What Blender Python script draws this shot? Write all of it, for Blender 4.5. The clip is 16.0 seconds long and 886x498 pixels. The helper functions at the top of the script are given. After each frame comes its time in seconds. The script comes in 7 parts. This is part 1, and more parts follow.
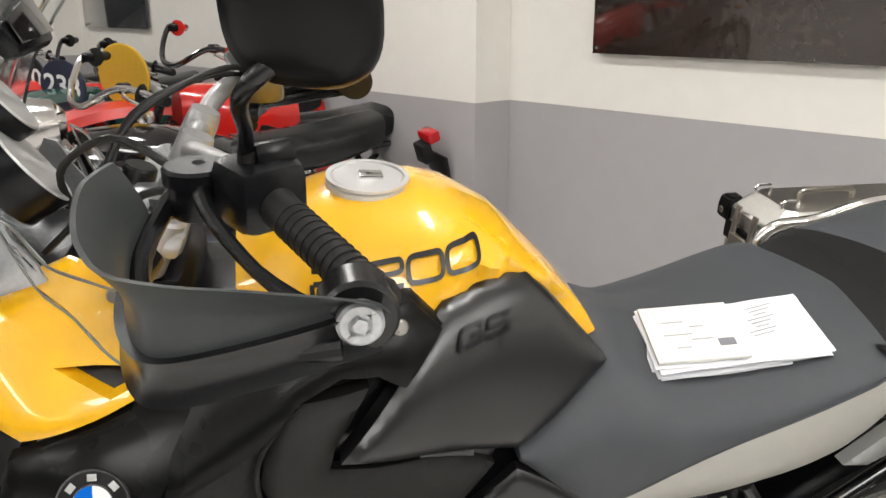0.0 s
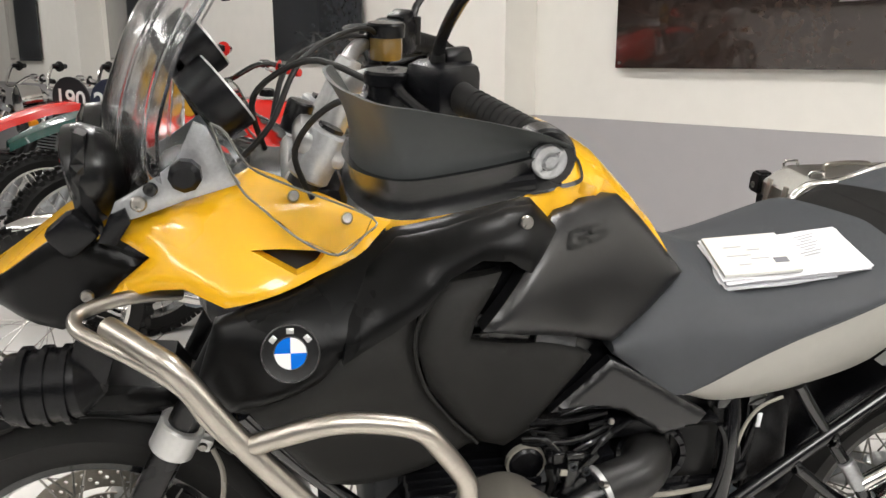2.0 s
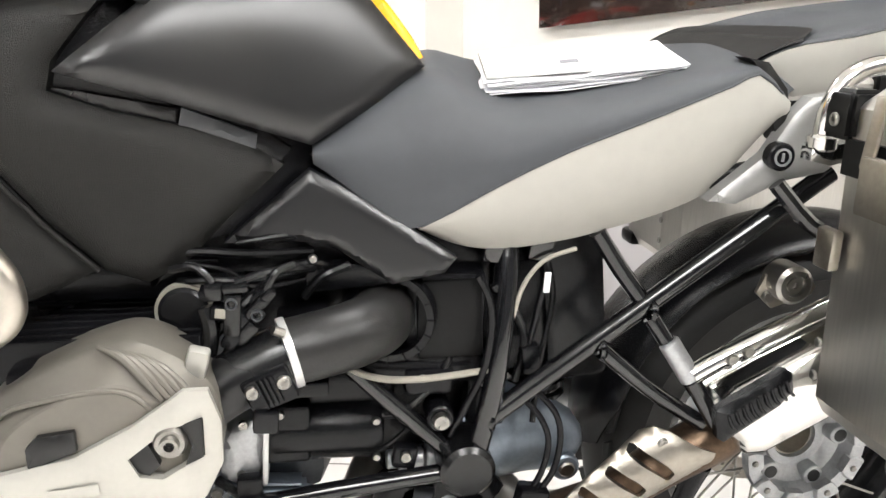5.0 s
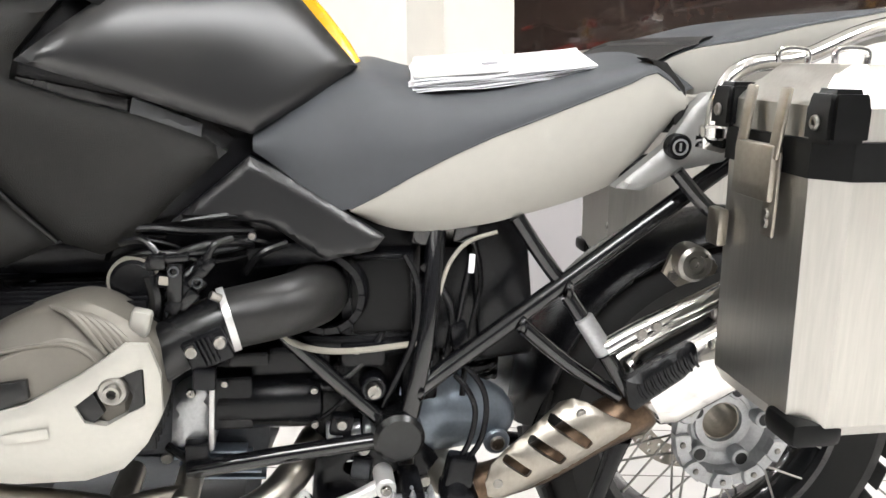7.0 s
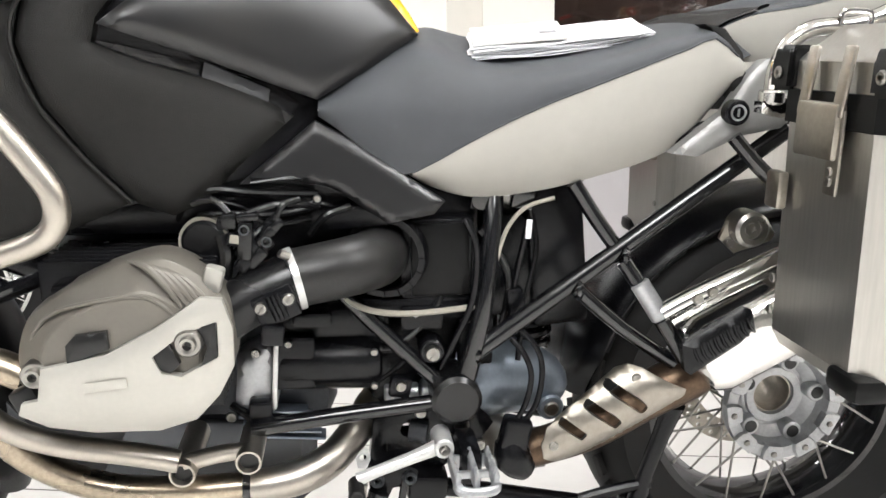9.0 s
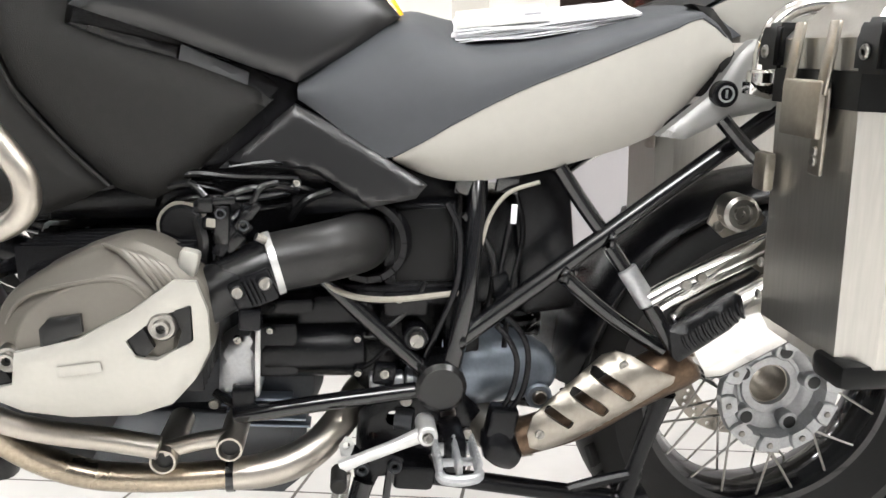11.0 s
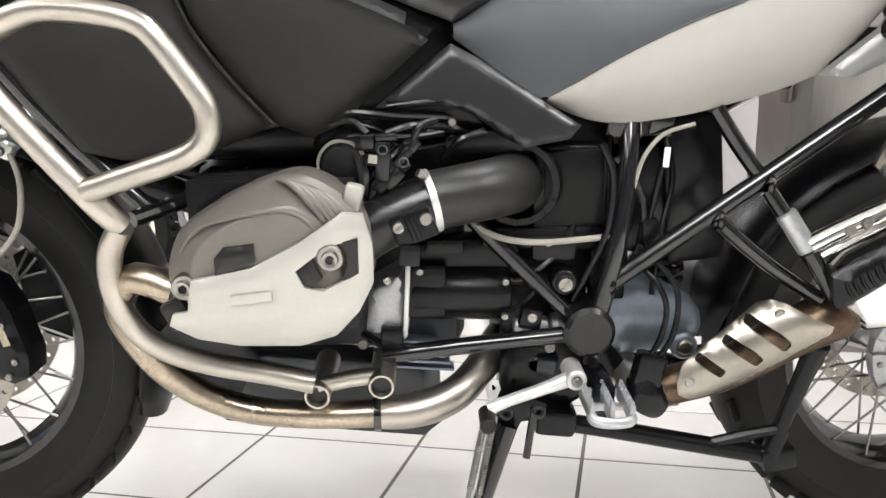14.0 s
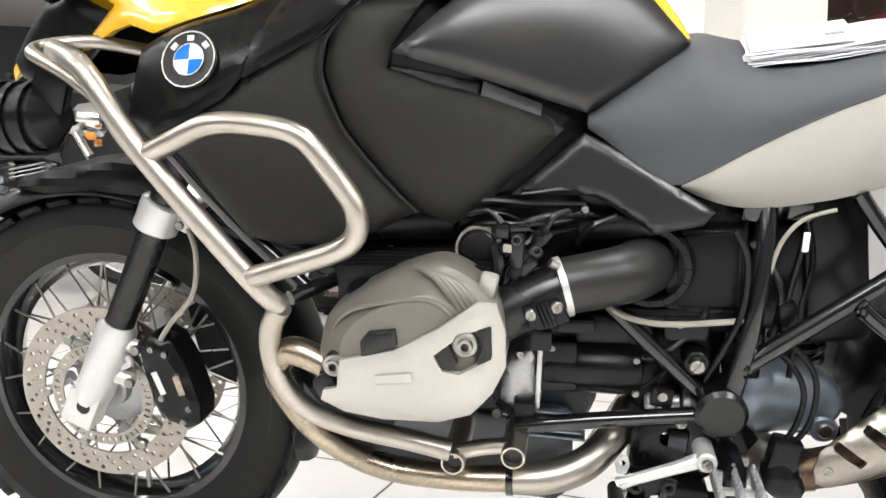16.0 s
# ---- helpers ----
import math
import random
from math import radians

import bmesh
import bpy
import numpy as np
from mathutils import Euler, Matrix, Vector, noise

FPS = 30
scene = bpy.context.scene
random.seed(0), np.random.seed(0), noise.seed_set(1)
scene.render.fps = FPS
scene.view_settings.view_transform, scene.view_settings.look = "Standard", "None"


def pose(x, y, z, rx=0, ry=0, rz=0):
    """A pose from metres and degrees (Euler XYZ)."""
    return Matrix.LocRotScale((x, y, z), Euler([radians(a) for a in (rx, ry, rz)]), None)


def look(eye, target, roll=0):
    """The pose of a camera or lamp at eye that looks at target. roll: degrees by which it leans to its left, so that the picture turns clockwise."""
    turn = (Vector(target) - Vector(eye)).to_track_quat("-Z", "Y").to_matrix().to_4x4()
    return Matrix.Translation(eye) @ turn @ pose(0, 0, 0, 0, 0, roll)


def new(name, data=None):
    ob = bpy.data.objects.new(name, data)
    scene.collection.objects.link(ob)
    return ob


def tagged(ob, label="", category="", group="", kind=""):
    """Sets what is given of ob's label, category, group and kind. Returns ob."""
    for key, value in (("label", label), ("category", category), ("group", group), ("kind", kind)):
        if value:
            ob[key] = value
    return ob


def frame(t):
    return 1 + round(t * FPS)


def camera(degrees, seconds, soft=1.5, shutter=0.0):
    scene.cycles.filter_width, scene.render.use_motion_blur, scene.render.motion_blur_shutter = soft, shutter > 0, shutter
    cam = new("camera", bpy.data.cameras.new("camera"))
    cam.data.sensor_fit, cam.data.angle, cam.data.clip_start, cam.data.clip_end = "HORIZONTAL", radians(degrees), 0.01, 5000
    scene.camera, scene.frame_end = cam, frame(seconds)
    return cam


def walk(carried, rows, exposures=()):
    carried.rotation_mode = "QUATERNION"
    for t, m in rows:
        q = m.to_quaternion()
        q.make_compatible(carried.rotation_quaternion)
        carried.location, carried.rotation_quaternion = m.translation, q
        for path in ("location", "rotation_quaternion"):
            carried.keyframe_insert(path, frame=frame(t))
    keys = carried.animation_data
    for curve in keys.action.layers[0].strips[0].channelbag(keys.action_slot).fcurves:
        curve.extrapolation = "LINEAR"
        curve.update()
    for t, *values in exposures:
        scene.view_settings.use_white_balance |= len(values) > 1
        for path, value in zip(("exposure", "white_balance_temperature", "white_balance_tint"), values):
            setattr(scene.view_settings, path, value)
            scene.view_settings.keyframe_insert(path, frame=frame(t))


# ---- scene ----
cam = camera(57.3, 16.0)
EXPOSURES = [(0, -0.50, 6250, 10), (4.0, -0.25, 6250, 10), (5.0, 0.28, 6150, 10), (7.5, 0.17, 6050, 10), (16.0, 0.17, 6050, 10)]
PATH = [
    (0, (-0.228, -1.163, 1.3), (0.125, 0.723, 0.735), -0.1),
    (0.5, (-0.436, -1.256, 1.3), (-0.079, 0.65, 0.808), -0.2),
    (1, (-0.521, -1.323, 1.278), (-0.158, 0.587, 0.812), -0.2),
    (1.5, (-0.488, -1.353, 1.228), (-0.117, 0.557, 0.764), -0.3),
    (2, (-0.435, -1.362, 1.182), (-0.059, 0.549, 0.726), -0.1),
    (2.5, (-0.434, -1.34, 1.143), (-0.06, 0.575, 0.704), -0.1),
    (3, (-0.342, -1.309, 1.107), (0.013, 0.612, 0.678), -0.1),
    (3.5, (-0.199, -1.239, 1.103), (0.144, 0.684, 0.674), -0.0),
    (4, (-0.085, -1.172, 1.045), (0.245, 0.755, 0.625), -0.2),
    (4.5, (-0.012, -1.154, 0.873), (0.319, 0.783, 0.5), -0.2),
    (5, (0.022, -1.182, 0.794), (0.357, 0.767, 0.493), -0.1),
    (5.2, (0.031, -1.202, 0.785), (0.366, 0.751, 0.517), -0.1),
    (7.3, (0.098, -1.3, 0.717), (0.422, 0.664, 0.521), -0.2),
    (7.5, (0.091, -1.286, 0.705), (0.409, 0.677, 0.497), -0.1),
    (8, (0.054, -1.303, 0.675), (0.372, 0.661, 0.473), -0.2),
    (8.5, (-0.007, -1.325, 0.685), (0.285, 0.643, 0.486), -0.2),
    (9, (0.055, -1.316, 0.691), (0.311, 0.658, 0.488), -0.2),
    (11.5, (0.099, -1.305, 0.653), (0.315, 0.672, 0.448), -0.4),
    (12, (0.082, -1.284, 0.612), (0.3, 0.693, 0.407), -0.4),
    (12.5, (0.066, -1.271, 0.589), (0.283, 0.706, 0.371), -0.4),
    (13, (0.048, -1.28, 0.606), (0.263, 0.695, 0.378), -0.5),
    (13.5, (0.016, -1.295, 0.62), (0.196, 0.683, 0.382), -0.3),
    (14, (0.002, -1.306, 0.618), (0.033, 0.679, 0.376), -0.4),
    (14.5, (0.014, -1.32, 0.624), (-0.128, 0.661, 0.387), -0.6),
    (15, (0.033, -1.327, 0.64), (-0.208, 0.645, 0.408), -0.6),
    (15.2, (0.033, -1.331, 0.645), (-0.226, 0.639, 0.412), -0.7),
    (15.5, (0.031, -1.331, 0.646), (-0.258, 0.634, 0.412), -0.7),
    (16, (0.019, -1.346, 0.721), (-0.305, 0.615, 0.493), -0.6),
]
walk(cam, [(t, look(eye, target, roll)) for t, eye, target, roll in PATH], EXPOSURES)

# ---- world and light ----
ROOM = pose(0, 0, 0, 0, 0, -58.4)          # room axes: x along the long wall, y into it
LEAN_POSE = pose(0, 0, 0, 8, 0, 0)         # the motorcycle leans on its side stand
WALL_Y, CEIL = 1.725, 2.75
world = bpy.data.worlds.new("sky")
scene.world = world
world.use_nodes = True
wn = world.node_tree
sky = wn.nodes.new("ShaderNodeTexSky")
sky.sky_type, sky.sun_disc, sky.sun_elevation, sky.sun_rotation = "NISHITA", False, radians(35), radians(200)
wn.links.new(sky.outputs["Color"], wn.nodes["Background"].inputs["Color"])
wn.nodes["Background"].inputs["Strength"].default_value = 0.10
sun = new("sun", bpy.data.lights.new("sun", "SUN"))
sun.data.energy, sun.data.angle, sun.data.color = 2.0, radians(0.5), (1.0, 0.95, 0.88)
sun.matrix_world = look((0, 0, 10), (3, 5, 4))


def area(x, y, z, sx, sy, watts, colour=(1.0, 0.96, 0.90), target=None):
    lamp = new("area_lamp", bpy.data.lights.new("area_lamp", "AREA"))
    lamp.data.shape, lamp.data.size, lamp.data.size_y, lamp.data.energy, lamp.data.color = "RECTANGLE", sx, sy, watts, colour
    lamp.matrix_world = ROOM @ (pose(x, y, z) if target is None else look((x, y, z), target))
    return lamp


# panels off the 0.35 row are unseen additions that lay sheen on the flank
LIGHTS = [(-8.0, 0.35), (-5.6, 0.35), (-3.4, 0.35), (-1.5, 0.35), (0.5, 0.35), (2.6, 0.35), (3.0, 0.85), (-3.4, -2.6), (-1.0, -2.6), (2.7, -1.7), (-2.2, -4.2), (0.2, -4.2), (2.6, -4.2)]
LAMP = {0.35: (0.5, 0.2, 22), 0.85: (1.5, 0.6, 32), -1.7: (2.6, 0.8, 72), -2.6: (1.9, 0.2, 22), -4.2: (1.9, 0.25, 16)}
for lx, ly in LIGHTS:
    area(lx, ly, CEIL - 0.03, LAMP[ly][0], LAMP[ly][1], LAMP[ly][2])
# daylight of the shop window, added as a lamp strip inside its upper part
area(-1.0, -5.3, 2.15, 8.0, 1.0, 6, (0.93, 0.97, 1.0), target=(-1.0, 0.0, 1.3))

# ---- materials ----
def mat(name, colour, rough=0.5, metal=0.0, var=0.08, scale=30.0, bump=0.0, bscale=200.0, coat=0.0, stretch=(1, 1, 1), trans=0.0, ior=1.45, spec=0.5, glow=0.0, obj_var=0.0, rvar=0.1):
    """A surface with stains and wear at two sizes, relief, and gloss that varies."""
    m = bpy.data.materials.new(name)
    m.use_nodes = True
    nt = m.node_tree
    b = nt.nodes["Principled BSDF"]
    n, l = nt.nodes.new, nt.links.new
    co = n("ShaderNodeTexCoord")
    mp = n("ShaderNodeMapping")
    mp.inputs["Scale"].default_value = stretch
    l(co.outputs["Object"], mp.inputs["Vector"])
    big, small = n("ShaderNodeTexNoise"), n("ShaderNodeTexNoise")
    big.inputs["Scale"].default_value, big.inputs["Detail"].default_value = scale * 0.2, 4
    small.inputs["Scale"].default_value, small.inputs["Detail"].default_value = scale * 4, 3
    for t in (big, small):
        l(mp.outputs["Vector"], t.inputs["Vector"])
    add = n("ShaderNodeMath")
    add.operation = "ADD"
    l(big.outputs["Fac"], add.inputs[0])
    l(small.outputs["Fac"], add.inputs[1])
    ramp = n("ShaderNodeMapRange")
    ramp.inputs["From Min"].default_value, ramp.inputs["From Max"].default_value = 0.6, 1.4
    ramp.inputs["To Min"].default_value, ramp.inputs["To Max"].default_value = 1 - var, 1 + var
    l(add.outputs[0], ramp.inputs["Value"])
    mul = n("ShaderNodeVectorMath")
    mul.operation = "SCALE"
    mul.inputs[0].default_value = colour
    if obj_var:
        info, mr, m2 = n("ShaderNodeObjectInfo"), n("ShaderNodeMapRange"), n("ShaderNodeMath")
        mr.inputs["To Min"].default_value, mr.inputs["To Max"].default_value = 1 - obj_var, 1 + obj_var
        m2.operation = "MULTIPLY"
        l(info.outputs["Random"], mr.inputs["Value"])
        l(mr.outputs[0], m2.inputs[0])
        l(ramp.outputs[0], m2.inputs[1])
        l(m2.outputs[0], mul.inputs["Scale"])
    else:
        l(ramp.outputs[0], mul.inputs["Scale"])
    l(mul.outputs[0], b.inputs["Base Color"])
    rr = n("ShaderNodeMapRange")
    rr.inputs["From Min"].default_value, rr.inputs["From Max"].default_value = 0.3, 0.7
    rr.inputs["To Min"].default_value, rr.inputs["To Max"].default_value = rough * (1 - rvar), min(1, rough * (1 + rvar))
    l(big.outputs["Fac"], rr.inputs["Value"])
    l(rr.outputs[0], b.inputs["Roughness"])
    b.inputs["Metallic"].default_value = metal
    b.inputs["Coat Weight"].default_value, b.inputs["Coat Roughness"].default_value = coat, 0.04
    b.inputs["Transmission Weight"].default_value, b.inputs["IOR"].default_value = trans, ior
    b.inputs["Specular IOR Level"].default_value = spec
    if glow:
        b.inputs["Emission Color"].default_value, b.inputs["Emission Strength"].default_value = (*colour, 1), glow
    if bump:
        nb, bp = n("ShaderNodeTexNoise"), n("ShaderNodeBump")
        nb.inputs["Scale"].default_value, nb.inputs["Detail"].default_value = bscale, 3
        l(mp.outputs["Vector"], nb.inputs["Vector"])
        bp.inputs["Strength"].default_value, bp.inputs["Distance"].default_value = bump, 0.002
        l(nb.outputs["Fac"], bp.inputs["Height"])
        l(bp.outputs["Normal"], b.inputs["Normal"])
    return m


M_YELLOW = mat("yellow_paint", (0.86, 0.46, 0.006), 0.28, 0, 0.03, 20, 0.02, 900, coat=0.9)
M_BLACK = mat("black_satin_plastic", (0.005, 0.005, 0.005), 0.30, 0, 0.12, 25, 0.05, 900, spec=0.18)
M_MATTE = mat("black_grained_plastic", (0.012, 0.0115, 0.0105), 0.42, 0, 0.25, 25, 0.6, 900, spec=0.35)
M_SATIN = mat("black_satin_paint", (0.005, 0.005, 0.0055), 0.27, 0, 0.08, 20, 0.02, 700, spec=0.55)
M_KNEE = mat("satin_black_panel_paint", (0.006, 0.006, 0.0065), 0.31, 0, 0.08, 20, 0.02, 700, spec=0.75)
M_GUARDG = mat("dark_grey_guard_plastic", (0.042, 0.046, 0.046), 0.42, 0, 0.08, 30, 0.1, 900, spec=0.3)
M_DARKALLOY = mat("satin_alloy", (0.42, 0.42, 0.415), 0.35, 0.8, 0.15, 40, 0.1, 400)
M_FRAME = mat("black_gloss_frame_paint", (0.006, 0.006, 0.007), 0.14, 0, 0.15, 30, 0.03, 500, coat=0.6)
M_DARKBOX = mat("black_engine_plastic", (0.005, 0.005, 0.006), 0.25, 0, 0.25, 30, 0.15, 500, spec=0.3)
M_RUBBER = mat("black_rubber", (0.007, 0.0066, 0.0062), 0.55, 0, 0.2, 40, 0.15, 400, spec=0.35)
M_SEAT = mat("dark_grey_seat_vinyl", (0.058, 0.062, 0.068), 0.5, 0, 0.06, 15, 0.25, 1500, spec=0.35)
M_SEAT_LIGHT = mat("light_grey_seat_vinyl", (0.38, 0.37, 0.335), 0.55, 0, 0.04, 15, 0.22, 1500)
M_INSERT = mat("grey_rubber_insert", (0.075, 0.077, 0.082), 0.5, 0, 0.08, 30)
M_BAR = mat("brushed_stainless_tube", (0.45, 0.42, 0.37), 0.34, 1, 0.08, 40, 0.05, 300)
M_HEADER = mat("heat_stained_steel_pipe", (0.38, 0.325, 0.25), 0.28, 1, 0.28, 45, 0.08, 150)
M_CHROME = mat("polished_steel", (0.72, 0.71, 0.69), 0.15, 1, 0.05, 20)
M_SHIELD = mat("satin_steel_heat_shield", (0.33, 0.305, 0.265), 0.36, 1, 0.15, 35, 0.05, 300)
M_GUARD = mat("silver_painted_guard", (0.44, 0.43, 0.39), 0.36, 0.4, 0.04, 40, 0.05, 900)
M_COVER = mat("champagne_grey_valve_cover", (0.15, 0.139, 0.119), 0.40, 0.3, 0.06, 40, 0.08, 900)
M_INTAKE = mat("black_rubber_hose", (0.016, 0.0155, 0.015), 0.40, 0, 0.2, 40, 0.15, 300, spec=0.45)
M_CRANK = mat("dark_grey_cast_block", (0.05, 0.053, 0.058), 0.45, 0.5, 0.2, 50, 0.2, 400)
M_BURNT = mat("burnt_brown_steel", (0.11, 0.075, 0.05), 0.4, 0.9, 0.4, 40, 0.1, 200)
M_CAST = mat("grey_cast_alloy", (0.42, 0.43, 0.44), 0.38, 0.7, 0.15, 50, 0.15, 400)
M_BLUECAST = mat("blue_grey_alloy", (0.20, 0.23, 0.27), 0.35, 0.7, 0.15, 40, 0.1, 400)
M_TAIL = mat("silver_grey_plastic", (0.30, 0.30, 0.292), 0.38, 0.3, 0.05, 30, 0.05, 600)
M_ALU = mat("brushed_aluminium_sheet", (0.47, 0.46, 0.43), 0.36, 1, 0.10, 10, 0.05, 80, stretch=(6, 6, 0.4))
M_SILVER = mat("silver_paint", (0.62, 0.62, 0.61), 0.34, 0.5, 0.05, 40)
M_BOLT = mat("zinc_bolt", (0.30, 0.29, 0.27), 0.3, 1, 0.12, 200)
M_DISC = mat("brake_disc_steel", (0.36, 0.335, 0.295), 0.36, 1, 0.12, 60, 0.1, 200)
M_GLASSP = mat("clear_screen_plastic", (0.97, 0.98, 0.985), 0.10, 0, 0.02, 25, 0.3, 14, trans=1.0, ior=1.22, rvar=0.6, coat=0.4)
M_PAPER = mat("white_paper", (0.80, 0.80, 0.83), 0.75, 0, 0.02, 30)
M_PAPER2 = mat("cream_booklet_cover", (0.72, 0.72, 0.68), 0.7, 0, 0.03, 60)
M_INK = mat("grey_print", (0.20, 0.20, 0.22), 0.7, 0, 0.05, 60)
M_PRINT = mat("pale_grey_print", (0.42, 0.42, 0.43), 0.7, 0, 0.05, 60)
M_BLUEINK = mat("blue_print", (0.09, 0.10, 0.42), 0.6, 0, 0.05, 60)
M_BLUE = mat("blue_enamel", (0.005, 0.14, 0.62), 0.15, 0, 0.02, 30, coat=0.6)
M_WHITE = mat("white_enamel", (0.82, 0.82, 0.80), 0.15, 0, 0.02, 30, coat=0.6)
M_LETTER = mat("black_marks_and_hole_fill", (0.008, 0.008, 0.008), 0.3, 0, 0.02, 30)
M_AMBER = mat("amber_plastic", (0.75, 0.26, 0.01), 0.2, 0, 0.05, 30, coat=0.5)
M_FLUID = mat("amber_reservoir_plastic", (0.16, 0.10, 0.02), 0.15, 0, 0.1, 30, coat=0.5)
M_RED = mat("red_paint", (0.62, 0.018, 0.012), 0.25, 0, 0.04, 20, coat=0.7)
M_REDLENS = mat("red_lens", (0.5, 0.01, 0.015), 0.12, 0, 0.04, 20, coat=0.7)
M_GREEN = mat("dark_green_paint", (0.008, 0.05, 0.04), 0.25, 0, 0.04, 20, coat=0.7)
M_GLOSSBLACK = mat("gloss_black_paint", (0.008, 0.007, 0.008), 0.12, 0, 0.04, 20, coat=0.9)
M_HOSE = mat("grey_hose", (0.30, 0.28, 0.24), 0.45, 0, 0.1, 60)
M_WALL = mat("white_wall_paint", (0.80, 0.775, 0.72), 0.6, 0, 0.03, 3, 0.12, 90)
M_DADO = mat("grey_dado_paint", (0.40, 0.385, 0.39), 0.55, 0, 0.03, 3, 0.12, 90)
# dimness of the room's rear is put into this wall colour
M_BACK = mat("dim_room_wall_grey", (0.10, 0.10, 0.105), 0.6, 0, 0.05, 3, 0.12, 90)
M_CEIL = mat("white_ceiling", (0.80, 0.79, 0.77), 0.7, 0, 0.02, 3, 0.1, 90)
M_TILE = mat("white_floor_tile", (0.80, 0.78, 0.75), 0.16, 0, 0.03, 6, 0.02, 60, coat=0.3, obj_var=0.02)
M_GROUT = mat("dark_grout", (0.14, 0.125, 0.115), 0.8, 0, 0.15, 60)
M_POSTER = mat("dark_brown_glazed_picture", (0.030, 0.020, 0.016), 0.10, 0, 0.5, 8, coat=1.0)
M_POSTER2 = mat("dark_grey_glazed_picture", (0.035, 0.037, 0.04), 0.08, 0, 0.5, 8, coat=1.0)
M_PICTURE = mat("grey_picture_tone", (0.16, 0.155, 0.15), 0.15, 0, 0.5, 20, coat=1.0)
M_LAMP = mat("lit_lamp_panel", (1.0, 0.96, 0.90), 0.5, 0, 0.0, 10, glow=9.0)
M_BRICK = mat("red_brick_facade", (0.30, 0.10, 0.07), 0.8, 0, 0.25, 20, 0.2, 20)
M_FACADEW = mat("white_window_frames", (0.8, 0.8, 0.8), 0.4, 0, 0.02, 10)
M_STREET = mat("grey_asphalt", (0.06, 0.06, 0.06), 0.8, 0, 0.2, 10, 0.2, 60)
M_GLASS = mat("window_glass", (1, 1, 1), 0.0, 0, 0.0, 10, trans=1.0, ior=1.2)

# ---- modelling helpers ----
from mathutils.geometry import delaunay_2d_cdt


def part(name, bm, material, parent=None, label="", flat=False, angle=35):
    """Link a bmesh as one mesh object under a thing or a part."""
    bmesh.ops.recalc_face_normals(bm, faces=bm.faces)
    for f in bm.faces:
        f.smooth = not flat
    for e in bm.edges:
        if len(e.link_faces) == 2 and e.calc_face_angle(0) > radians(angle):
            e.smooth = False
    me = bpy.data.meshes.new(name)
    bm.to_mesh(me)
    bm.free()
    me.materials.append(material)
    ob = new(name, me)
    if parent is not None:
        ob.parent = parent
    if label:
        tagged(ob, label)
    return ob


def shared(name, ob, m, parent):
    """Another part on the same mesh."""
    o = new(name, ob.data)
    o.parent = parent
    o.matrix_basis = m
    return o


def smooth_path(pts, n=6, closed=False):
    """Points along a Catmull-Rom curve."""
    v = [Vector(p) for p in pts]
    out, k = [], len(v)
    for i in range(k if closed else k - 1):
        a, b, c, d = (v[(i + j) % k] if closed else v[min(max(i + j, 0), k - 1)] for j in (-1, 0, 1, 2))
        for s in range(n):
            t = s / n
            out.append(0.5 * (2 * b + (c - a) * t + (2 * a - 5 * b + 4 * c - d) * t * t + (3 * b - a - 3 * c + d) * t ** 3))
    return out if closed else out + [v[-1]]


def tube(bm, pts, r, segs=12, n=6, caps=True):
    """A round bar along a curve; r is one radius or one for each given point."""
    path = smooth_path(pts, n) if n > 1 else [Vector(p) for p in pts]
    radii = [r] * len(path) if not isinstance(r, (list, tuple)) else [float(q) for q in np.interp(np.linspace(0, len(r) - 1, len(path)), range(len(r)), r)]
    side, rings = None, []
    for i, p in enumerate(path):
        d = (path[min(i + 1, len(path) - 1)] - path[max(i - 1, 0)]).normalized()
        if side is None:
            side = d.orthogonal().normalized()
        side = (side - d * side.dot(d)).normalized()
        up = d.cross(side)
        rings.append([bm.verts.new(p + radii[i] * (math.cos(a) * side + math.sin(a) * up)) for a in (2 * math.pi * k / segs for k in range(segs))])
    for a, b in zip(rings, rings[1:]):
        for k in range(segs):
            bm.faces.new((a[k], a[(k + 1) % segs], b[(k + 1) % segs], b[k]))
    if caps:
        bm.faces.new(rings[0][::-1])
        bm.faces.new(rings[-1])
    return bm


def cyl(bm, p0, p1, r0, r1=None, segs=24, chamfer=0.0):
    """A round body between two points, its rims chamfered."""
    r1 = r0 if r1 is None else r1
    p0, p1 = Vector(p0), Vector(p1)
    d = (p1 - p0).normalized()
    if chamfer:
        pts, rad = [p0, p0 + d * chamfer, p1 - d * chamfer, p1], [r0 - chamfer, r0, r1, r1 - chamfer]
    else:
        pts, rad = [p0, p1], [r0, r1]
    return tube(bm, pts, rad if len(rad) == len(pts) else r0, segs, 1)


def block(bm, c, s, rot=(0, 0, 0), bevel=0.004, taper=1.0):
    """A box with rounded edges; taper narrows its top."""
    m = pose(*c, *rot)
    b2 = bmesh.new()
    bmesh.ops.create_cube(b2, size=1)
    for v in b2.verts:
        k = taper if v.co.z > 0 else 1
        v.co = Vector((v.co.x * s[0] * k, v.co.y * s[1] * k, v.co.z * s[2]))
    if bevel:
        bmesh.ops.bevel(b2, geom=b2.edges[:], offset=bevel, segments=2, affect="EDGES", profile=0.5)
    join(bm, b2, m)
    return bm


def join(bm, b2, m=Matrix()):
    """Add one bmesh to another."""
    vs = [bm.verts.new(m @ v.co) for v in b2.verts]
    b2.verts.index_update()
    for f in b2.faces:
        bm.faces.new([vs[v.index] for v in f.verts])
    b2.free()


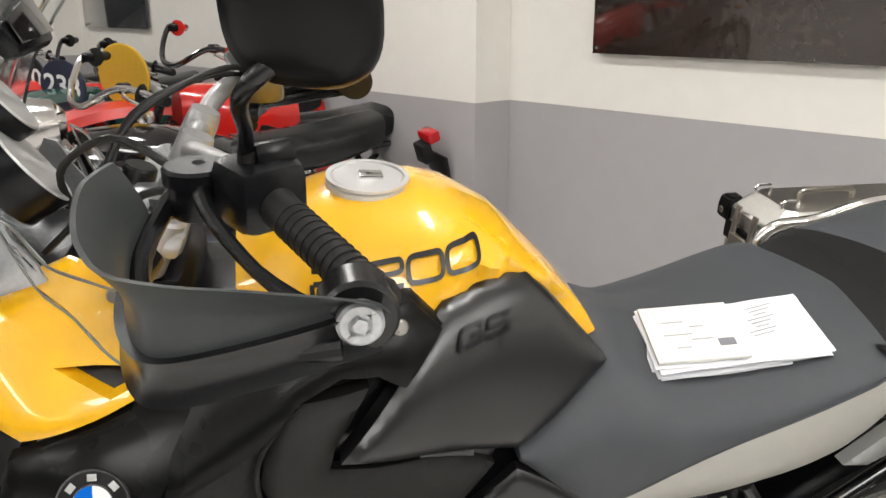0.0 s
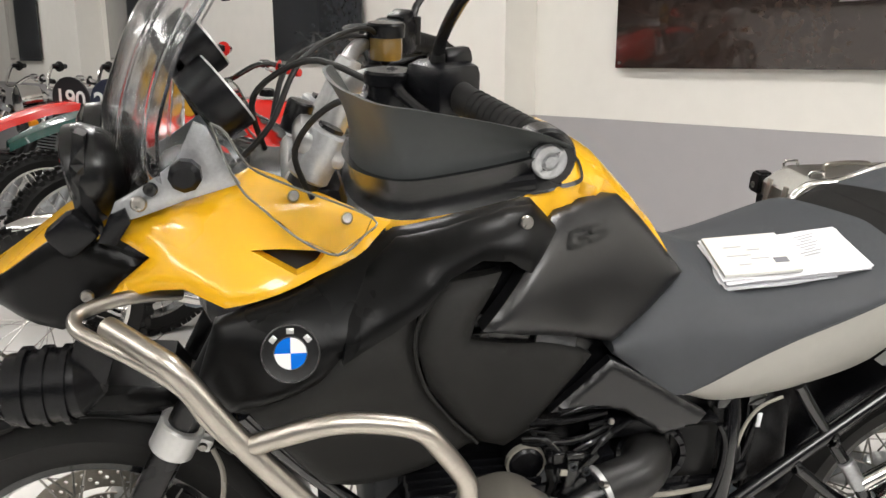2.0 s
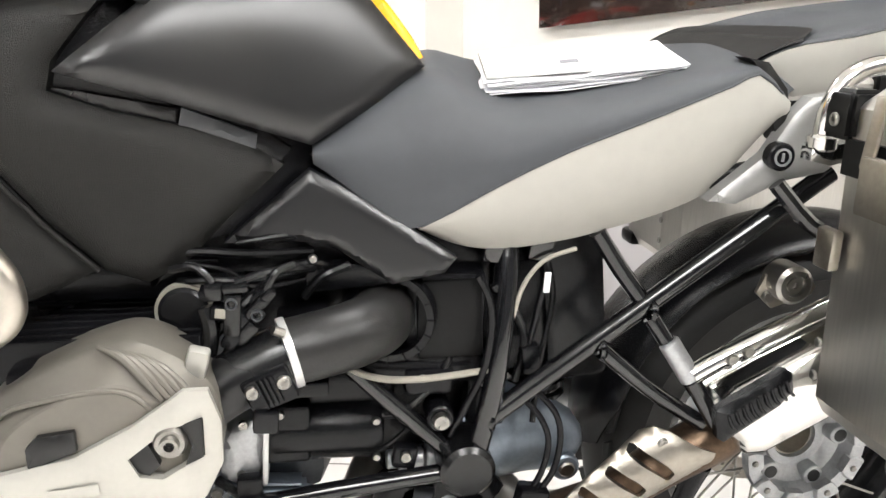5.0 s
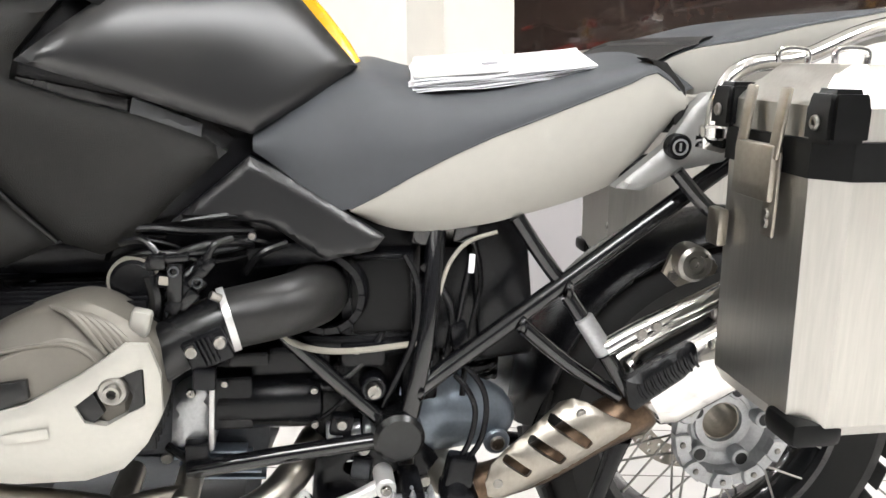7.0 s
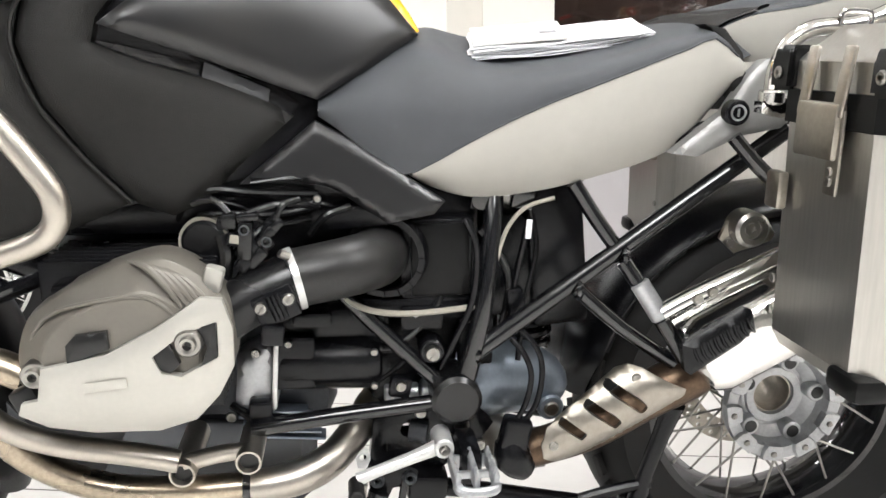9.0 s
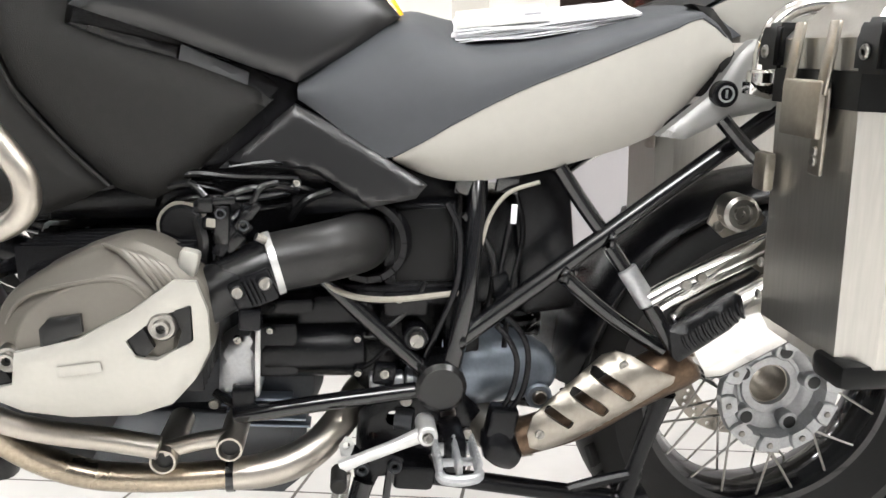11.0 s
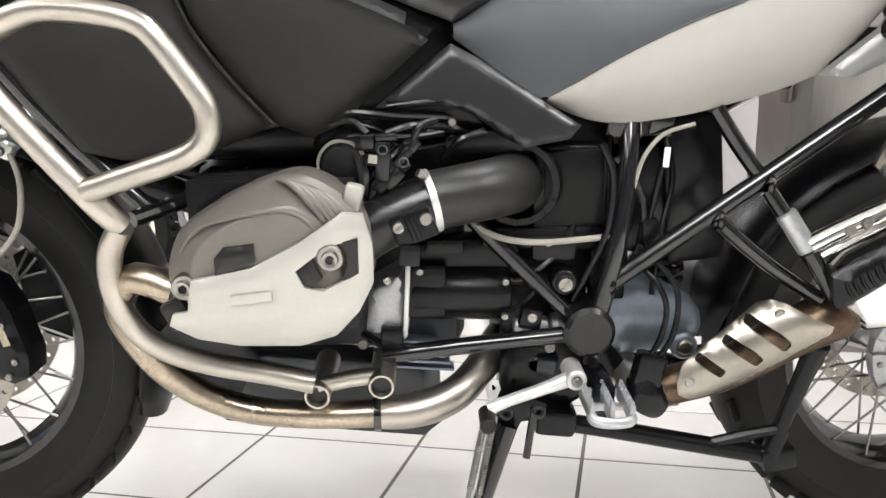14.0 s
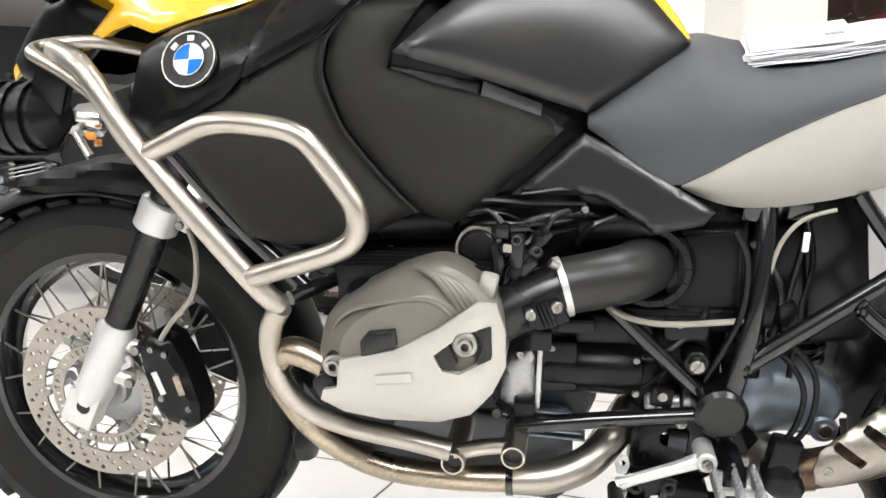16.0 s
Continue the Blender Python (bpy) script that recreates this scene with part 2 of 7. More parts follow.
def lathe(bm, profile, c, segs=64, axis="y", closed=True, arc=1.0):
    """Turn a profile of (radius, offset along the axis) about the axis through c."""
    c = Vector(c)
    rings = []
    for k in range(segs if arc == 1.0 else segs + 1):
        a = 2 * math.pi * arc * k / segs
        ca, sa = math.cos(a), math.sin(a)
        ring = []
        for r, o in profile:
            p = {"y": (r * ca, o, r * sa), "x": (o, r * ca, r * sa), "z": (r * ca, r * sa, o)}[axis]
            ring.append(bm.verts.new(c + Vector(p)))
        rings.append(ring)
    k = len(profile)
    for i in range(len(rings) if arc == 1.0 else len(rings) - 1):
        a, b = rings[i], rings[(i + 1) % len(rings)]
        for j in range(k if closed else k - 1):
            bm.faces.new((a[j], a[(j + 1) % k], b[(j + 1) % k], b[j]))
    return bm


def inside(x, z, poly):
    hit = False
    for (x0, z0), (x1, z1) in zip(poly, poly[1:] + poly[:1]):
        if (z0 > z) != (z1 > z) and x < (x1 - x0) * (z - z0) / (z1 - z0) + x0:
            hit = not hit
    return hit


def sheet(outline, surface, thick=0.006, puff=0.0, roll=0.02, cell=0.014, curve=0, holes=(), bm=None):
    """A moulded panel: an outline in x and z laid on the surface y(x, z), domed by puff within roll of its edge, with thickness."""
    poly = [(p.x, p.y) for p in smooth_path([(x, z, 0) for x, z in outline], curve, True)] if curve else list(outline)
    rim = []
    for (x0, z0), (x1, z1) in zip(poly, poly[1:] + poly[:1]):
        k = max(1, int(math.hypot(x1 - x0, z1 - z0) / cell))
        rim += [(x0 + (x1 - x0) * i / k, z0 + (z1 - z0) * i / k) for i in range(k)]
    R = np.array(rim)
    E = np.roll(R, -1, 0) - R

    def depth(x, z):
        w = np.array((x, z)) - R
        t = np.clip((w * E).sum(1) / np.maximum((E * E).sum(1), 1e-12), 0, 1)
        return float(np.sqrt(((w - E * t[:, None]) ** 2).sum(1).min()))

    pts = [Vector(p) for p in rim]
    edges = [(i, (i + 1) % len(rim)) for i in range(len(rim))]
    for h in holes:
        s = len(pts)
        pts += [Vector(p) for p in h]
        edges += [(s + i, s + (i + 1) % len(h)) for i in range(len(h))]
    lo, hi = R.min(0), R.max(0)
    if cell:
        row = 0
        z = lo[1] + cell * 0.5
        while z < hi[1]:
            x = lo[0] + cell * (0.5 if row % 2 else 0.0)
            while x < hi[0]:
                if inside(x, z, rim) and depth(x, z) > cell * 0.45 and not any(inside(x, z, h) for h in holes):
                    pts.append(Vector((x, z)))
                x += cell
            z += cell * 0.87
            row += 1
    vs, _, faces, *_ = delaunay_2d_cdt(pts, edges, [], 1, 1e-6)
    bm = bm or bmesh.new()

    def y_at(x, z):
        d = depth(x, z) if puff else 0
        k = min(d / roll, 1)
        return surface(x, z) - puff * math.sqrt(max(0, 1 - (1 - k) ** 2))

    front = [bm.verts.new((v.x, y_at(v.x, v.y), v.y)) for v in vs]
    back = [bm.verts.new((v.x, surface(v.x, v.y) + thick, v.y)) for v in vs]
    count = {}
    for f in faces:
        cx, cz = sum(vs[i].x for i in f) / len(f), sum(vs[i].y for i in f) / len(f)
        if any(inside(cx, cz, list(h)) for h in holes) or not inside(cx, cz, rim):
            continue
        bm.faces.new([front[i] for i in f])
        bm.faces.new([back[i] for i in reversed(f)])
        for a, b in zip(f, list(f[1:]) + [f[0]]):
            count[(a, b)] = 1
    for a, b in list(count):
        if (b, a) not in count:
            bm.faces.new((front[b], front[a], back[a], back[b]))
    for v in [v for v in bm.verts if not v.link_faces]:
        bm.verts.remove(v)
    return bm


def plateau(outline, rings, curve=4):
    """A raised cover: a rounded outline in x and z, stepped in by (scale, y) rings to a flat crown."""
    poly = smooth_path([(x, 0, z) for x, z in outline], curve, True)
    c = sum(poly, Vector()) / len(poly)
    return strips([[c + (p - c) * k + Vector((0, y, 0)) for p in poly] for k, y in rings], closed=True, caps=True)


def mirror_y(bm):
    for v in bm.verts:
        v.co.y = -v.co.y
    return bm


def both_sides(name, build, material, parent, label=""):
    part(name, build(), material, parent, label)
    part(name, mirror_y(build()), material, parent, label)


def strips(sections, closed=False, caps=False, bm=None):
    """Skin a row of cross-sections, each a list of places of equal length."""
    bm = bm or bmesh.new()
    rows = [[bm.verts.new(p) for p in s] for s in sections]
    k = len(rows[0])
    for a, b in zip(rows, rows[1:]):
        for j in range(k if closed else k - 1):
            bm.faces.new((a[j], a[(j + 1) % k], b[(j + 1) % k], b[j]))
    if caps:
        bm.faces.new(rows[0][::-1])
        bm.faces.new(rows[-1])
    return bm


def bolt(bm, c, r=0.008, axis=(0, -1, 0), h=0.005):
    """A socket-head bolt with a washer rim and a sunk centre."""
    c, d = Vector(c), Vector(axis).normalized()
    tube(bm, [c, c + d * h * 0.5, c + d * h, c + d * h, c + d * h * 0.4], [r * 1.25, r * 1.25, r, r * 0.5, r * 0.42], 14, 1)
    return bm


def text_mesh(body, size, m, depth=0.0006, bold=0.0):
    """Lettering as a thin mesh, placed by m."""
    cu = bpy.data.curves.new("lettering", "FONT")
    cu.body, cu.size, cu.extrude, cu.offset, cu.align_x, cu.align_y = body, size, depth, bold, "CENTER", "CENTER"
    o = bpy.data.objects.new("lettering", cu)
    scene.collection.objects.link(o)
    dg = bpy.context.evaluated_depsgraph_get()
    me = bpy.data.meshes.new_from_object(o.evaluated_get(dg))
    bm = bmesh.new()
    bm.from_mesh(me)
    bpy.data.objects.remove(o)
    bpy.data.curves.remove(cu)
    bpy.data.meshes.remove(me)
    bm.transform(m)
    return bm


def thing(name, label, category, m=Matrix(), group="", kind=""):
    e = new(name)
    e.matrix_basis = m
    return tagged(e, label, category, group, kind)

# ---- room ----
def rect(bm, x0, x1, y0, y1, z0, z1, bevel=0.0):
    return block(bm, ((x0 + x1) / 2, (y0 + y1) / 2, (z0 + z1) / 2), (x1 - x0, y1 - y0, z1 - z0), bevel=bevel)


def setting(name, bm, material, label, category):
    ob = part(name, bm, material, None, flat=True)
    ob.matrix_basis = ROOM
    return tagged(ob, label, category, kind="structure")


X0, X1, YB, DADO = -13.0, 5.0, -5.6, 0.938
PIERS = [(-2.2, -1.50, 0.20), (-7.4, -6.5, 0.22), (-11.0, -10.2, 0.22)]


def long_wall(z0, z1):
    bm = bmesh.new()
    rect(bm, X0, X1, WALL_Y, WALL_Y + 0.2, z0, z1)
    return bm


setting("wall_north", long_wall(DADO, CEIL), M_WALL, "white painted upper wall with shallow piers", "wall")
setting("wall_north_dado", long_wall(0, DADO - 0.001), M_DADO, "grey painted lower half of the wall", "wall")
for i, (a, b, d) in enumerate(PIERS):
    bm = bmesh.new()
    rect(bm, a, b, WALL_Y - d, WALL_Y - 0.0005, DADO, CEIL)
    setting("pier_%d" % (i + 1), bm, M_WALL, "white painted upper part of a wall pier", "wall")
    bm = bmesh.new()
    rect(bm, a, b, WALL_Y - d, WALL_Y - 0.0005, 0, DADO - 0.001)
    setting("pier_dado_%d" % (i + 1), bm, M_DADO, "grey painted lower part of a wall pier", "wall")
for name, x in (("wall_west", X0 - 0.2), ("wall_east", X1)):
    bm = bmesh.new()
    rect(bm, x, x + 0.2, YB, WALL_Y + 0.2, 0, CEIL)
    setting(name, bm, M_BACK, "plain end wall, coloured dark for a dim room", "wall")
bm = bmesh.new()
rect(bm, X0, X1, YB - 0.2, YB, 0, 0.45)
rect(bm, X0, X1, YB - 0.2, YB, 2.55, CEIL)
for a, b in ((X0, -8.0), (-4.1, -3.9), (-0.1, 0.1), (3.5, X1)):
    rect(bm, a, b, YB - 0.2, YB, 0.45, 2.55)
setting("wall_south", bm, M_BACK, "wall with wide shop window openings, coloured dark for a dim room", "wall")
bm = bmesh.new()
rect(bm, X0 - 0.2, X1 + 0.2, YB - 0.2, WALL_Y + 0.2, CEIL, CEIL + 0.2)
setting("ceiling", bm, M_CEIL, "plain white showroom ceiling", "ceiling")
for i, (a, b) in enumerate(((-8.0, -4.1), (-3.9, -0.1), (0.1, 3.5))):
    bm = bmesh.new()
    for x in (a, (a + b) / 2 - 0.03, b - 0.06):
        rect(bm, x + 0.001, x + 0.06, YB - 0.13, YB - 0.07, 0.451, 2.549, 0.004)
    for z in (0.451, 2.489):
        rect(bm, a + 0.061, b - 0.061, YB - 0.13, YB - 0.07, z, z + 0.06, 0.004)
    w = setting("window_%d" % (i + 1), bm, M_FACADEW, "wide white-framed shop window", "window")
    bm = bmesh.new()
    rect(bm, a + 0.06, b - 0.06, YB - 0.104, YB - 0.098, 0.51, 2.49)
    g = part("pane", bm, M_GLASS, w)
    g.visible_shadow = False
# recessed light panels, out of view; those off the 0.35 row are added
for lx, ly in LIGHTS:
    w, h, _ = LAMP[ly]
    lamp = thing("ceiling_light", "white rectangular ceiling light panel, out of view, switched on", "ceiling light", ROOM @ pose(lx, ly, CEIL), "ceiling lights")
    bm = bmesh.new()
    for sx, sy, cx, cy in ((w + .1, .03, 0, h / 2 + .025), (w + .1, .03, 0, -h / 2 - .025), (.03, h + .02, w / 2 + .035, 0), (.03, h + .02, -w / 2 - .035, 0)):
        block(bm, (cx, cy, -0.0125), (sx, sy, 0.024), bevel=0.003)
    part("frame", bm, M_FACADEW, lamp)
    bm = bmesh.new()
    block(bm, (0, 0, -0.008), (w + .03, h + .01, 0.012), bevel=0.002)
    part("diffuser", bm, M_LAMP, lamp)

# street outside the shop window
bm = bmesh.new()
rect(bm, -60, 60, -80, YB - 0.21, -0.25, -0.05)
setting("ground", bm, M_STREET, "grey asphalt street outside the window", "ground")
house = thing("brick_house", "red brick terraced house with white windows", "house", ROOM @ pose(-3, -17, -0.05))
bm = bmesh.new()
rect(bm, -16, 16, -6, 0, 0, 8.5)
part("wall", bm, M_BRICK, house, flat=True)
bm = bmesh.new()
strips([[(x, 0.5, 8.4), (x, -3, 10.8), (x, -6.5, 8.4)] for x in (-16.4, 16.4)], closed=True, caps=True, bm=bm)
part("roof", bm, M_STREET, house, flat=True)
for i in range(8):
    for z in (1.0, 4.0):
        bm = bmesh.new()
        block(bm, (-14 + i * 4, 0.03, z + 0.9), (2.3, 0.08, 1.7), bevel=0.03)
        win = part("window", bm, M_FACADEW, house)
        for k in (-0.55, 0.55):
            bm = bmesh.new()
            block(bm, (-14 + i * 4 + k, 0.075, z + 0.9), (0.95, 0.03, 1.45), bevel=0.0)
            part("pane", bm, M_POSTER2, win)

# pictures on the long wall
def picture(x0, x1, z0, z1, material, label, y=WALL_Y, tones=()):
    p = thing("wall_picture", label, "picture", ROOM @ pose((x0 + x1) / 2, y - 0.03, (z0 + z1) / 2), "pictures on the wall")
    w, h = x1 - x0, z1 - z0
    bm = bmesh.new()
    block(bm, (0, 0, 0), (w, 0.012, h), bevel=0.002)
    part("panel", bm, material, p)
    for tx, tz, tw, th in tones:
        bm = bmesh.new()
        block(bm, (tx * w, -0.0072, tz * h), (tw * w, 0.0012, th * h), bevel=0.0)
        part("printed_shape", bm, M_PICTURE, p)
    for sx in (-1, 1):
        for sz in (-1, 1):
            bm = bmesh.new()
            cyl(bm, (sx * (w / 2 - 0.02), 0.03, sz * (h / 2 - 0.02)), (sx * (w / 2 - 0.02), -0.011, sz * (h / 2 - 0.02)), 0.006, chamfer=0.001, segs=12)
            part("standoff_bolt", bm, M_BOLT, p)


TONES = ((-0.25, -0.22, 0.3, 0.05), (0.1, -0.3, 0.25, 0.03), (0.2, -0.1, 0.4, 0.12), (-0.1, 0.15, 0.5, 0.2))
picture(-1.05, 0.75, 1.146, 2.3, M_POSTER, "large dark brown glossy picture panel on the wall", tones=TONES[:2])
picture(-3.62, -2.72, 1.172, 2.1, M_POSTER2, "dark grey glossy picture panel on the wall")
picture(-6.3, -5.05, 1.172, 2.1, M_POSTER2, "glossy picture panel reflecting the street window")
picture(-9.2, -8.15, 1.172, 2.1, M_POSTER2, "dark glossy picture panel far along the wall")

# ---- the motorcycle ----
bike = thing("motorcycle", "yellow and black adventure touring motorcycle on its side stand", "motorcycle", LEAN_POSE)
SKIN = [(-.437, .888, -.303), (-.124, 1.011, -.207), (-.25, .95, -.275), (.014, .99, -.146), (.166, .889, -.105), (.024, .781, -.185), (-.02, .88, -.18),
        (-.2, .75, -.25), (-.1, .70, -.225), (-.35, .75, -.275), (-.55, .85, -.25), (-.5, .95, -.235), (-.357, 1.009, -.15), (-.694, .912, -.141),
        (-.613, 1.037, -.115), (.15, .69, -.195), (.05, .68, -.2), (-.95, .86, -.04), (-.8, .9, -.10), (-.1, 1.06, -.13)]


def _bend(r2):
    return 0.5 * r2 * np.log(r2 + 1e-9)


_P = np.array(SKIN)
_D = ((_P[:, None, :2] - _P[None, :, :2]) ** 2).sum(2)
_K = np.zeros((len(_P) + 3, len(_P) + 3))
_K[:len(_P), :len(_P)] = _bend(_D) + np.eye(len(_P)) * 0.004
_K[:len(_P), len(_P):] = np.c_[np.ones(len(_P)), _P[:, :2]]
_K[len(_P):, :len(_P)] = _K[:len(_P), len(_P):].T
_W = np.linalg.solve(_K, np.r_[_P[:, 2], 0, 0, 0])


def skin(x, z, off=0.0):
    """The left flank of the bodywork: a smooth bent plate through a few places."""
    d = (_P[:, 0] - x) ** 2 + (_P[:, 1] - z) ** 2
    return float(_W[:len(_P)] @ _bend(d) + _W[len(_P)] + _W[len(_P) + 1] * x + _W[len(_P) + 2] * z) + off


def on(off):
    return lambda x, z: skin(x, z, off)


def plane(y):
    return lambda x, z: y


def lerp(xs, ys):
    return lambda x: float(np.interp(x, xs, ys))


# tank shell
TX = [-.30, -.228, -.187, -.146, -.076, -.033, .029, .095, .135, .167, .190]
tank_top = lerp(TX, [1.06, 1.094, 1.107, 1.111, 1.110, 1.098, 1.062, .996, .950, .908, .860])
tank_wide = lerp(TX, [.165, .185, .192, .196, .198, .195, .185, .165, .146, .118, .085])
secs = []
for i in range(34):
    x = -.30 + .488 * i / 33
    zt, w, zb = tank_top(x), tank_wide(x), .80
    row = []
    for k in range(25):
        a = math.pi * k / 24
        c, s = math.cos(a), math.sin(a)
        y, z = w * abs(c) ** .82, zb + (zt - zb) * abs(s) ** .80
        if z < 1.045 and x > -.09:
            y = min(y, max(.02, -skin(x, z) - .022 - .03 * min(max((1.0 - z) / .05, 0), 1) + .06 * max(0, (z - 1.020) / .025)))
        elif z < 1.012:
            y = min(y, max(.02, -skin(x, z) - (.026 if z > .94 else .045)))
        row.append((x, -math.copysign(y, c), z))
    secs.append(row)
bm = strips(secs, closed=True, caps=True)
part("tank", bm, M_YELLOW, bike, "glossy yellow fuel tank")
cap = part("filler_cap", lathe(bmesh.new(), [(0, .012), (.043, .012), (.047, .009), (.052, .006), (.052, -.01), (0, -.01)], (0, 0, 0), 40, "z", closed=False), M_SILVER, bike, "round silver fuel filler cap")
cap.matrix_basis = pose(-.138, -.015, 1.104, 4, 2, 0)
part("cap_latch", block(bmesh.new(), (.004, 0, .0135), (.03, .022, .006), bevel=.002), M_CHROME, cap)
part("cap_ring", lathe(bmesh.new(), [(.046, .0095), (.052, .0095), (.052, .0135), (.046, .0135)], (0, 0, 0), 40, "z"), M_SILVER, cap)


def tank_y(x, z):
    zt, w = tank_top(x), tank_wide(x)
    s = min(max((z - .80) / (zt - .80), 0), .995) ** 1.25
    return -w * (1 - s * s) ** .41



# flank panels
def knee_y(x, z):
    """The knee panel bellies out at mid height and rolls back towards its top and foot."""
    mid = .872 + .10 * (x + .02)
    return skin(x, z, .016) - .026 * (1 - ((z - mid) / .135) ** 2)


bm = sheet([(-.195, .890), (-.132, .945), (-.099, .976), (-.066, 1.006), (-.019, 1.013), (.023, 1.015), (.052, 1.009), (.089, .973), (.130, .925), (.163, .887), (.096, .842), (.032, .806), (-.02, .825), (-.098, .856)],
           knee_y, .03, .010, .03, .009)
knee = part("knee_pad", bm, M_KNEE, bike, "satin black tank knee panel")
def strokes(letters, width, gap, place, half, wide=None):
    """Ribbons along polylines in letter boxes one unit wide and high; place(u, v) gives the spot on the thing."""
    bm, start = bmesh.new(), 0
    for n, lines in enumerate(letters):
        k_w = width * (wide[n] if wide else 1)
        for line in lines:
            pts = smooth_path([(a, b, 0) for a, b in line], 5) if len(line) > 2 else [Vector((line[0][0], line[0][1], 0)).lerp(Vector((line[1][0], line[1][1], 0)), q / 6) for q in range(7)]
            rows = []
            for k, p in enumerate(pts):
                d = pts[min(k + 1, len(pts) - 1)] - pts[max(k - 1, 0)]
                d = Vector((d.x * k_w, d.y * width * .62, 0)).normalized()
                u, v = start + p.x * k_w, p.y * width * .62
                rows.append([place(u - d.y * q, v + d.x * q) for q in (half, half * .33, -half * .33, -half)])
            strips(rows, bm=bm)
        start += k_w + gap
    return bm


C_G = [[(.95, .78), (.90, .95), (.75, 1), (.25, 1), (.06, .93), (0, .72), (0, .28), (.06, .07), (.25, 0), (.75, 0), (.92, .06), (.97, .25), (.97, .45), (.55, .45)]]
C_S = [[(.97, .95), (.75, 1), (.25, 1), (.07, .93), (.05, .62), (.22, .53), (.78, .48), (.95, .40), (.95, .08), (.75, 0), (.25, 0), (.02, .05)]]
C_O = [[(.5, 1), (.22, 1), (.06, .93), (0, .72), (0, .28), (.06, .07), (.22, 0), (.78, 0), (.94, .07), (1, .28), (1, .72), (.94, .93), (.78, 1), (.5, 1)]]
C_R = [[(0, 0), (0, .5)], [(0, 1), (.80, 1), (.96, .92), (.97, .62), (.80, .52), (.04, .5)], [(.55, .50), (.97, 0)]]
C_1 = [[(.5, 0), (.5, 1)]]
C_2 = [[(.03, 1), (.78, 1), (.96, .92), (.96, .62), (.78, .52), (.25, .5), (.06, .42), (.03, .1), (.05, .02)], [(.0, 0), (1, 0)]]


def tank_place(u, v):
    x, z = -.214 + u, 1.020 + v + u * .118
    return (x, min(tank_y(x, z), skin(x, z) + .022 if x > -.09 and z < 1.018 else 0) - .0055, z)


# model lettering, curved on to the tank's flank
bm = strokes([C_R, C_1, C_2, C_O, C_O], .0405, .0065, tank_place, .0027, (1, .22, 1, 1, 1))
part("lettering", bm, M_LETTER, bike, "black model lettering")


def gs_place(u, v):
    x, z = -.052 + u + v * .25, .965 + v + u * .05
    return (x, knee_y(x, z) - .0150, z)


bm = strokes([C_G, C_S], .030, .006, gs_place, .0026)
bmesh.ops.solidify(bm, geom=bm.faces[:], thickness=.006)
part("embossed_mark", bm, M_KNEE, knee)

COWL = [(-.529, .904), (-.479, .926), (-.402, .947), (-.345, .972), (-.296, .999), (-.21, 1.018), (-.143, 1.029), (-.103, 1.027), (-.069, .991), (-.118, .943), (-.150, .966), (-.19, .972), (-.235, .955),
        (-.277, .915), (-.315, .895), (-.355, .885), (-.378, .868), (-.404, .841), (-.46, .815), (-.518, .792), (-.556, .822)]
cowl = part("side_cowl", sheet(COWL, on(.006), .02, .010, .02, .012), M_BLACK, bike, "black plastic side cowl with round badge")
bm = bmesh.new()
bolt(bm, (-.124, skin(-.124, 1.011) - .014, 1.011), .008, (.2, -1, .1))
part("cowl_bolt", bm, M_BOLT, cowl)
WING = [(-.375, .865), (-.365, .915), (-.335, .965), (-.296, .995), (-.21, 1.014), (-.143, 1.025), (-.105, 1.024), (-.072, .991), (-.118, .946), (-.150, .968), (-.19, .974), (-.235, .958), (-.277, .918), (-.31, .897)]
part("cowl_wing", sheet(WING, on(-.004), .01, .010, .035, .012), M_BLACK, cowl, "raised upper cowl wing")
LOWER = [(-.528, .800), (-.46, .82), (-.39, .855), (-.365, .90), (-.33, .93), (-.255, .945), (-.277, .907), (-.284, .867), (-.266, .804), (-.227, .74), (-.184, .689), (-.217, .673), (-.255, .658), (-.313, .649), (-.358, .650), (-.403, .661), (-.479, .765)]
part("lower_side_panel", sheet(LOWER, on(.018), .02, .012, .03, .012), M_MATTE, bike, "black grained lower side panel")
MID = [(-.25, .95), (-.16, .952), (-.20, .897), (-.206, .871), (-.155, .850), (-.09, .830), (-.024, .802), (.002, .785), (-.055, .735), (-.102, .688), (-.139, .671), (-.178, .688), (-.222, .74), (-.261, .804), (-.279, .869), (-.271, .913)]
part("air_intake_panel", sheet(MID, on(.012), .02, .014, .035, .012), M_MATTE, bike, "black grained panel with rounded edges")
part("crease_trim", tube(bmesh.new(), [(x, skin(x, z) + .006, z) for x, z in ((-.235, .95), (-.274, .91), (-.2815, .867), (-.264, .804), (-.2245, .74), (-.183, .690))], .0028, 6), M_MATTE, bike)
part("groove_strip", sheet([(-.205, .873), (-.176, .867), (-.099, .848), (-.02, .822), (.01, .800), (-.004, .786), (-.10, .829), (-.19, .858)], on(.022), .02, .003, .01, .012), M_SATIN, bike)
part("rubber_insert", sheet([(-.096, .850), (-.025, .818), (-.027, .803), (-.1, .832)], on(.014), .01, .003, .008, .01), M_INSERT, bike, "grey rubber insert strip")
TRIM = [(.029, .781), (.06, .765), (.12, .727), (.19, .682), (.176, .666), (.117, .655), (.086, .675), (.055, .697), (.035, .703), (.0, .706), (-.063, .705)]
part("side_trim", sheet(TRIM, lambda x, z: -.203 + .16 * (z - .69), .016, .006, .010, .007), M_KNEE, bike, "satin black trim below the seat")
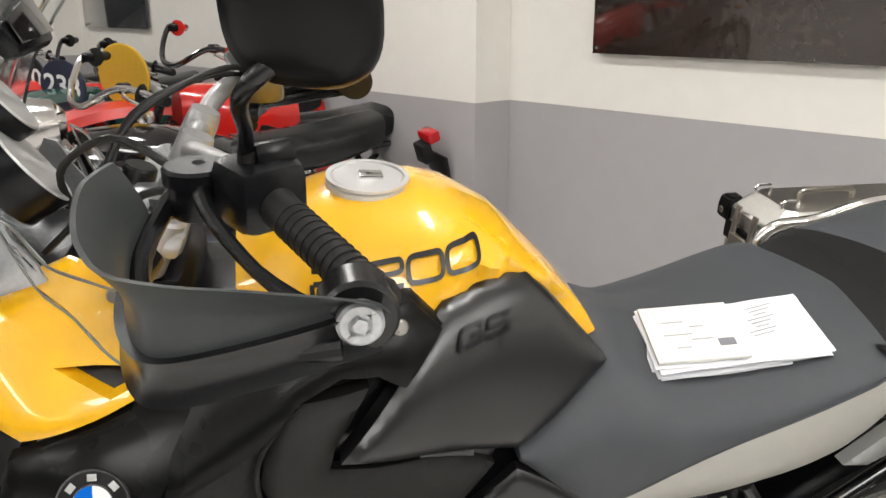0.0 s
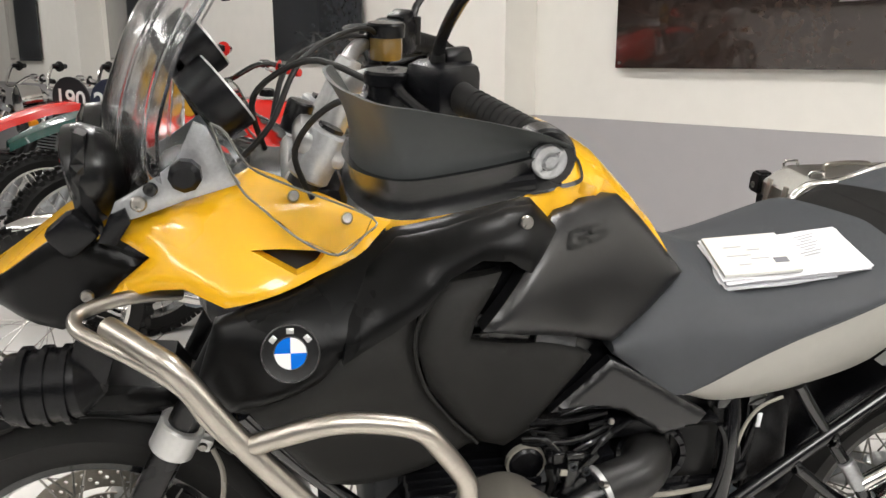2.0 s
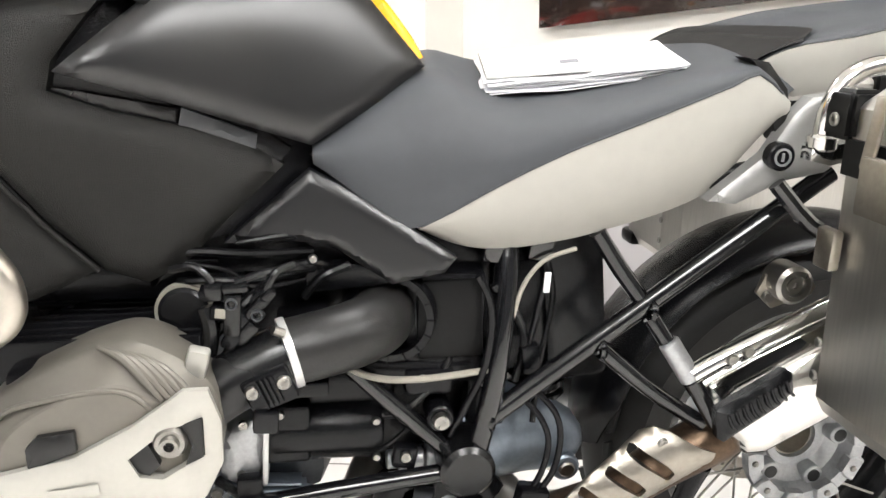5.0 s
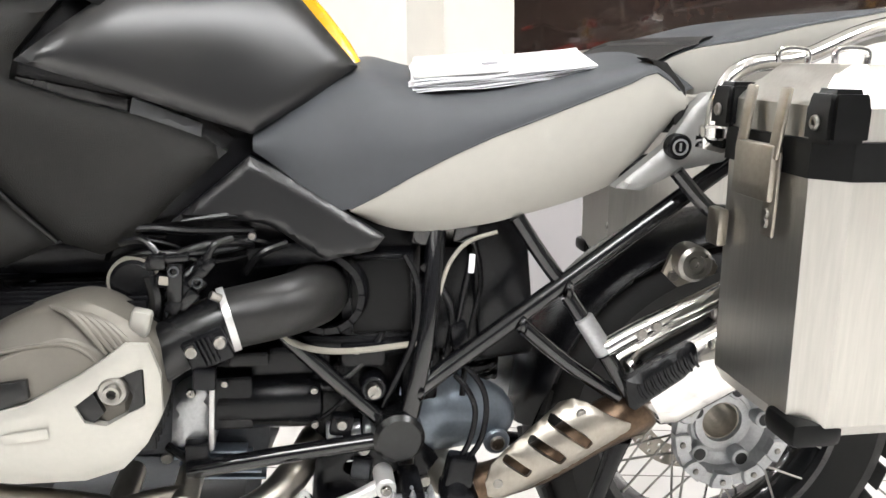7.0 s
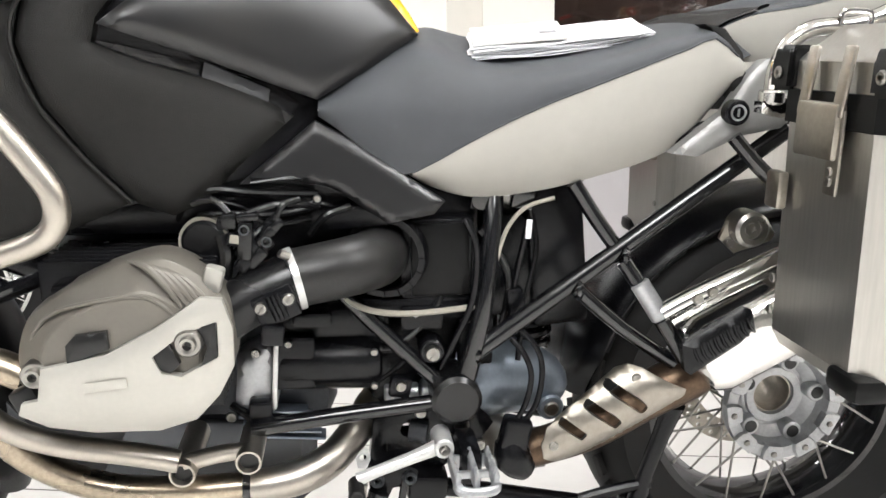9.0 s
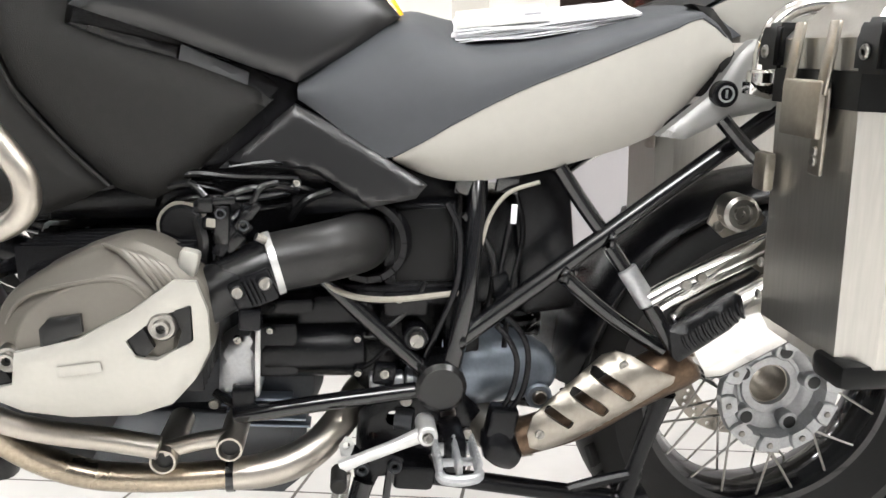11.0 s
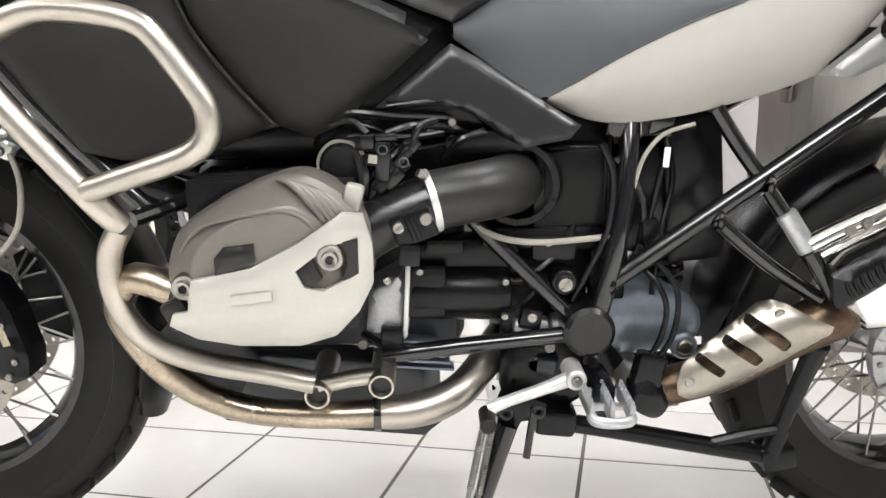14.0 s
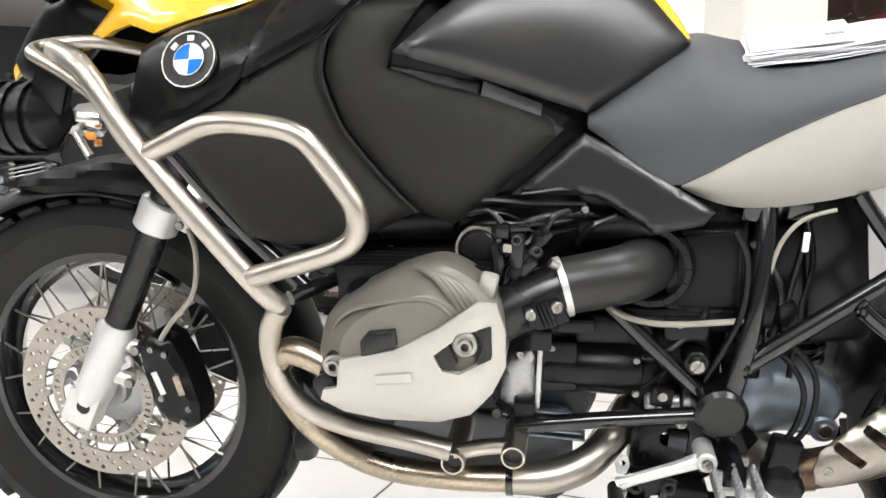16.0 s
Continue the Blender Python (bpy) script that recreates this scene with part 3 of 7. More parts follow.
part("trim_lip", tube(bmesh.new(), [(x, skin(x, z) + .001, z) for x, z in ((-.05, .708), (.0, .712), (.035, .709), (.055, .701), (.088, .679), (.116, .660))], [.002, .005, .005, .005, .004, .002], 8), M_SATIN, bike)
part("inner_filler", block(bmesh.new(), (-.03, -.10, .70), (.22, .14, .09), bevel=.02), M_DARKBOX, bike)
part("inner_filler", block(bmesh.new(), (-.23, -.11, .665), (.28, .18, .05), bevel=.015), M_DARKBOX, bike)
# dark core behind the panels
part("backing_panel", sheet([(-.50, .80), (-.40, .92), (-.20, 1.0), (.03, 1.0), (.155, .885), (.03, .79), (.10, .735), (.16, .69), (.11, .675), (-.04, .715), (-.10, .70), (-.30, .66), (-.40, .68)], on(.036), .02, 0, .02, .03), M_DARKBOX, bike)
bm = bmesh.new()
block(bm, (-.22, 0, .83), (.42, .33, .30), bevel=.05)
block(bm, (-.43, 0, .90), (.26, .28, .14), bevel=.04)
part("inner_frame_cover", bm, M_DARKBOX, bike)

def eased(xs, ys, w=.022):
    g = [(-2, .06), (-1, .24), (0, .40), (1, .24), (2, .06)]
    return lambda x: sum(q * float(np.interp(x + k * w * .8, xs, ys)) for k, q in g)


# seat: a dark cover above the seam, a light panel below it
SX = [.033, .058, .097, .142, .178, .205, .249, .335, .407, .449, .503, .529, .553, .577]
s_low = eased(SX, [.792, .768, .741, .712, .693, .684, .679, .692, .712, .724, .745, .772, .796, .838])
s_seam = lerp([.033, .142, .185, .234, .31, .40, .471, .543, .577], [.712, .714, .737, .766, .803, .838, .866, .892, .880])
s_side = eased(SX, [.800, .824, .849, .874, .890, .875, .855, .861, .876, .888, .903, .905, .893, .860])
s_top = eased(SX, [.806, .83, .857, .885, .906, .896, .885, .885, .889, .897, .912, .918, .905, .865])
s_wide = eased(SX, [.178, .188, .195, .200, .200, .200, .200, .205, .208, .208, .205, .200, .196, .188])
s_round = eased([.033, .14, .178, .25, .40, .577], [.155, .125, .100, .108, .128, .155])
upper, lower = [], []
for i in range(48):
    x = .033 + .544 * i / 47
    lo, side, top, w = s_low(x), s_side(x), s_top(x), s_wide(x)
    seam = min(max(s_seam(x), lo), side - .012)
    shoulder = s_round(x)
    row = []
    for k in range(9):
        t = k / 8
        z = seam + (side - seam) * t
        row.append((x, -(w + .010 * math.sin(math.pi * (z - lo) / max(side - lo, .01) * .9) - (w - shoulder) * t ** 2.6), seam + (side - seam) * (1 - (1 - t) ** 1.25)))
    y1 = -row[-1][1]
    for k in range(1, 9):
        t = k / 8
        row.append((x, -y1 * (1 - t), side + (top - side) * (1 - (1 - t) ** 1.35)))
    tail = max(0, (i - 33) / 14) ** 2
    row = [(px + .10 * tail * (1 - (py / w) ** 2), py, pz) for px, py, pz in row]
    upper.append(row + [(px, -py, pz) for px, py, pz in reversed(row[:-1])])
    if seam - lo > .001:
        rw = []
        for k in range(8):
            z = lo + (seam - lo) * k / 7
            rw.append((x, -(w - .03 * (1 - k / 7) ** 3 + .010 * math.sin(math.pi * (z - lo) / max(side - lo, .01) * .9)), z))
        lower.append(rw)
bm = strips(upper, closed=True, caps=True)
part("seat", bm, M_SEAT, bike, "dark grey vinyl rider seat")
for s in (1, -1):
    bm = strips([[(x, y * s, z) for x, y, z in rw] + [(x, (y + .02) * s, z) for x, y, z in reversed(rw)] for rw in lower], closed=True, caps=True)
    part("seat_side_panel", bm, M_SEAT_LIGHT, bike, "light grey vinyl seat side panel")
    part("seam_piping", tube(bmesh.new(), [(lower[i][-1][0], (lower[i][-1][1] - .0005) * s, lower[i][-1][2]) for i in range(0, len(lower), 3)], .0014, 6, 2), M_SEAT, bike)
# pillion seat
PX = [.545, .555, .575, .60, .66, .74, .85, .97, 1.02]
p_top, p_low = lerp(PX, [.895, .908, .922, .934, .948, .962, .975, .985, .97]), lerp(PX, [.885, .875, .862, .858, .87, .90, .93, .95, .97])
p_mid = lerp(PX, [.895, .902, .912, .920, .93, .95, .97, .985, .985])
up2, lo2 = [], []
for i in range(26):
    x = .545 + .475 * i / 25
    zt, zl, zm = p_top(x), p_low(x), p_mid(x)
    w = .165 + .025 * math.sin(math.pi * min(i / 12, 1) / 2)
    row = [(x, -w * math.cos(a) ** .7 if math.cos(a) > 0 else 0, zm + (zt - zm) * math.sin(a) ** .75) for a in (math.pi / 2 * k / 10 for k in range(11))]
    row = [(a + .13 * (1 - (b / w) ** 2) * max(0, 1 - i / 9), b, c) for a, b, c in row]
    up2.append(row + [(a, -b, c) for a, b, c in reversed(row[:-1])])
    lo2.append([(x, -w + .012, zl), (x, -w - .002, zl * .4 + zm * .6), (x, -w, zm - .001), (x, w, zm - .001), (x, w + .002, zl * .4 + zm * .6), (x, w - .012, zl)])
part("pillion_seat", strips(up2, closed=True, caps=True), M_SEAT, bike, "dark grey vinyl pillion seat")
part("pillion_front", strips([[(a - .005, b * 1.01, c + .003) for a, b, c in r] for r in up2[:4]], closed=True, caps=True), M_RUBBER, bike, "black rubber edge of the pillion seat")
part("pillion_side", strips(lo2, closed=True, caps=True), M_SEAT_LIGHT, bike, "light grey vinyl pillion side")
part("seat_gap_cover", sheet([(.520, .905), (.548, .900), (.575, .87), (.583, .84), (.59, .80), (.572, .81), (.555, .85), (.53, .90)], plane(-.192), .03, .004, .01, .014), M_RUBBER, bike)

# fairing and beak
YEL = [(-.69, .994), (-.636, 1.002), (-.593, 1.018), (-.533, 1.045), (-.477, 1.064), (-.414, 1.043), (-.33, 1.007), (-.300, 1.008), (-.345, .968), (-.395, .955), (-.428, .945), (-.515, .922), (-.566, .935), (-.602, .928), (-.672, .903), (-.655, .922), (-.609, .963)]
VENT = [(-.482, .984), (-.441, .984), (-.385, .978), (-.400, .965), (-.425, .958), (-.455, .972)]
part("upper_fairing", sheet(YEL, on(.010), .015, .008, .02, .012, holes=[VENT]), M_YELLOW, bike, "glossy yellow upper fairing")
part("vent", sheet([(a, b) for a, b in VENT], on(.024), .01, 0), M_LETTER, bike)


def beak_y(x, z):
    return lerp([-.87, -.80, -.70, -.60], [-.035, -.085, -.125, -.13])(x)


both_sides("beak_side", lambda: sheet([(-.853, .894), (-.813, .92), (-.744, .973), (-.694, .985), (-.613, .942), (-.659, .908), (-.707, .868), (-.742, .845), (-.777, .849), (-.841, .872)], beak_y, .012, .010, .02, .012), M_BLACK, bike, "black plastic beak side")
secs = []
for i in range(12):
    x = -.86 + .185 * i / 11
    w, z = abs(beak_y(x, 0)) + .004, lerp([-.86, -.80, -.744, -.69, -.67], [.890, .932, .976, 1.008, 1.015])(x)
    secs.append([(x, -w, z - .012), (x, -w * .8, z), (x, 0, z + .014), (x, w * .8, z), (x, w, z - .012), (x, w, z - .03), (x, 0, z - .012), (x, -w, z - .03)])
part("beak_top", strips(secs, closed=True, caps=True), M_YELLOW, bike, "glossy yellow beak")
secs = [[(x, -w, z), (x, 0, z - .012), (x, w, z), (x, w, z + .012), (x, 0, z + .004), (x, -w, z + .012)] for x, w, z in ((-.85, .035, .872), (-.80, .075, .858), (-.74, .10, .845), (-.70, .11, .86))]
part("beak_lower", strips(secs, closed=True, caps=True), M_INSERT, bike)
bm = bmesh.new()
bolt(bm, (-.694, -.150, .912), .007)
part("beak_screw", bm, M_BOLT, bike)

# ---- wheels ----
def ring_holes(c, radii, count, r, skew=0.0):
    out = []
    for k, rad in enumerate(radii):
        for i in range(count):
            a = 2 * math.pi * (i + skew * k) / count
            out.append([(c[0] + rad * math.cos(a) + r * math.cos(b), c[1] + rad * math.sin(a) + r * math.sin(b)) for b in (2 * math.pi * q / 7 for q in range(7))])
    return out


def circle(c, r, n=48):
    return [(c[0] + r * math.cos(a), c[1] + r * math.sin(a)) for a in (2 * math.pi * k / n for k in range(n))]


def wheel(name, c, R, rim_r, width, spokes, label, parent):
    w = new(name)
    w.parent = parent
    w.matrix_basis = pose(*c)
    tagged(w, label)
    h = width / 2
    prof = [(rim_r - .004, -h * .62), (rim_r + .012, -h * .80), (rim_r + .05, -h * .97), (R - .055, -h), (R - .030, -h * .88), (R - .012, -h * .62), (R - .003, -h * .33), (R, 0)]
    prof = prof + [(r, -o) for r, o in reversed(prof[:-1])]
    bm = lathe(bmesh.new(), prof, (0, 0, 0), 96)
    part("tyre", bm, M_RUBBER, w, "black road tyre with grooved tread")
    # tread blocks along the shoulders
    n, block0 = 36, {}
    for i in range(n):
        for s in (-1, 1):
            m = Matrix.Rotation(-2 * math.pi * i / n, 4, "Y")
            if s not in block0:
                block0[s] = part("tread_block", block(bmesh.new(), (R - .0215, s * h * .66, 0), (.009, h * .60, R * .125), (0, s * 0, 0), .002), M_RUBBER, w)
                for v in block0[s].data.vertices:
                    q = v.co - Vector((R - .0215, s * h * .66, 0))
                    q = Matrix.Rotation(radians(-s * 40), 3, "Z") @ q
                    v.co = q + Vector((R - .0205, s * h * .66, 0)) + Vector((0, 0, q.y * .4))
            else:
                shared("tread_block", block0[s], m, w)
    rh = h * .66
    prof = [(rim_r + .006, -rh), (rim_r + .006, -rh + .006), (rim_r - .008, -rh + .012), (rim_r - .012, -rh * .5), (rim_r - .020, 0), (rim_r - .012, rh * .5), (rim_r - .008, rh - .012), (rim_r + .006, rh - .006), (rim_r + .006, rh),
            (rim_r - .012, rh), (rim_r - .022, rh * .6), (rim_r - .030, 0), (rim_r - .022, -rh * .6), (rim_r - .012, -rh)]
    part("rim", lathe(bmesh.new(), prof, (0, 0, 0), 96), M_FRAME, w, "gloss black wheel rim")
    first = None
    for i in range(spokes):
        a = 2 * math.pi * i / spokes
        s = 1 if i % 2 else -1
        da = (.30 if (i // 2) % 2 else -.30)
        if first is None or i < 4:
            p0 = (.062 * math.cos(da * 2.2), s * .036, .062 * math.sin(da * 2.2))
            p1 = (rim_r - .016, s * rh * .82, 0)
            ob = part("spoke", cyl(bmesh.new(), p0, p1, .0021, .0021, 6), M_BOLT, w)
            ob.matrix_basis = Matrix.Rotation(-a, 4, "Y")
            first = (first or []) + [ob]
        else:
            shared("spoke", first[i % 4], Matrix.Rotation(-a, 4, "Y"), w)
    return w


FC, RC = (-.765, 0, .342), (.763, 0, .324)
front = wheel("front_wheel", FC, .342, .236, .112, 40, "spoked front wheel with black rim", bike)
rear = wheel("rear_wheel", RC, .324, .216, .152, 40, "spoked rear wheel with black rim", bike)
part("hub", lathe(bmesh.new(), [(.0, -.06), (.03, -.06), (.032, -.045), (.066, -.04), (.066, -.03), (.034, -.026), (.034, .026), (.066, .03), (.066, .04), (.032, .045), (.0, .05)], (0, 0, 0), 40, closed=False), M_CAST, front)
part("valve_stem", cyl(bmesh.new(), (.02, -.012, -.222), (.02, -.012, -.178), .006, .004, 10), M_BOLT, front)
for s in (-1, 1):
    d = part("brake_disc", sheet(circle((0, 0), .1525, 96), plane(s * .072 - .002), .0045, 0, .01, .02, holes=[circle((0, 0), .112, 64)] + ring_holes((0, 0), (.121, .131, .142), 30, .0042, .33)), M_DISC, front, "drilled steel brake disc", angle=30)
    ARM = []
    for i in range(6):
        a = 2 * math.pi * i / 6
        ARM.append(a)
        bm = cyl(bmesh.new(), (.108 * math.cos(a), s * .078, .108 * math.sin(a)), (.108 * math.cos(a), s * .064, .108 * math.sin(a)), .009, chamfer=.002, segs=14)
        part("disc_button", bm, M_BOLT, d)
        part("disc_arm", cyl(bmesh.new(), (.07 * math.cos(a - .35), s * .06, .07 * math.sin(a - .35)), (.108 * math.cos(a), s * .070, .108 * math.sin(a)), .011, .006, 8), M_CAST, d)
    slots = []
    for i in range(44):
        a = 2 * math.pi * i / 44
        slots.append([(r * math.cos(a + q), r * math.sin(a + q)) for r, q in ((.078, -.03), (.087, -.03), (.087, .03), (.078, .03))])
    part("abs_ring", sheet(circle((0, 0), .091, 88), plane(s * .082 - .001), .003, 0, .01, .02, holes=[circle((0, 0), .072, 60)] + slots), M_DISC, front)
# rear hub with its five wheel bolts
bm = lathe(bmesh.new(), [(.033, -.040), (.035, -.046), (.047, -.046), (.049, -.042), (.054, -.043), (.062, -.052), (.071, -.056), (.076, -.072), (.079, -.078), (.097, -.080), (.099, -.077), (.099, -.066), (.088, -.055), (.05, -.02), (.05, .05), (.033, .05)], (0, 0, 0), 80)
hub = part("hub", bm, M_CAST, rear, "machined grey dished wheel hub with open centre")
lug0 = scr0 = None
for i in range(10):
    a = 2 * math.pi * (i + .3) / 10
    m = Matrix.Rotation(-a, 4, "Y")
    if lug0 is None:
        bm = strips([[(.074, y, -.013 * k), (.086, y, -.019 * k), (.0985, y, -.019 * k), (.0985, y, .019 * k), (.086, y, .019 * k), (.074, y, .013 * k)] for y, k in ((-.070, 1), (-.083, 1), (-.0855, .88))], closed=True, caps=True)
        lug0 = part("rim_lug", bm, M_CAST, hub)
        lug0.matrix_basis = m
        scr0 = part("lug_screw", bolt(bmesh.new(), (.088, -.0855, 0), .0042, h=.003), M_BOLT, hub)
        scr0.matrix_basis = m
    else:
        shared("rim_lug", lug0, m, hub)
        shared("lug_screw", scr0, m, hub)
for i in range(5):
    a = 2 * math.pi * (i + .12) / 5
    p = (.064 * math.cos(a), .064 * math.sin(a))
    part("bolt_boss", cyl(bmesh.new(), (p[0], -.066, p[1]), (p[0], -.03, p[1]), .0155, segs=20, chamfer=.002), M_CAST, hub)
    part("wheel_bolt", cyl(bmesh.new(), (p[0], -.0668, p[1]), (p[0], -.05, p[1]), .0105, segs=16), M_LETTER, hub)
part("hub_bore", lathe(bmesh.new(), [(.034, -.039), (.034, .05), (.031, .05), (.031, -.039)], (0, 0, 0), 32), M_SHIELD, hub)
d = part("brake_disc", sheet(circle((0, 0), .1325, 80), plane(.05), .005, 0, .01, .02, holes=[circle((0, 0), .095, 56)] + ring_holes((0, 0), (.105, .115, .124), 26, .004, .33)), M_DISC, rear, "drilled steel brake disc", angle=30)

# ---- front fork ----
def F(z, y=-.105, dx=0.0):
    """A place on the fork's line at height z."""
    return (-.775 + (z - .337) * .518 + dx, y, z)


for s in (-1, 1):
    leg = part("fork_tube", cyl(bmesh.new(), F(.44, s * .105), F(1.06, s * .105), .0235, segs=28, chamfer=.002), M_SATIN, bike, "black fork tube")
    bm = tube(bmesh.new(), [F(.345, s * .105, .0), F(.36, s * .105), F(.47, s * .105), F(.482, s * .105)], [.027, .031, .032, .0265], 28, 1)
    low = part("fork_slider", bm, M_SILVER, bike, "silver fork slider")
    part("axle_clamp", block(bmesh.new(), F(.338, s * .107, -.004), (.056, .046, .066), (0, 27, 0), .006), M_SILVER, low)
    # solid black disc: the shade inside the axle hole as colour
    part("axle_hole_disc", cyl(bmesh.new(), F(.342, s * .131, .002), F(.342, s * .1, .002), .0115, segs=20), M_LETTER, low)
    for z, ln in ((.452, .05), (.395, .062)):
        part("caliper_lug", tube(bmesh.new(), [F(z, s * .105), F(z - .012, s * .108, ln)], [.014, .011], 10, 1), M_SILVER, low)
        part("caliper_bolt", bolt(bmesh.new(), Vector(F(z - .012, s * .119, ln)), .007, (0, s, 0)), M_BOLT, low)
    part("slider_web", tube(bmesh.new(), [F(.43, s * .106, .02), F(.415, s * .108, .045), F(.40, s * .106, .03), F(.372, s * .105, .05)], .006, 8), M_SILVER, low)
    bm = tube(bmesh.new(), [F(.635, s * .105), F(.638, s * .105), F(.676, s * .105), F(.679, s * .105)], [.031, .034, .034, .031], 32, 1)
    br = part("fork_bridge_clamp", bm, M_SILVER, bike, "silver fork clamp ring")
    part("clamp_ear", block(bmesh.new(), F(.645, s * .105, .042), (.03, .02, .022), (0, 27, 0), .004), M_SILVER, br)
    part("clamp_bolt", bolt(bmesh.new(), F(.643, s * .116, .044), .0055, (0, s, 0)), M_BOLT, br)
    # caliper
    CAL = [(-.668, .452), (-.640, .468), (-.612, .455), (-.592, .415), (-.575, .345), (-.578, .315), (-.60, .306), (-.632, .318), (-.652, .348), (-.662, .40)]
    bm = sheet(CAL, plane(-.115), .055, .012, .018, .012)
    if s > 0:
        mirror_y(bm)
    cal = part("brake_caliper", bm, M_DARKBOX, bike, "black brake caliper")
    for x, z in ((-.640, .445), (-.618, .437), (-.60, .40), (-.588, .345), (-.60, .322), (-.632, .362)):
        part("caliper_screw", bolt(bmesh.new(), (x, s * .126, z), .0045, (0, s, 0)), M_BOLT, cal)
    part("caliper_mark", block(bmesh.new(), (-.634, s * .1275, .388), (.010, .001, .040), (0, -18, 0), 0), M_SILVER, cal)
    part("pad_pin", block(bmesh.new(), (-.600, s * .127, .385), (.012, .004, .034), (0, -15, 0), .002), M_HEADER, cal)
part("fork_bridge", block(bmesh.new(), (-.600, 0, .665), (.07, .17, .04), (0, 27, 0), .01), M_SILVER, bike)
part("telelever_arm", tube(bmesh.new(), [(-.56, -.04, .64), (-.42, -.07, .60), (-.30, -.09, .56)], .022, 12), M_DARKBOX, bike)
part("telelever_arm", tube(bmesh.new(), [(-.56, .04, .64), (-.42, .07, .60), (-.30, .09, .56)], .022, 12), M_DARKBOX, bike)
part("front_shock", cyl(bmesh.new(), (-.47, 0, .62), (-.39, 0, .92), .035, chamfer=.004), M_DARKBOX, bike)
part("brake_hose", tube(bmesh.new(), [F(.64, -.12, .06), (-.545, -.13, .60), (-.555, -.135, .54), (-.60, -.13, .49), (-.625, -.12, .46)], .0042, 8), M_HOSE, bike, "grey braided brake hose")
# mudguards
def mudguard(c, R, w, a0, a1, n=26):
    secs = []
    for i in range(n):
        a = radians(a0 + (a1 - a0) * i / (n - 1))
        k = min(1, min(i, n - 1 - i) / 3 * .5 + .5)
        row = []
        for j in range(9):
            b = math.pi * (j / 8 - .5)
            row.append((R - .028 * (1 - math.cos(b)) , w * k * math.sin(b)))
        ring = [(c[0] + r * math.cos(a), y, c[2] + r * math.sin(a)) for r, y in row] + [(c[0] + (r - .004) * math.cos(a), y * .97, c[2] + (r - .004) * math.sin(a)) for r, y in reversed(row)]
        secs.append(ring)
    return strips(secs, closed=True, caps=True)


part("front_mudguard", mudguard(FC, .372, .075, 52, 128), M_BLACK, bike, "black front mudguard")
part("front_mudguard_tail", mudguard(FC, .366, .078, -22, 50), M_BLACK, bike, "black front mudguard tail")
bm = sheet([(-.90, .70), (-.80, .725), (-.70, .735), (-.62, .725), (-.60, .69), (-.66, .68), (-.74, .69), (-.82, .685)], plane(-.075), .15, .012, .02, .014)
part("mudguard_top", bm, M_BLACK, bike, "black mudguard extender")

# ---- crash bars ----
bars = part("crash_bar", tube(bmesh.new(), [(-.655, -.235, .905), (-.60, -.29, .895), (-.565, -.315, .876), (-.492, -.33, .774), (-.371, -.33, .622), (-.345, -.315, .588)], .0145, 16, 5), M_BAR, bike, "brushed stainless steel crash bar")
part("upper_loop", tube(bmesh.new(), [(-.495, -.328, .779), (-.445, -.340, .799), (-.410, -.350, .813), (-.385, -.354, .818), (-.355, -.356, .8175), (-.315, -.359, .812), (-.290, -.361, .804), (-.273, -.362, .790), (-.236, -.363, .738), (-.226, -.363, .714), (-.229, -.362, .690), (-.250, -.359, .671), (-.30, -.350, .653), (-.371, -.335, .629)], .0135, 16, 5), M_BAR, bars)
part("front_loop", tube(bmesh.new(), [(-.506, -.318, .772), (-.542, -.30, .805), (-.567, -.285, .838), (-.62, -.265, .872), (-.675, -.245, .897), (-.695, -.225, .905), (-.69, -.20, .912), (-.64, -.17, .915), (-.58, -.13, .90)], .0095, 12, 5), M_BAR, bars)
part("inner_strut", tube(bmesh.new(), [(-.50, -.27, .79), (-.44, -.25, .70), (-.37, -.24, .62), (-.33, -.24, .58)], .012, 12, 5), M_FRAME, bars)
part("lower_bar", tube(bmesh.new(), [(-.345, -.315, .585), (-.366, -.302, .550), (-.374, -.285, .50), (-.358, -.275, .450), (-.325, -.265, .416), (-.272, -.26, .395), (-.20, -.26, .381), (-.145, -.26, .368)], .0145, 16, 5), M_BAR, bars)
part("cross_bar", tube(bmesh.new(), [(-.145, -.235, .352), (-.10, -.23, .36), (-.06, -.23, .364)], .0115, 12, 3), M_BAR, bars)
for x, z in ((-.144, .345), (-.062, .358)):
    part("bar_end", lathe(bmesh.new(), [(.0125, -.252), (.0135, -.255), (.0160, -.255), (.0170, -.252), (.0170, -.13), (.0125, -.13)], (x, 0, z), 28), M_BAR, bars)
    # black plug paints the dark inside of the tube end
    part("bar_bore_plug", cyl(bmesh.new(), (x, -.245, z), (x, -.15, z), .0126, segs=20), M_LETTER, bars)
part("upper_brace", tube(bmesh.new(), [(-.345, -.28, .585), (-.28, -.20, .60), (-.22, -.16, .62)], .010, 10, 3), M_FRAME, bars)
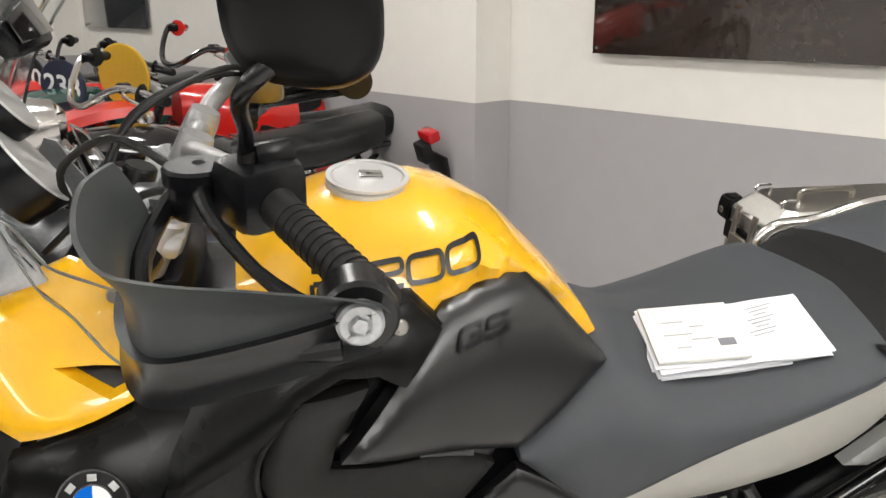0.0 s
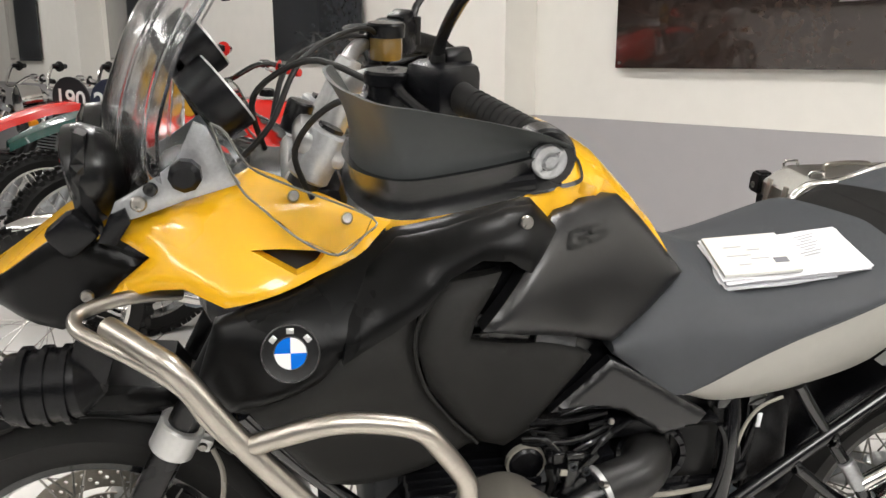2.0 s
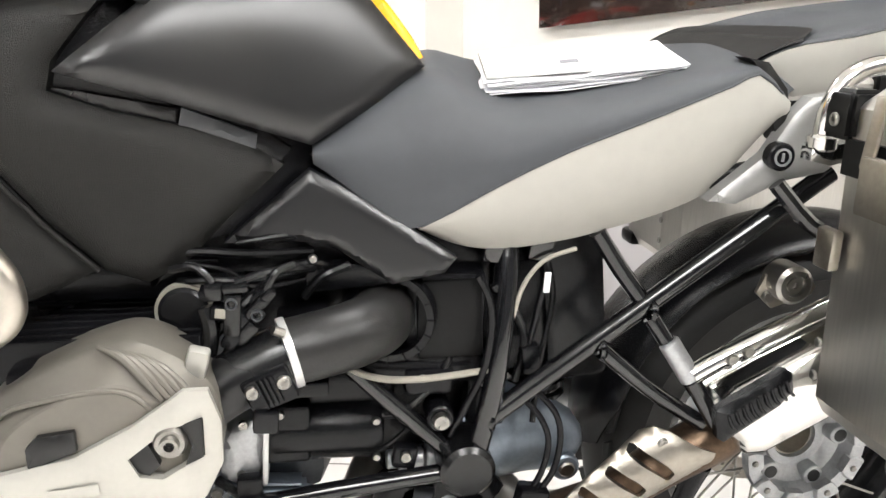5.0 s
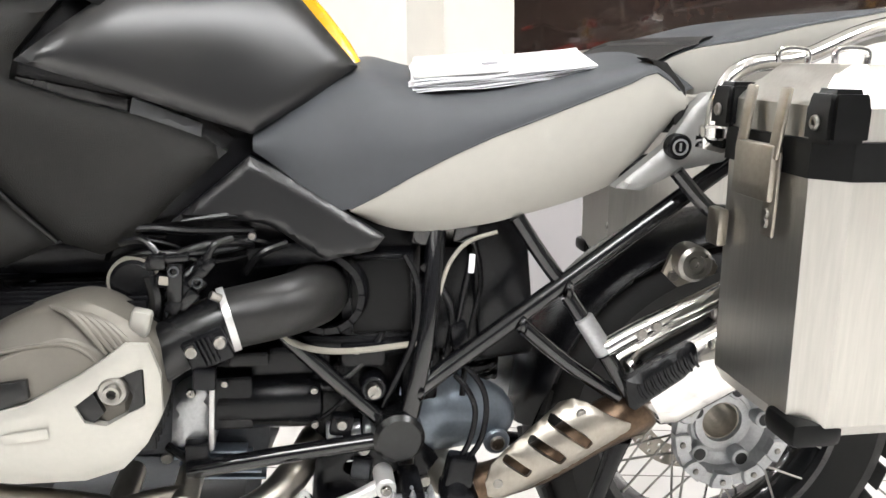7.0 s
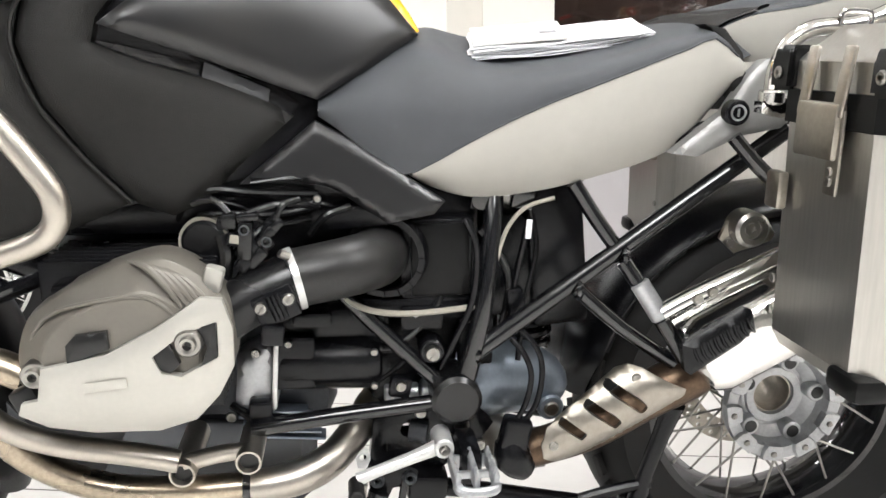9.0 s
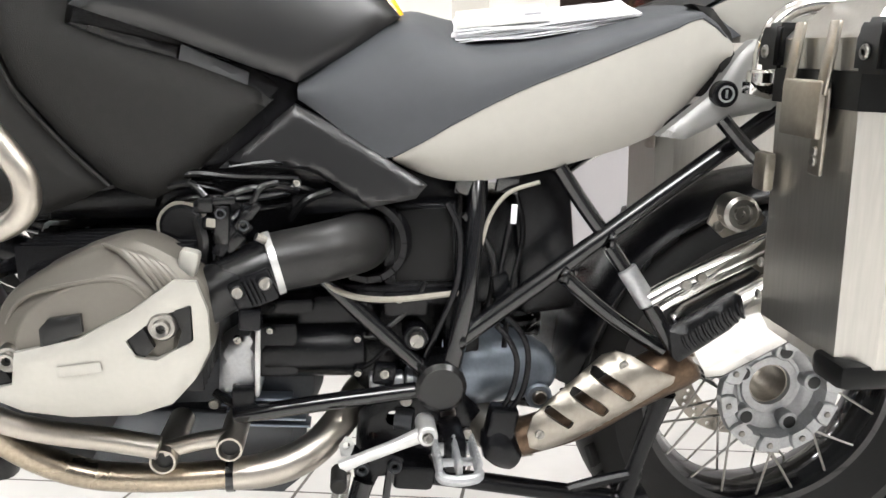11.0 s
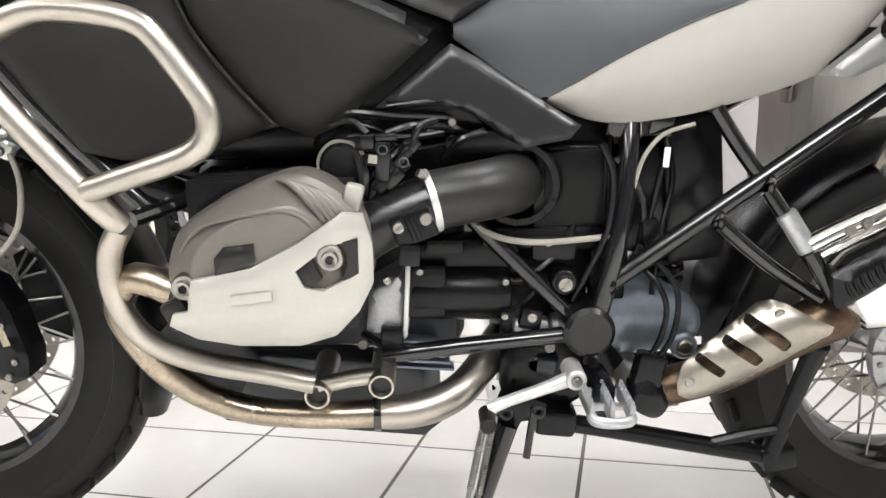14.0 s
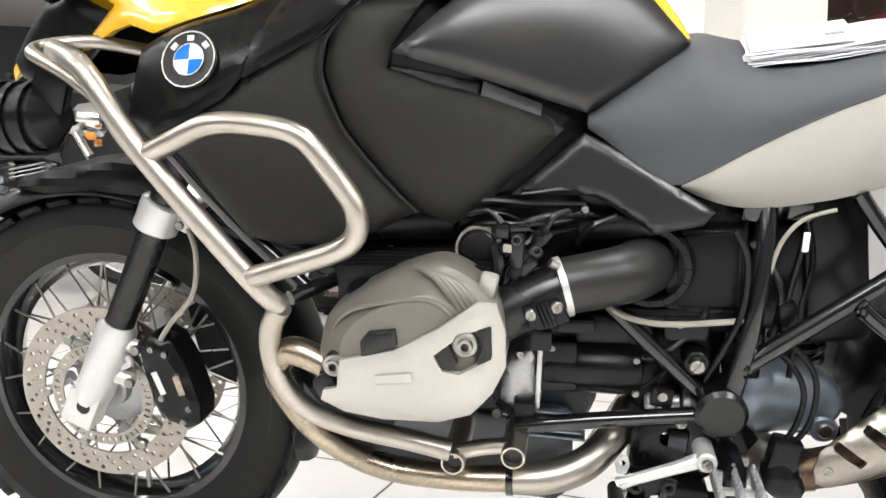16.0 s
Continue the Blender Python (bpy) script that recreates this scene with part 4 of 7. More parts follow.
# fog lamps
for s in (-1, 1):
    bm = bmesh.new()
    tube(bm, [(-.79, s * .205, .812), (-.785, s * .205, .812), (-.735, s * .205, .815), (-.70, s * .205, .817), (-.675, s * .205, .82)], [.03, .046, .048, .044, .02], 20, 1)
    fog = part("fog_lamp", bm, M_DARKBOX, bike, "black round fog lamp")
    for dx in (-.765, -.74, -.715):
        part("cooling_rib", lathe(bmesh.new(), [(.046, -.004), (.052, -.004), (.052, .004), (.046, .004)], (dx, s * .205, .815), 20, "x"), M_DARKBOX, fog)
    part("lens", cyl(bmesh.new(), (-.792, s * .205, .812), (-.789, s * .205, .812), .04, segs=20), M_GLASSP, fog)
    part("lamp_bracket", block(bmesh.new(), (-.68, s * .215, .86), (.05, .02, .07), (0, 20, 0), .004), M_DARKBOX, fog)

# ---- engine ----
COVER = [(-.300, .513), (-.298, .545), (-.281, .581), (-.237, .612), (-.182, .635), (-.141, .642), (-.103, .625), (-.077, .602), (-.065, .575), (-.065, .52), (-.08, .484), (-.108, .458), (-.15, .443), (-.221, .441), (-.259, .452), (-.29, .473)]
bm = plateau(COVER, ((.97, -.24), (1, -.255), (1, -.300), (.985, -.309), (.95, -.315), (.74, -.337), (.715, -.3405), (.69, -.342), (.3, -.344)))
cover = part("valve_cover", bm, M_COVER, bike, "champagne grey ribbed valve cover", angle=22)
part("cover_crease", tube(bmesh.new(), [(-.286, -.316, .530), (-.274, -.324, .562), (-.252, -.333, .587), (-.215, -.339, .599), (-.170, -.341, .606), (-.148, -.341, .604), (-.132, -.342, .594), (-.118, -.343, .577)], [.001, .0028, .0028, .0028, .0028, .0028, .0028, .001], 8, 4), M_COVER, cover)
for i in range(5):
    o = i * .009
    part("cooling_rib", tube(bmesh.new(), [(-.172 + o, -.316, .640 - .25 * o), (-.150 + o, -.328, .634 - .35 * o), (-.130 + o, -.338, .616 - .3 * o), (-.113 + o, -.344, .594 - .3 * o)], [.002, .0042, .0042, .002], 8, 4), M_COVER, cover)
bm = sheet([(-.290, .478), (-.285, .492), (-.268, .495), (-.262, .531), (-.195, .545), (-.141, .573), (-.094, .606), (-.072, .602), (-.062, .567), (-.062, .523), (-.078, .492), (-.105, .463), (-.146, .449), (-.215, .450), (-.262, .460)],
           lambda x, z: -.352 + .5 * max(0, .49 - z) ** 1.15 + .35 * max(0, x + .10), .008, .004, .006, .012, holes=[[(-.146, .542), (-.111, .569), (-.077, .577), (-.077, .538), (-.116, .519), (-.137, .523)]])
guard = part("cylinder_guard", bm, M_GUARD, bike, "silver painted cylinder guard plate")
part("raised_script", block(bmesh.new(), (-.195, -.3590, .513), (.045, .001, .011), (0, -6, 0), .0004), M_GUARD, guard)
part("cover_window", sheet([(-.235, .556), (-.225, .567), (-.192, .571), (-.191, .551), (-.235, .533)], plane(-.350), .01, .003, .006, .008), M_LETTER, cover)
part("window_block", sheet([(-.146, .542), (-.128, .555), (-.118, .532), (-.128, .522), (-.140, .526)], plane(-.352), .01, .002, .005, .008), M_LETTER, cover)
part("window_block", sheet([(-.098, .573), (-.078, .578), (-.078, .538), (-.095, .530), (-.088, .55)], plane(-.352), .01, .002, .005, .008), M_LETTER, cover)
for x, y, z in ((-.107, -.352, .557), (-.272, -.338, .521)):
    part("cover_bolt", lathe(bmesh.new(), [(0, -.005), (.0045, -.005), (.005, -.012), (.0085, -.013), (.0095, -.007), (.0135, -.007), (.0155, -.004), (.0155, .010), (0, .010)], (x, y, z), 28, closed=False), M_BOLT, cover)
    # socket depth shown by a flat black hexagon in place of shade
    part("bolt_socket_disc", cyl(bmesh.new(), (x, y - .0055, z), (x, y, z), .0043, segs=6), M_LETTER, cover)
bm = bmesh.new()
block(bm, (-.085, -.305, .615), (.022, .02, .03), (0, 15, 0), .005)
part("cover_clip", bm, M_GUARD, cover)
part("plug_cap", block(bmesh.new(), (-.285, -.33, .487), (.03, .02, .035), (0, -25, 0), .006), M_LETTER, cover)
# finned cylinder, crankcase and gearbox
barrel = part("cylinder_barrel", block(bmesh.new(), (-.185, -.20, .535), (.16, .2, .15), bevel=.01), M_DARKBOX, bike)
for i in range(7):
    part("cylinder_fin", block(bmesh.new(), (-.185, -.155 - .018 * i, .535), (.20, .006, .185), (0, 0, 0), .003), M_DARKBOX, barrel)
bm = bmesh.new()
block(bm, (-.18, 0, .49), (.30, .27, .28), bevel=.05)
block(bm, (-.02, 0, .47), (.14, .28, .26), bevel=.04)
part("crankcase", bm, M_CRANK, bike, "grey cast engine block")
case = part("bell_housing", sheet([(-.086, .40), (-.08, .47), (-.035, .50), (-.028, .50), (-.028, .405), (-.05, .38)], plane(-.165), .04, .014, .02, .010), M_CAST, bike, "grey cast clutch housing")
part("housing_flange", block(bmesh.new(), (-.030, -.175, .452), (.007, .03, .105), (0, 3, 0), .002), M_SILVER, case)
for i in range(5):
    part("sump_fin", block(bmesh.new(), (-.04 + .006 * i, -.15, .385 - .010 * i), (.10, .03, .004), (0, 4, 0), .001), M_BLUECAST, bike)
st = part("starter_cover", tube(bmesh.new(), [(-.028, -.15, .455), (-.02, -.15, .455), (.095, -.15, .452), (.108, -.15, .452), (.112, -.15, .452)], [.036, .041, .040, .036, .02], 24, 1), M_DARKBOX, bike, "black starter motor cover")
part("cover_step", block(bmesh.new(), (-.005, -.165, .462), (.055, .045, .075), (0, 0, 0), .006), M_DARKBOX, st)
part("cover_lid", block(bmesh.new(), (.045, -.14, .505), (.16, .05, .05), (0, -2, 0), .012), M_DARKBOX, st)
part("breather", cyl(bmesh.new(), (.108, -.165, .475), (.125, -.165, .475), .010, segs=14), M_SATIN, st)
bm = bmesh.new()
block(bm, (.19, 0, .43), (.20, .22, .20), bevel=.04)
part("gearbox", bm, M_DARKBOX, bike)
bm = bmesh.new()
for x0, r in ((.115, .012), (.130, .016), (.148, .013), (.165, .017)):
    cyl(bm, (x0, -.16, .405), (x0 + .014, -.16, .405), r, chamfer=.002, segs=16)
part("selector_linkage", bm, M_CAST, bike)
bm = tube(bmesh.new(), [(.235, -.08, .40), (.27, -.09, .40), (.31, -.095, .398), (.355, -.10, .385), (.375, -.10, .365)], [.07, .068, .058, .045, .02], 20, 3)
bevel = part("swingarm_pivot_housing", bm, M_BLUECAST, bike, "blue grey swingarm housing")
part("pivot_bush", cyl(bmesh.new(), (.357, -.150, .366), (.357, -.08, .366), .019, chamfer=.003), M_BLUECAST, bevel)
part("pivot_bolt", bolt(bmesh.new(), (.357, -.151, .366), .009), M_BOLT, bevel)
part("swingarm", tube(bmesh.new(), [(.25, .07, .40), (.40, .085, .385), (.55, .09, .36), (.72, .085, .335)], [.05, .045, .042, .055], 20), M_CAST, bike)
# intake
bm = tube(bmesh.new(), [(-.098, -.275, .545), (-.06, -.27, .572), (-.02, -.262, .590), (.0, -.258, .598)], [.030, .032, .034, .034], 24)
thr = part("throttle_body", bm, M_SATIN, bike, "black throttle body")
part("throttle_actuator", block(bmesh.new(), (-.017, -.296, .578), (.050, .016, .038), (0, -22, 0), .004), M_DARKBOX, thr)
for i in range(4):
    part("actuator_rib", block(bmesh.new(), (-.024 + .005 * i, -.306, .576 + .002 * i), (.002, .006, .032), (0, -22, 0), .0005), M_DARKBOX, thr)
for p in ((-.003, -.303, .588), (-.034, -.303, .578)):
    part("actuator_bolt", bolt(bmesh.new(), p, .0062), M_BOLT, thr)
part("sensor_plug", block(bmesh.new(), (-.022, -.30, .545), (.026, .016, .026), (0, 4, 0), .004), M_DARKBOX, thr)
part("hose_clamp", tube(bmesh.new(), [(-.001, -.2575, .5985), (.007, -.256, .6005)], .0385, 32, 1), M_SILVER, bike, "bright hose clamp band")
part("clamp_screw", cyl(bmesh.new(), (-.012, -.292, .640), (-.002, -.288, .634), .005, segs=10), M_BOLT, bike)
bm = tube(bmesh.new(), [(.004, -.256, .600), (.035, -.252, .605), (.065, -.243, .609), (.088, -.224, .610), (.104, -.195, .608), (.110, -.16, .606)], [.0355, .036, .0365, .037, .038, .040], 32)
part("intake_hose", bm, M_INTAKE, bike, "black rubber intake hose")
bm = lathe(bmesh.new(), [(.046, -.012), (.054, -.012), (.056, -.006), (.056, .012), (.046, .012)], (0, 0, 0), 40)
fl = part("intake_flange", bm, M_DARKBOX, bike)
fl.matrix_basis = pose(.116, -.180, .607, 0, 0, -16)
for k in range(16):
    a = 2 * math.pi * k / 16
    part("flange_rib", block(bmesh.new(), (.0505 * math.cos(a), -.013, .0505 * math.sin(a)), (.008, .003, .0022), (0, -math.degrees(a), 0), 0), M_DARKBOX, fl)
bm = bmesh.new()
block(bm, (.185, -.155, .598), (.095, .05, .115), (0, 0, -4), .006)
box = part("airbox", bm, M_DARKBOX, bike, "black plastic airbox")
part("airbox_face", block(bmesh.new(), (.188, -.181, .600), (.078, .008, .098), (0, -2, -4), .003), M_BLACK, box)
part("airbox_lower", block(bmesh.new(), (.15, -.15, .532), (.16, .06, .03), (0, 2, 0), .006), M_DARKBOX, box)
part("airbox_body", block(bmesh.new(), (.10, 0, .62), (.30, .28, .16), (0, 0, 0), .02), M_DARKBOX, box)
part("drain_hose", tube(bmesh.new(), [(.05, -.19, .565), (.075, -.195, .545), (.11, -.20, .535), (.16, -.20, .533), (.235, -.20, .540)], .0042, 8), M_HOSE, bike, "pale grey rubber hose")
# throttle cam ring, cables and plugs
part("cable_ring", lathe(bmesh.new(), [(.026, -.004), (.030, -.005), (.030, .005), (.026, .004)], (-.105, -.225, .640), 36), M_HOSE, bike)
part("cable_drum", cyl(bmesh.new(), (-.105, -.235, .640), (-.105, -.16, .640), .0265, chamfer=.004), M_DARKBOX, bike)
rnd = random.Random(4)
for pts, r in (([(-.11, -.22, .67), (-.08, -.235, .675), (-.03, -.23, .672), (.02, -.21, .675)], .006), ([(-.09, -.24, .60), (-.07, -.255, .625), (-.045, -.25, .65), (-.02, -.235, .668)], .008), ([(-.06, -.26, .60), (-.045, -.262, .625), (-.025, -.25, .645)], .010),
               ([(-.10, -.22, .69), (-.06, -.22, .68), (-.03, -.2, .655), (.03, -.19, .66)], .004), ([(.0, -.2, .675), (.03, -.2, .68), (.06, -.18, .665)], .007), ([(-.14, -.2, .66), (-.12, -.215, .685), (-.07, -.21, .69)], .004), ([(-.08, -.26, .655), (-.075, -.262, .63), (-.08, -.255, .60)], .012)):
    part("cable", tube(bmesh.new(), pts, r * .72, 8), M_SATIN, bike)
for c, s, rot in (((-.062, -.262, .650), (.024, .02, .016), 10), ((-.045, -.262, .640), (.018, .018, .022), -30), ((-.075, -.255, .668), (.020, .02, .014), 0), ((-.028, -.255, .658), (.014, .014, .026), 25), ((-.055, -.27, .622), (.016, .012, .02), 30)):
    part("cable_plug", block(bmesh.new(), c, s, (0, rot, 0), .003), M_DARKBOX, bike)
part("plug_clip", block(bmesh.new(), (-.058, -.275, .652), (.022, .003, .010), (0, 8, 0), .001), M_HOSE, bike)
part("knock_bracket", block(bmesh.new(), (-.243, -.165, .615), (.028, .012, .018), (0, -15, 0), .003), M_SILVER, bike)
part("spark_lead", tube(bmesh.new(), [(-.345, -.25, .585), (-.30, -.22, .595), (-.25, -.17, .612)], .009, 10), M_DARKBOX, bike)

# injector, its plugs and clips
for c, s3, rot in (((-.052, -.268, .650), (.017, .018, .046), 4), ((-.030, -.262, .652), (.012, .014, .030), 38), ((-.048, -.270, .678), (.026, .014, .009), -4), ((-.018, -.262, .664), (.011, .012, .022), 40), ((-.070, -.262, .672), (.018, .016, .018), 0), ((-.040, -.268, .628), (.014, .013, .028), 42)):
    part("injector_plug", block(bmesh.new(), c, s3, (0, rot, 0), .003), M_SATIN, bike)
for c in ((-.028, -.271, .648), (-.052, -.279, .664)):
    part("wire_clip", lathe(bmesh.new(), [(.0045, -.003), (.006, -.003), (.006, .003), (.0045, .003)], c, 14), M_CRANK, bike)
for pts in ([(-.048, -.268, .682), (-.02, -.262, .69), (.012, -.24, .686), (.03, -.215, .678)], [(-.07, -.262, .68), (-.088, -.25, .694), (-.115, -.235, .688)], [(-.018, -.262, .672), (-.008, -.262, .690), (.01, -.25, .694)]):
    part("corrugated_hose", tube(bmesh.new(), pts, .0042, 8), M_SATIN, bike)
# small engine-bay pieces
for c, s3, rot in (((.02, -.19, .528), (.05, .03, .02), 0), ((.135, -.185, .425), (.03, .02, .03), 10), ((.165, -.17, .52), (.06, .03, .035), 0), ((.10, -.165, .52), (.03, .04, .02), 5), ((.245, -.12, .47), (.05, .05, .08), 0), ((-.05, -.19, .40), (.03, .02, .03), 0), ((.02, -.18, .60), (.06, .05, .04), -10), ((.07, -.17, .66), (.10, .05, .03), -4)):
    part("engine_bracket", block(bmesh.new(), c, s3, (0, rot, 0), .005), M_DARKBOX, bike)
for c, r in (((-.055, -.182, .478), .005), ((-.06, -.18, .41), .005), ((-.036, -.182, .40), .004), ((.10, -.192, .478), .004), ((.10, -.192, .43), .004), ((.155, -.192, .53), .004), ((-.012, -.19, .492), .004), ((.135, -.197, .43), .006), ((-.09, -.18, .388), .006), ((.24, -.15, .50), .005), ((.03, -.21, .688), .004)):
    part("small_bolt", bolt(bmesh.new(), c, r), M_BOLT, bike)
for pts, r in (([(-.09, -.17, .40), (-.06, -.185, .385), (-.03, -.18, .37)], .006), ([(.11, -.17, .475), (.14, -.185, .49), (.17, -.18, .515), (.19, -.18, .55)], .004), ([(.09, -.17, .42), (.12, -.18, .44), (.15, -.18, .47)], .0035), ([(.24, -.18, .64), (.27, -.175, .60), (.285, -.165, .56), (.28, -.15, .50)], .005),
               ([(.32, -.12, .66), (.33, -.13, .60), (.31, -.15, .52), (.30, -.17, .45)], .004), ([(-.15, -.19, .675), (-.10, -.215, .70), (-.04, -.21, .695), (.03, -.19, .69)], .005), ([(.02, -.2, .64), (.04, -.205, .665), (.07, -.195, .675)], .005)):
    part("thin_hose", tube(bmesh.new(), pts, r, 8), M_SATIN, bike)
for x, z in ((.245, .688), (.30, .689)):
    part("frame_gusset", block(bmesh.new(), (x, -.165, z - .01), (.03, .012, .03), (0, 10, 0), .003), M_FRAME, bike)
for q in ((.236, -.205, .475), (.432, -.2, .606), (.372, -.2, .560), (.19, -.2, .425)):
    part("weld_bead", lathe(bmesh.new(), [(.0125, -.004), (.0155, 0), (.0125, .004)], q, 14, "x"), M_FRAME, bike)

# ---- frame ----
def bar(name, pts, r, material=M_FRAME, label="", n=4):
    return part(name, tube(bmesh.new(), pts, r, 14, n), material, bike, label)


for s in (-1, 1):
    bar("frame_tube", [(.262, s * .155, .690), (.256, s * .178, .63), (.241, s * .2, .525), (.218, s * .205, .42)], .0135, label="gloss black frame tube")
    bar("frame_tube", [(.232, s * .2, .474), (.33, s * .195, .543), (.422, s * .192, .608), (.648, s * .19, .772)], .0125)
    bar("frame_tube", [(.365, s * .175, .70), (.395, s * .18, .655), (.428, s * .188, .610)], .0105)
    bar("frame_tube", [(.365, s * .19, .565), (.435, s * .2, .505), (.51, s * .21, .455)], .0105)
    bar("frame_tube", [(.055, s * .185, .562), (.12, s * .19, .497), (.20, s * .19, .418)], .011)
    bar("frame_tube", [(-.062, s * .2, .378), (.05, s * .2, .392), (.20, s * .2, .408)], .0115)
    bar("frame_tube", [(.26, s * .16, .70), (.40, s * .165, .735), (.52, s * .17, .765), (.66, s * .175, .79)], .012)
strut = bar("peg_strut", [(.432, -.2, .598), (.459, -.215, .556), (.49, -.225, .508)], .0105)
part("strut_socket", cyl(bmesh.new(), (.450, -.215, .572), (.480, -.226, .525), .0132, chamfer=.002), M_CAST, strut)
part("strut_lower", cyl(bmesh.new(), (.480, -.226, .525), (.515, -.235, .468), .011, chamfer=.002), M_FRAME, strut)
piv = part("pivot_cap", cyl(bmesh.new(), (.208, -.226, .416), (.208, -.15, .416), .034, chamfer=.006, segs=32), M_SATIN, bike, "round black frame pivot cap")
part("frame_bolt", bolt(bmesh.new(), (.177, -.2, .477), .009, h=.008), M_BOLT, bike)
part("bolt_boss", cyl(bmesh.new(), (.177, -.199, .477), (.177, -.16, .477), .017, chamfer=.002), M_DARKBOX, bike)
bar("side_cable", [(.215, -.205, .66), (.232, -.205, .62), (.228, -.205, .55), (.205, -.2, .49), (.19, -.19, .45)], .0045, M_DARKBOX)
bar("side_cable", [(.290, -.190, .51), (.318, -.2, .48), (.327, -.203, .445), (.320, -.205, .40), (.300, -.205, .368)], .004, M_DARKBOX)
bar("side_cable", [(.285, -.19, .49), (.302, -.2, .47), (.312, -.203, .44), (.305, -.205, .40), (.288, -.205, .368)], .004, M_DARKBOX)
part("cable_connector", block(bmesh.new(), (.292, -.205, .358), (.040, .03, .046), (0, 12, 0), .007), M_DARKBOX, bike)
bm = bmesh.new()
block(bm, (.365, -.06, .585), (.085, .12, .21), (0, -6, 0), .012)
block(bm, (.30, -.04, .57), (.10, .14, .16), (0, 0, 0), .02)
part("battery_box", bm, M_DARKBOX, bike, "black rear inner cover")
part("wiring_plug", block(bmesh.new(), (.295, -.16, .535), (.024, .02, .04), (0, -8, 0), .006), M_DARKBOX, bike)
bar("wiring", [(.293, -.16, .55), (.300, -.165, .60), (.308, -.165, .64)], .0045, M_DARKBOX)
part("wiring_tag", block(bmesh.new(), (.308, -.171, .637), (.008, .003, .026), (0, 3, 0), .001), M_PAPER, bike, "small white tag")
bar("seat_cable", [(.262, -.19, .60), (.275, -.185, .64), (.30, -.18, .668), (.34, -.175, .680)], .0028, M_HOSE)
bm = tube(bmesh.new(), [(.335 + .036 * math.cos(k * .5236), -.06 + .036 * math.sin(k * .5236), .43 + .016 * k / 12) for k in range(97)], .006, 6, 1)
part("shock_spring", bm, M_SATIN, bike, "black shock absorber spring")
part("shock_body", cyl(bmesh.new(), (.335, -.06, .36), (.335, -.06, .60), .022), M_DARKBOX, bike)
# inner rear mudguard
part("inner_mudguard", mudguard(RC, .352, .085, 62, 178), M_DARKBOX, bike, "black rear inner mudguard")

# ---- exhaust ----
pipe = part("header_pipe", tube(bmesh.new(), [(-.30, -.29, .50), (-.345, -.285, .515), (-.375, -.265, .485), (-.385, -.235, .445), (-.357, -.215, .378), (-.305, -.205, .330), (-.24, -.20, .302), (-.15, -.2, .294), (-.07, -.195, .293)], 0.0192, 20, 6), M_HEADER, bike, "heat-stained steel exhaust header")
part("pipe_band", tube(bmesh.new(), [(-.076, -.195, .293), (-.066, -.195, .293)], .0245, 20, 1), M_FRAME, pipe)
col = part("collector_pipe", tube(bmesh.new(), [(-.07, -.195, .292), (-.03, -.187, .291), (.01, -.176, .297), (.045, -.16, .312), (.08, -.125, .338), (.12, -.06, .36), (.22, -.05, .35), (.29, -.155, .318), (.34, -.18, .322)], [.021, .0235, .0245, .024, .0235, .024, .026, .03, .028], 20, 5), M_BAR, bike, "polished exhaust collector pipe")
part("lower_frame_plate", sheet([(.095, .30), (.10, .355), (.125, .375), (.15, .40), (.20, .405), (.25, .375), (.275, .345), (.285, .305), (.25, .285), (.225, .30), (.19, .275), (.16, .29), (.13, .28)], plane(-.150), .03, .006, .012, .012, holes=[circle((.148, .345), .011, 14), circle((.205, .325), .013, 16), circle((.118, .318), .007, 12)]), M_DARKBOX, bike, "black cast lower frame plate")
for x, z, r in ((.166, .372, .007), (.225, .350, .009), (.178, .315, .006), (.252, .318, .007)):
    part("plate_bolt", bolt(bmesh.new(), (x, -.157, z), r), M_BOLT, bike)
part("exhaust_clamp", tube(bmesh.new(), [(.152, -.155, .345), (.176, -.162, .343)], .016, 18, 1), M_CRANK, bike)
part("exhaust_box", block(bmesh.new(), (.24, -.05, .34), (.10, .16, .08), (0, 0, 0), .03), M_HEADER, bike)
part("sensor_cap", tube(bmesh.new(), [(.285, -.2, .345), (.29, -.205, .32), (.31, -.2, .30)], [.02, .026, .018], 14, 3), M_DARKBOX, bike)
bm = tube(bmesh.new(), [(.32, -.185, .322), (.40, -.195, .352), (.47, -.2, .398), (.535, -.2, .430), (.56, -.2, .445)], [.026, .028, .032, .034, .03], 20, 5)
mid = part("link_pipe", bm, M_BURNT, bike, "heat-stained link pipe")


def slot(c, a, l, w):
    d, n = Vector((math.cos(a), math.sin(a))), Vector((-math.sin(a), math.cos(a)))
    return [tuple(Vector(c) + d * (sx * l) + n * (sz * w)) for sx, sz in ((-1, -.6), (-.9, -1), (.9, -1), (1, -.6), (1, .6), (.9, 1), (-.9, 1), (-1, .6))]


SLOTS = [slot((.364, .374), -.60, .021, .0062), slot((.405, .393), -.60, .029, .007), slot((.437, .416), -.60, .033, .007)]
SHIELD = [(.322, .352), (.330, .374), (.350, .392), (.39, .422), (.427, .450), (.445, .456), (.462, .453), (.493, .437), (.528, .422), (.522, .406), (.500, .392), (.470, .372), (.431, .350), (.385, .330), (.345, .322), (.326, .332)]
sh = part("heat_shield", sheet(SHIELD, lambda x, z: -.236 + 9 * (z - (.352 + (x - .34) * .50)) ** 2, .003, .003, .006, .008, holes=SLOTS), M_SHIELD, bike, "slotted satin steel heat shield")
for p in ((.338, -.236, .352), (.452, -.226, .440)):
    part("shield_rivet", bolt(bmesh.new(), p, .006, h=.004), M_BOLT, sh)
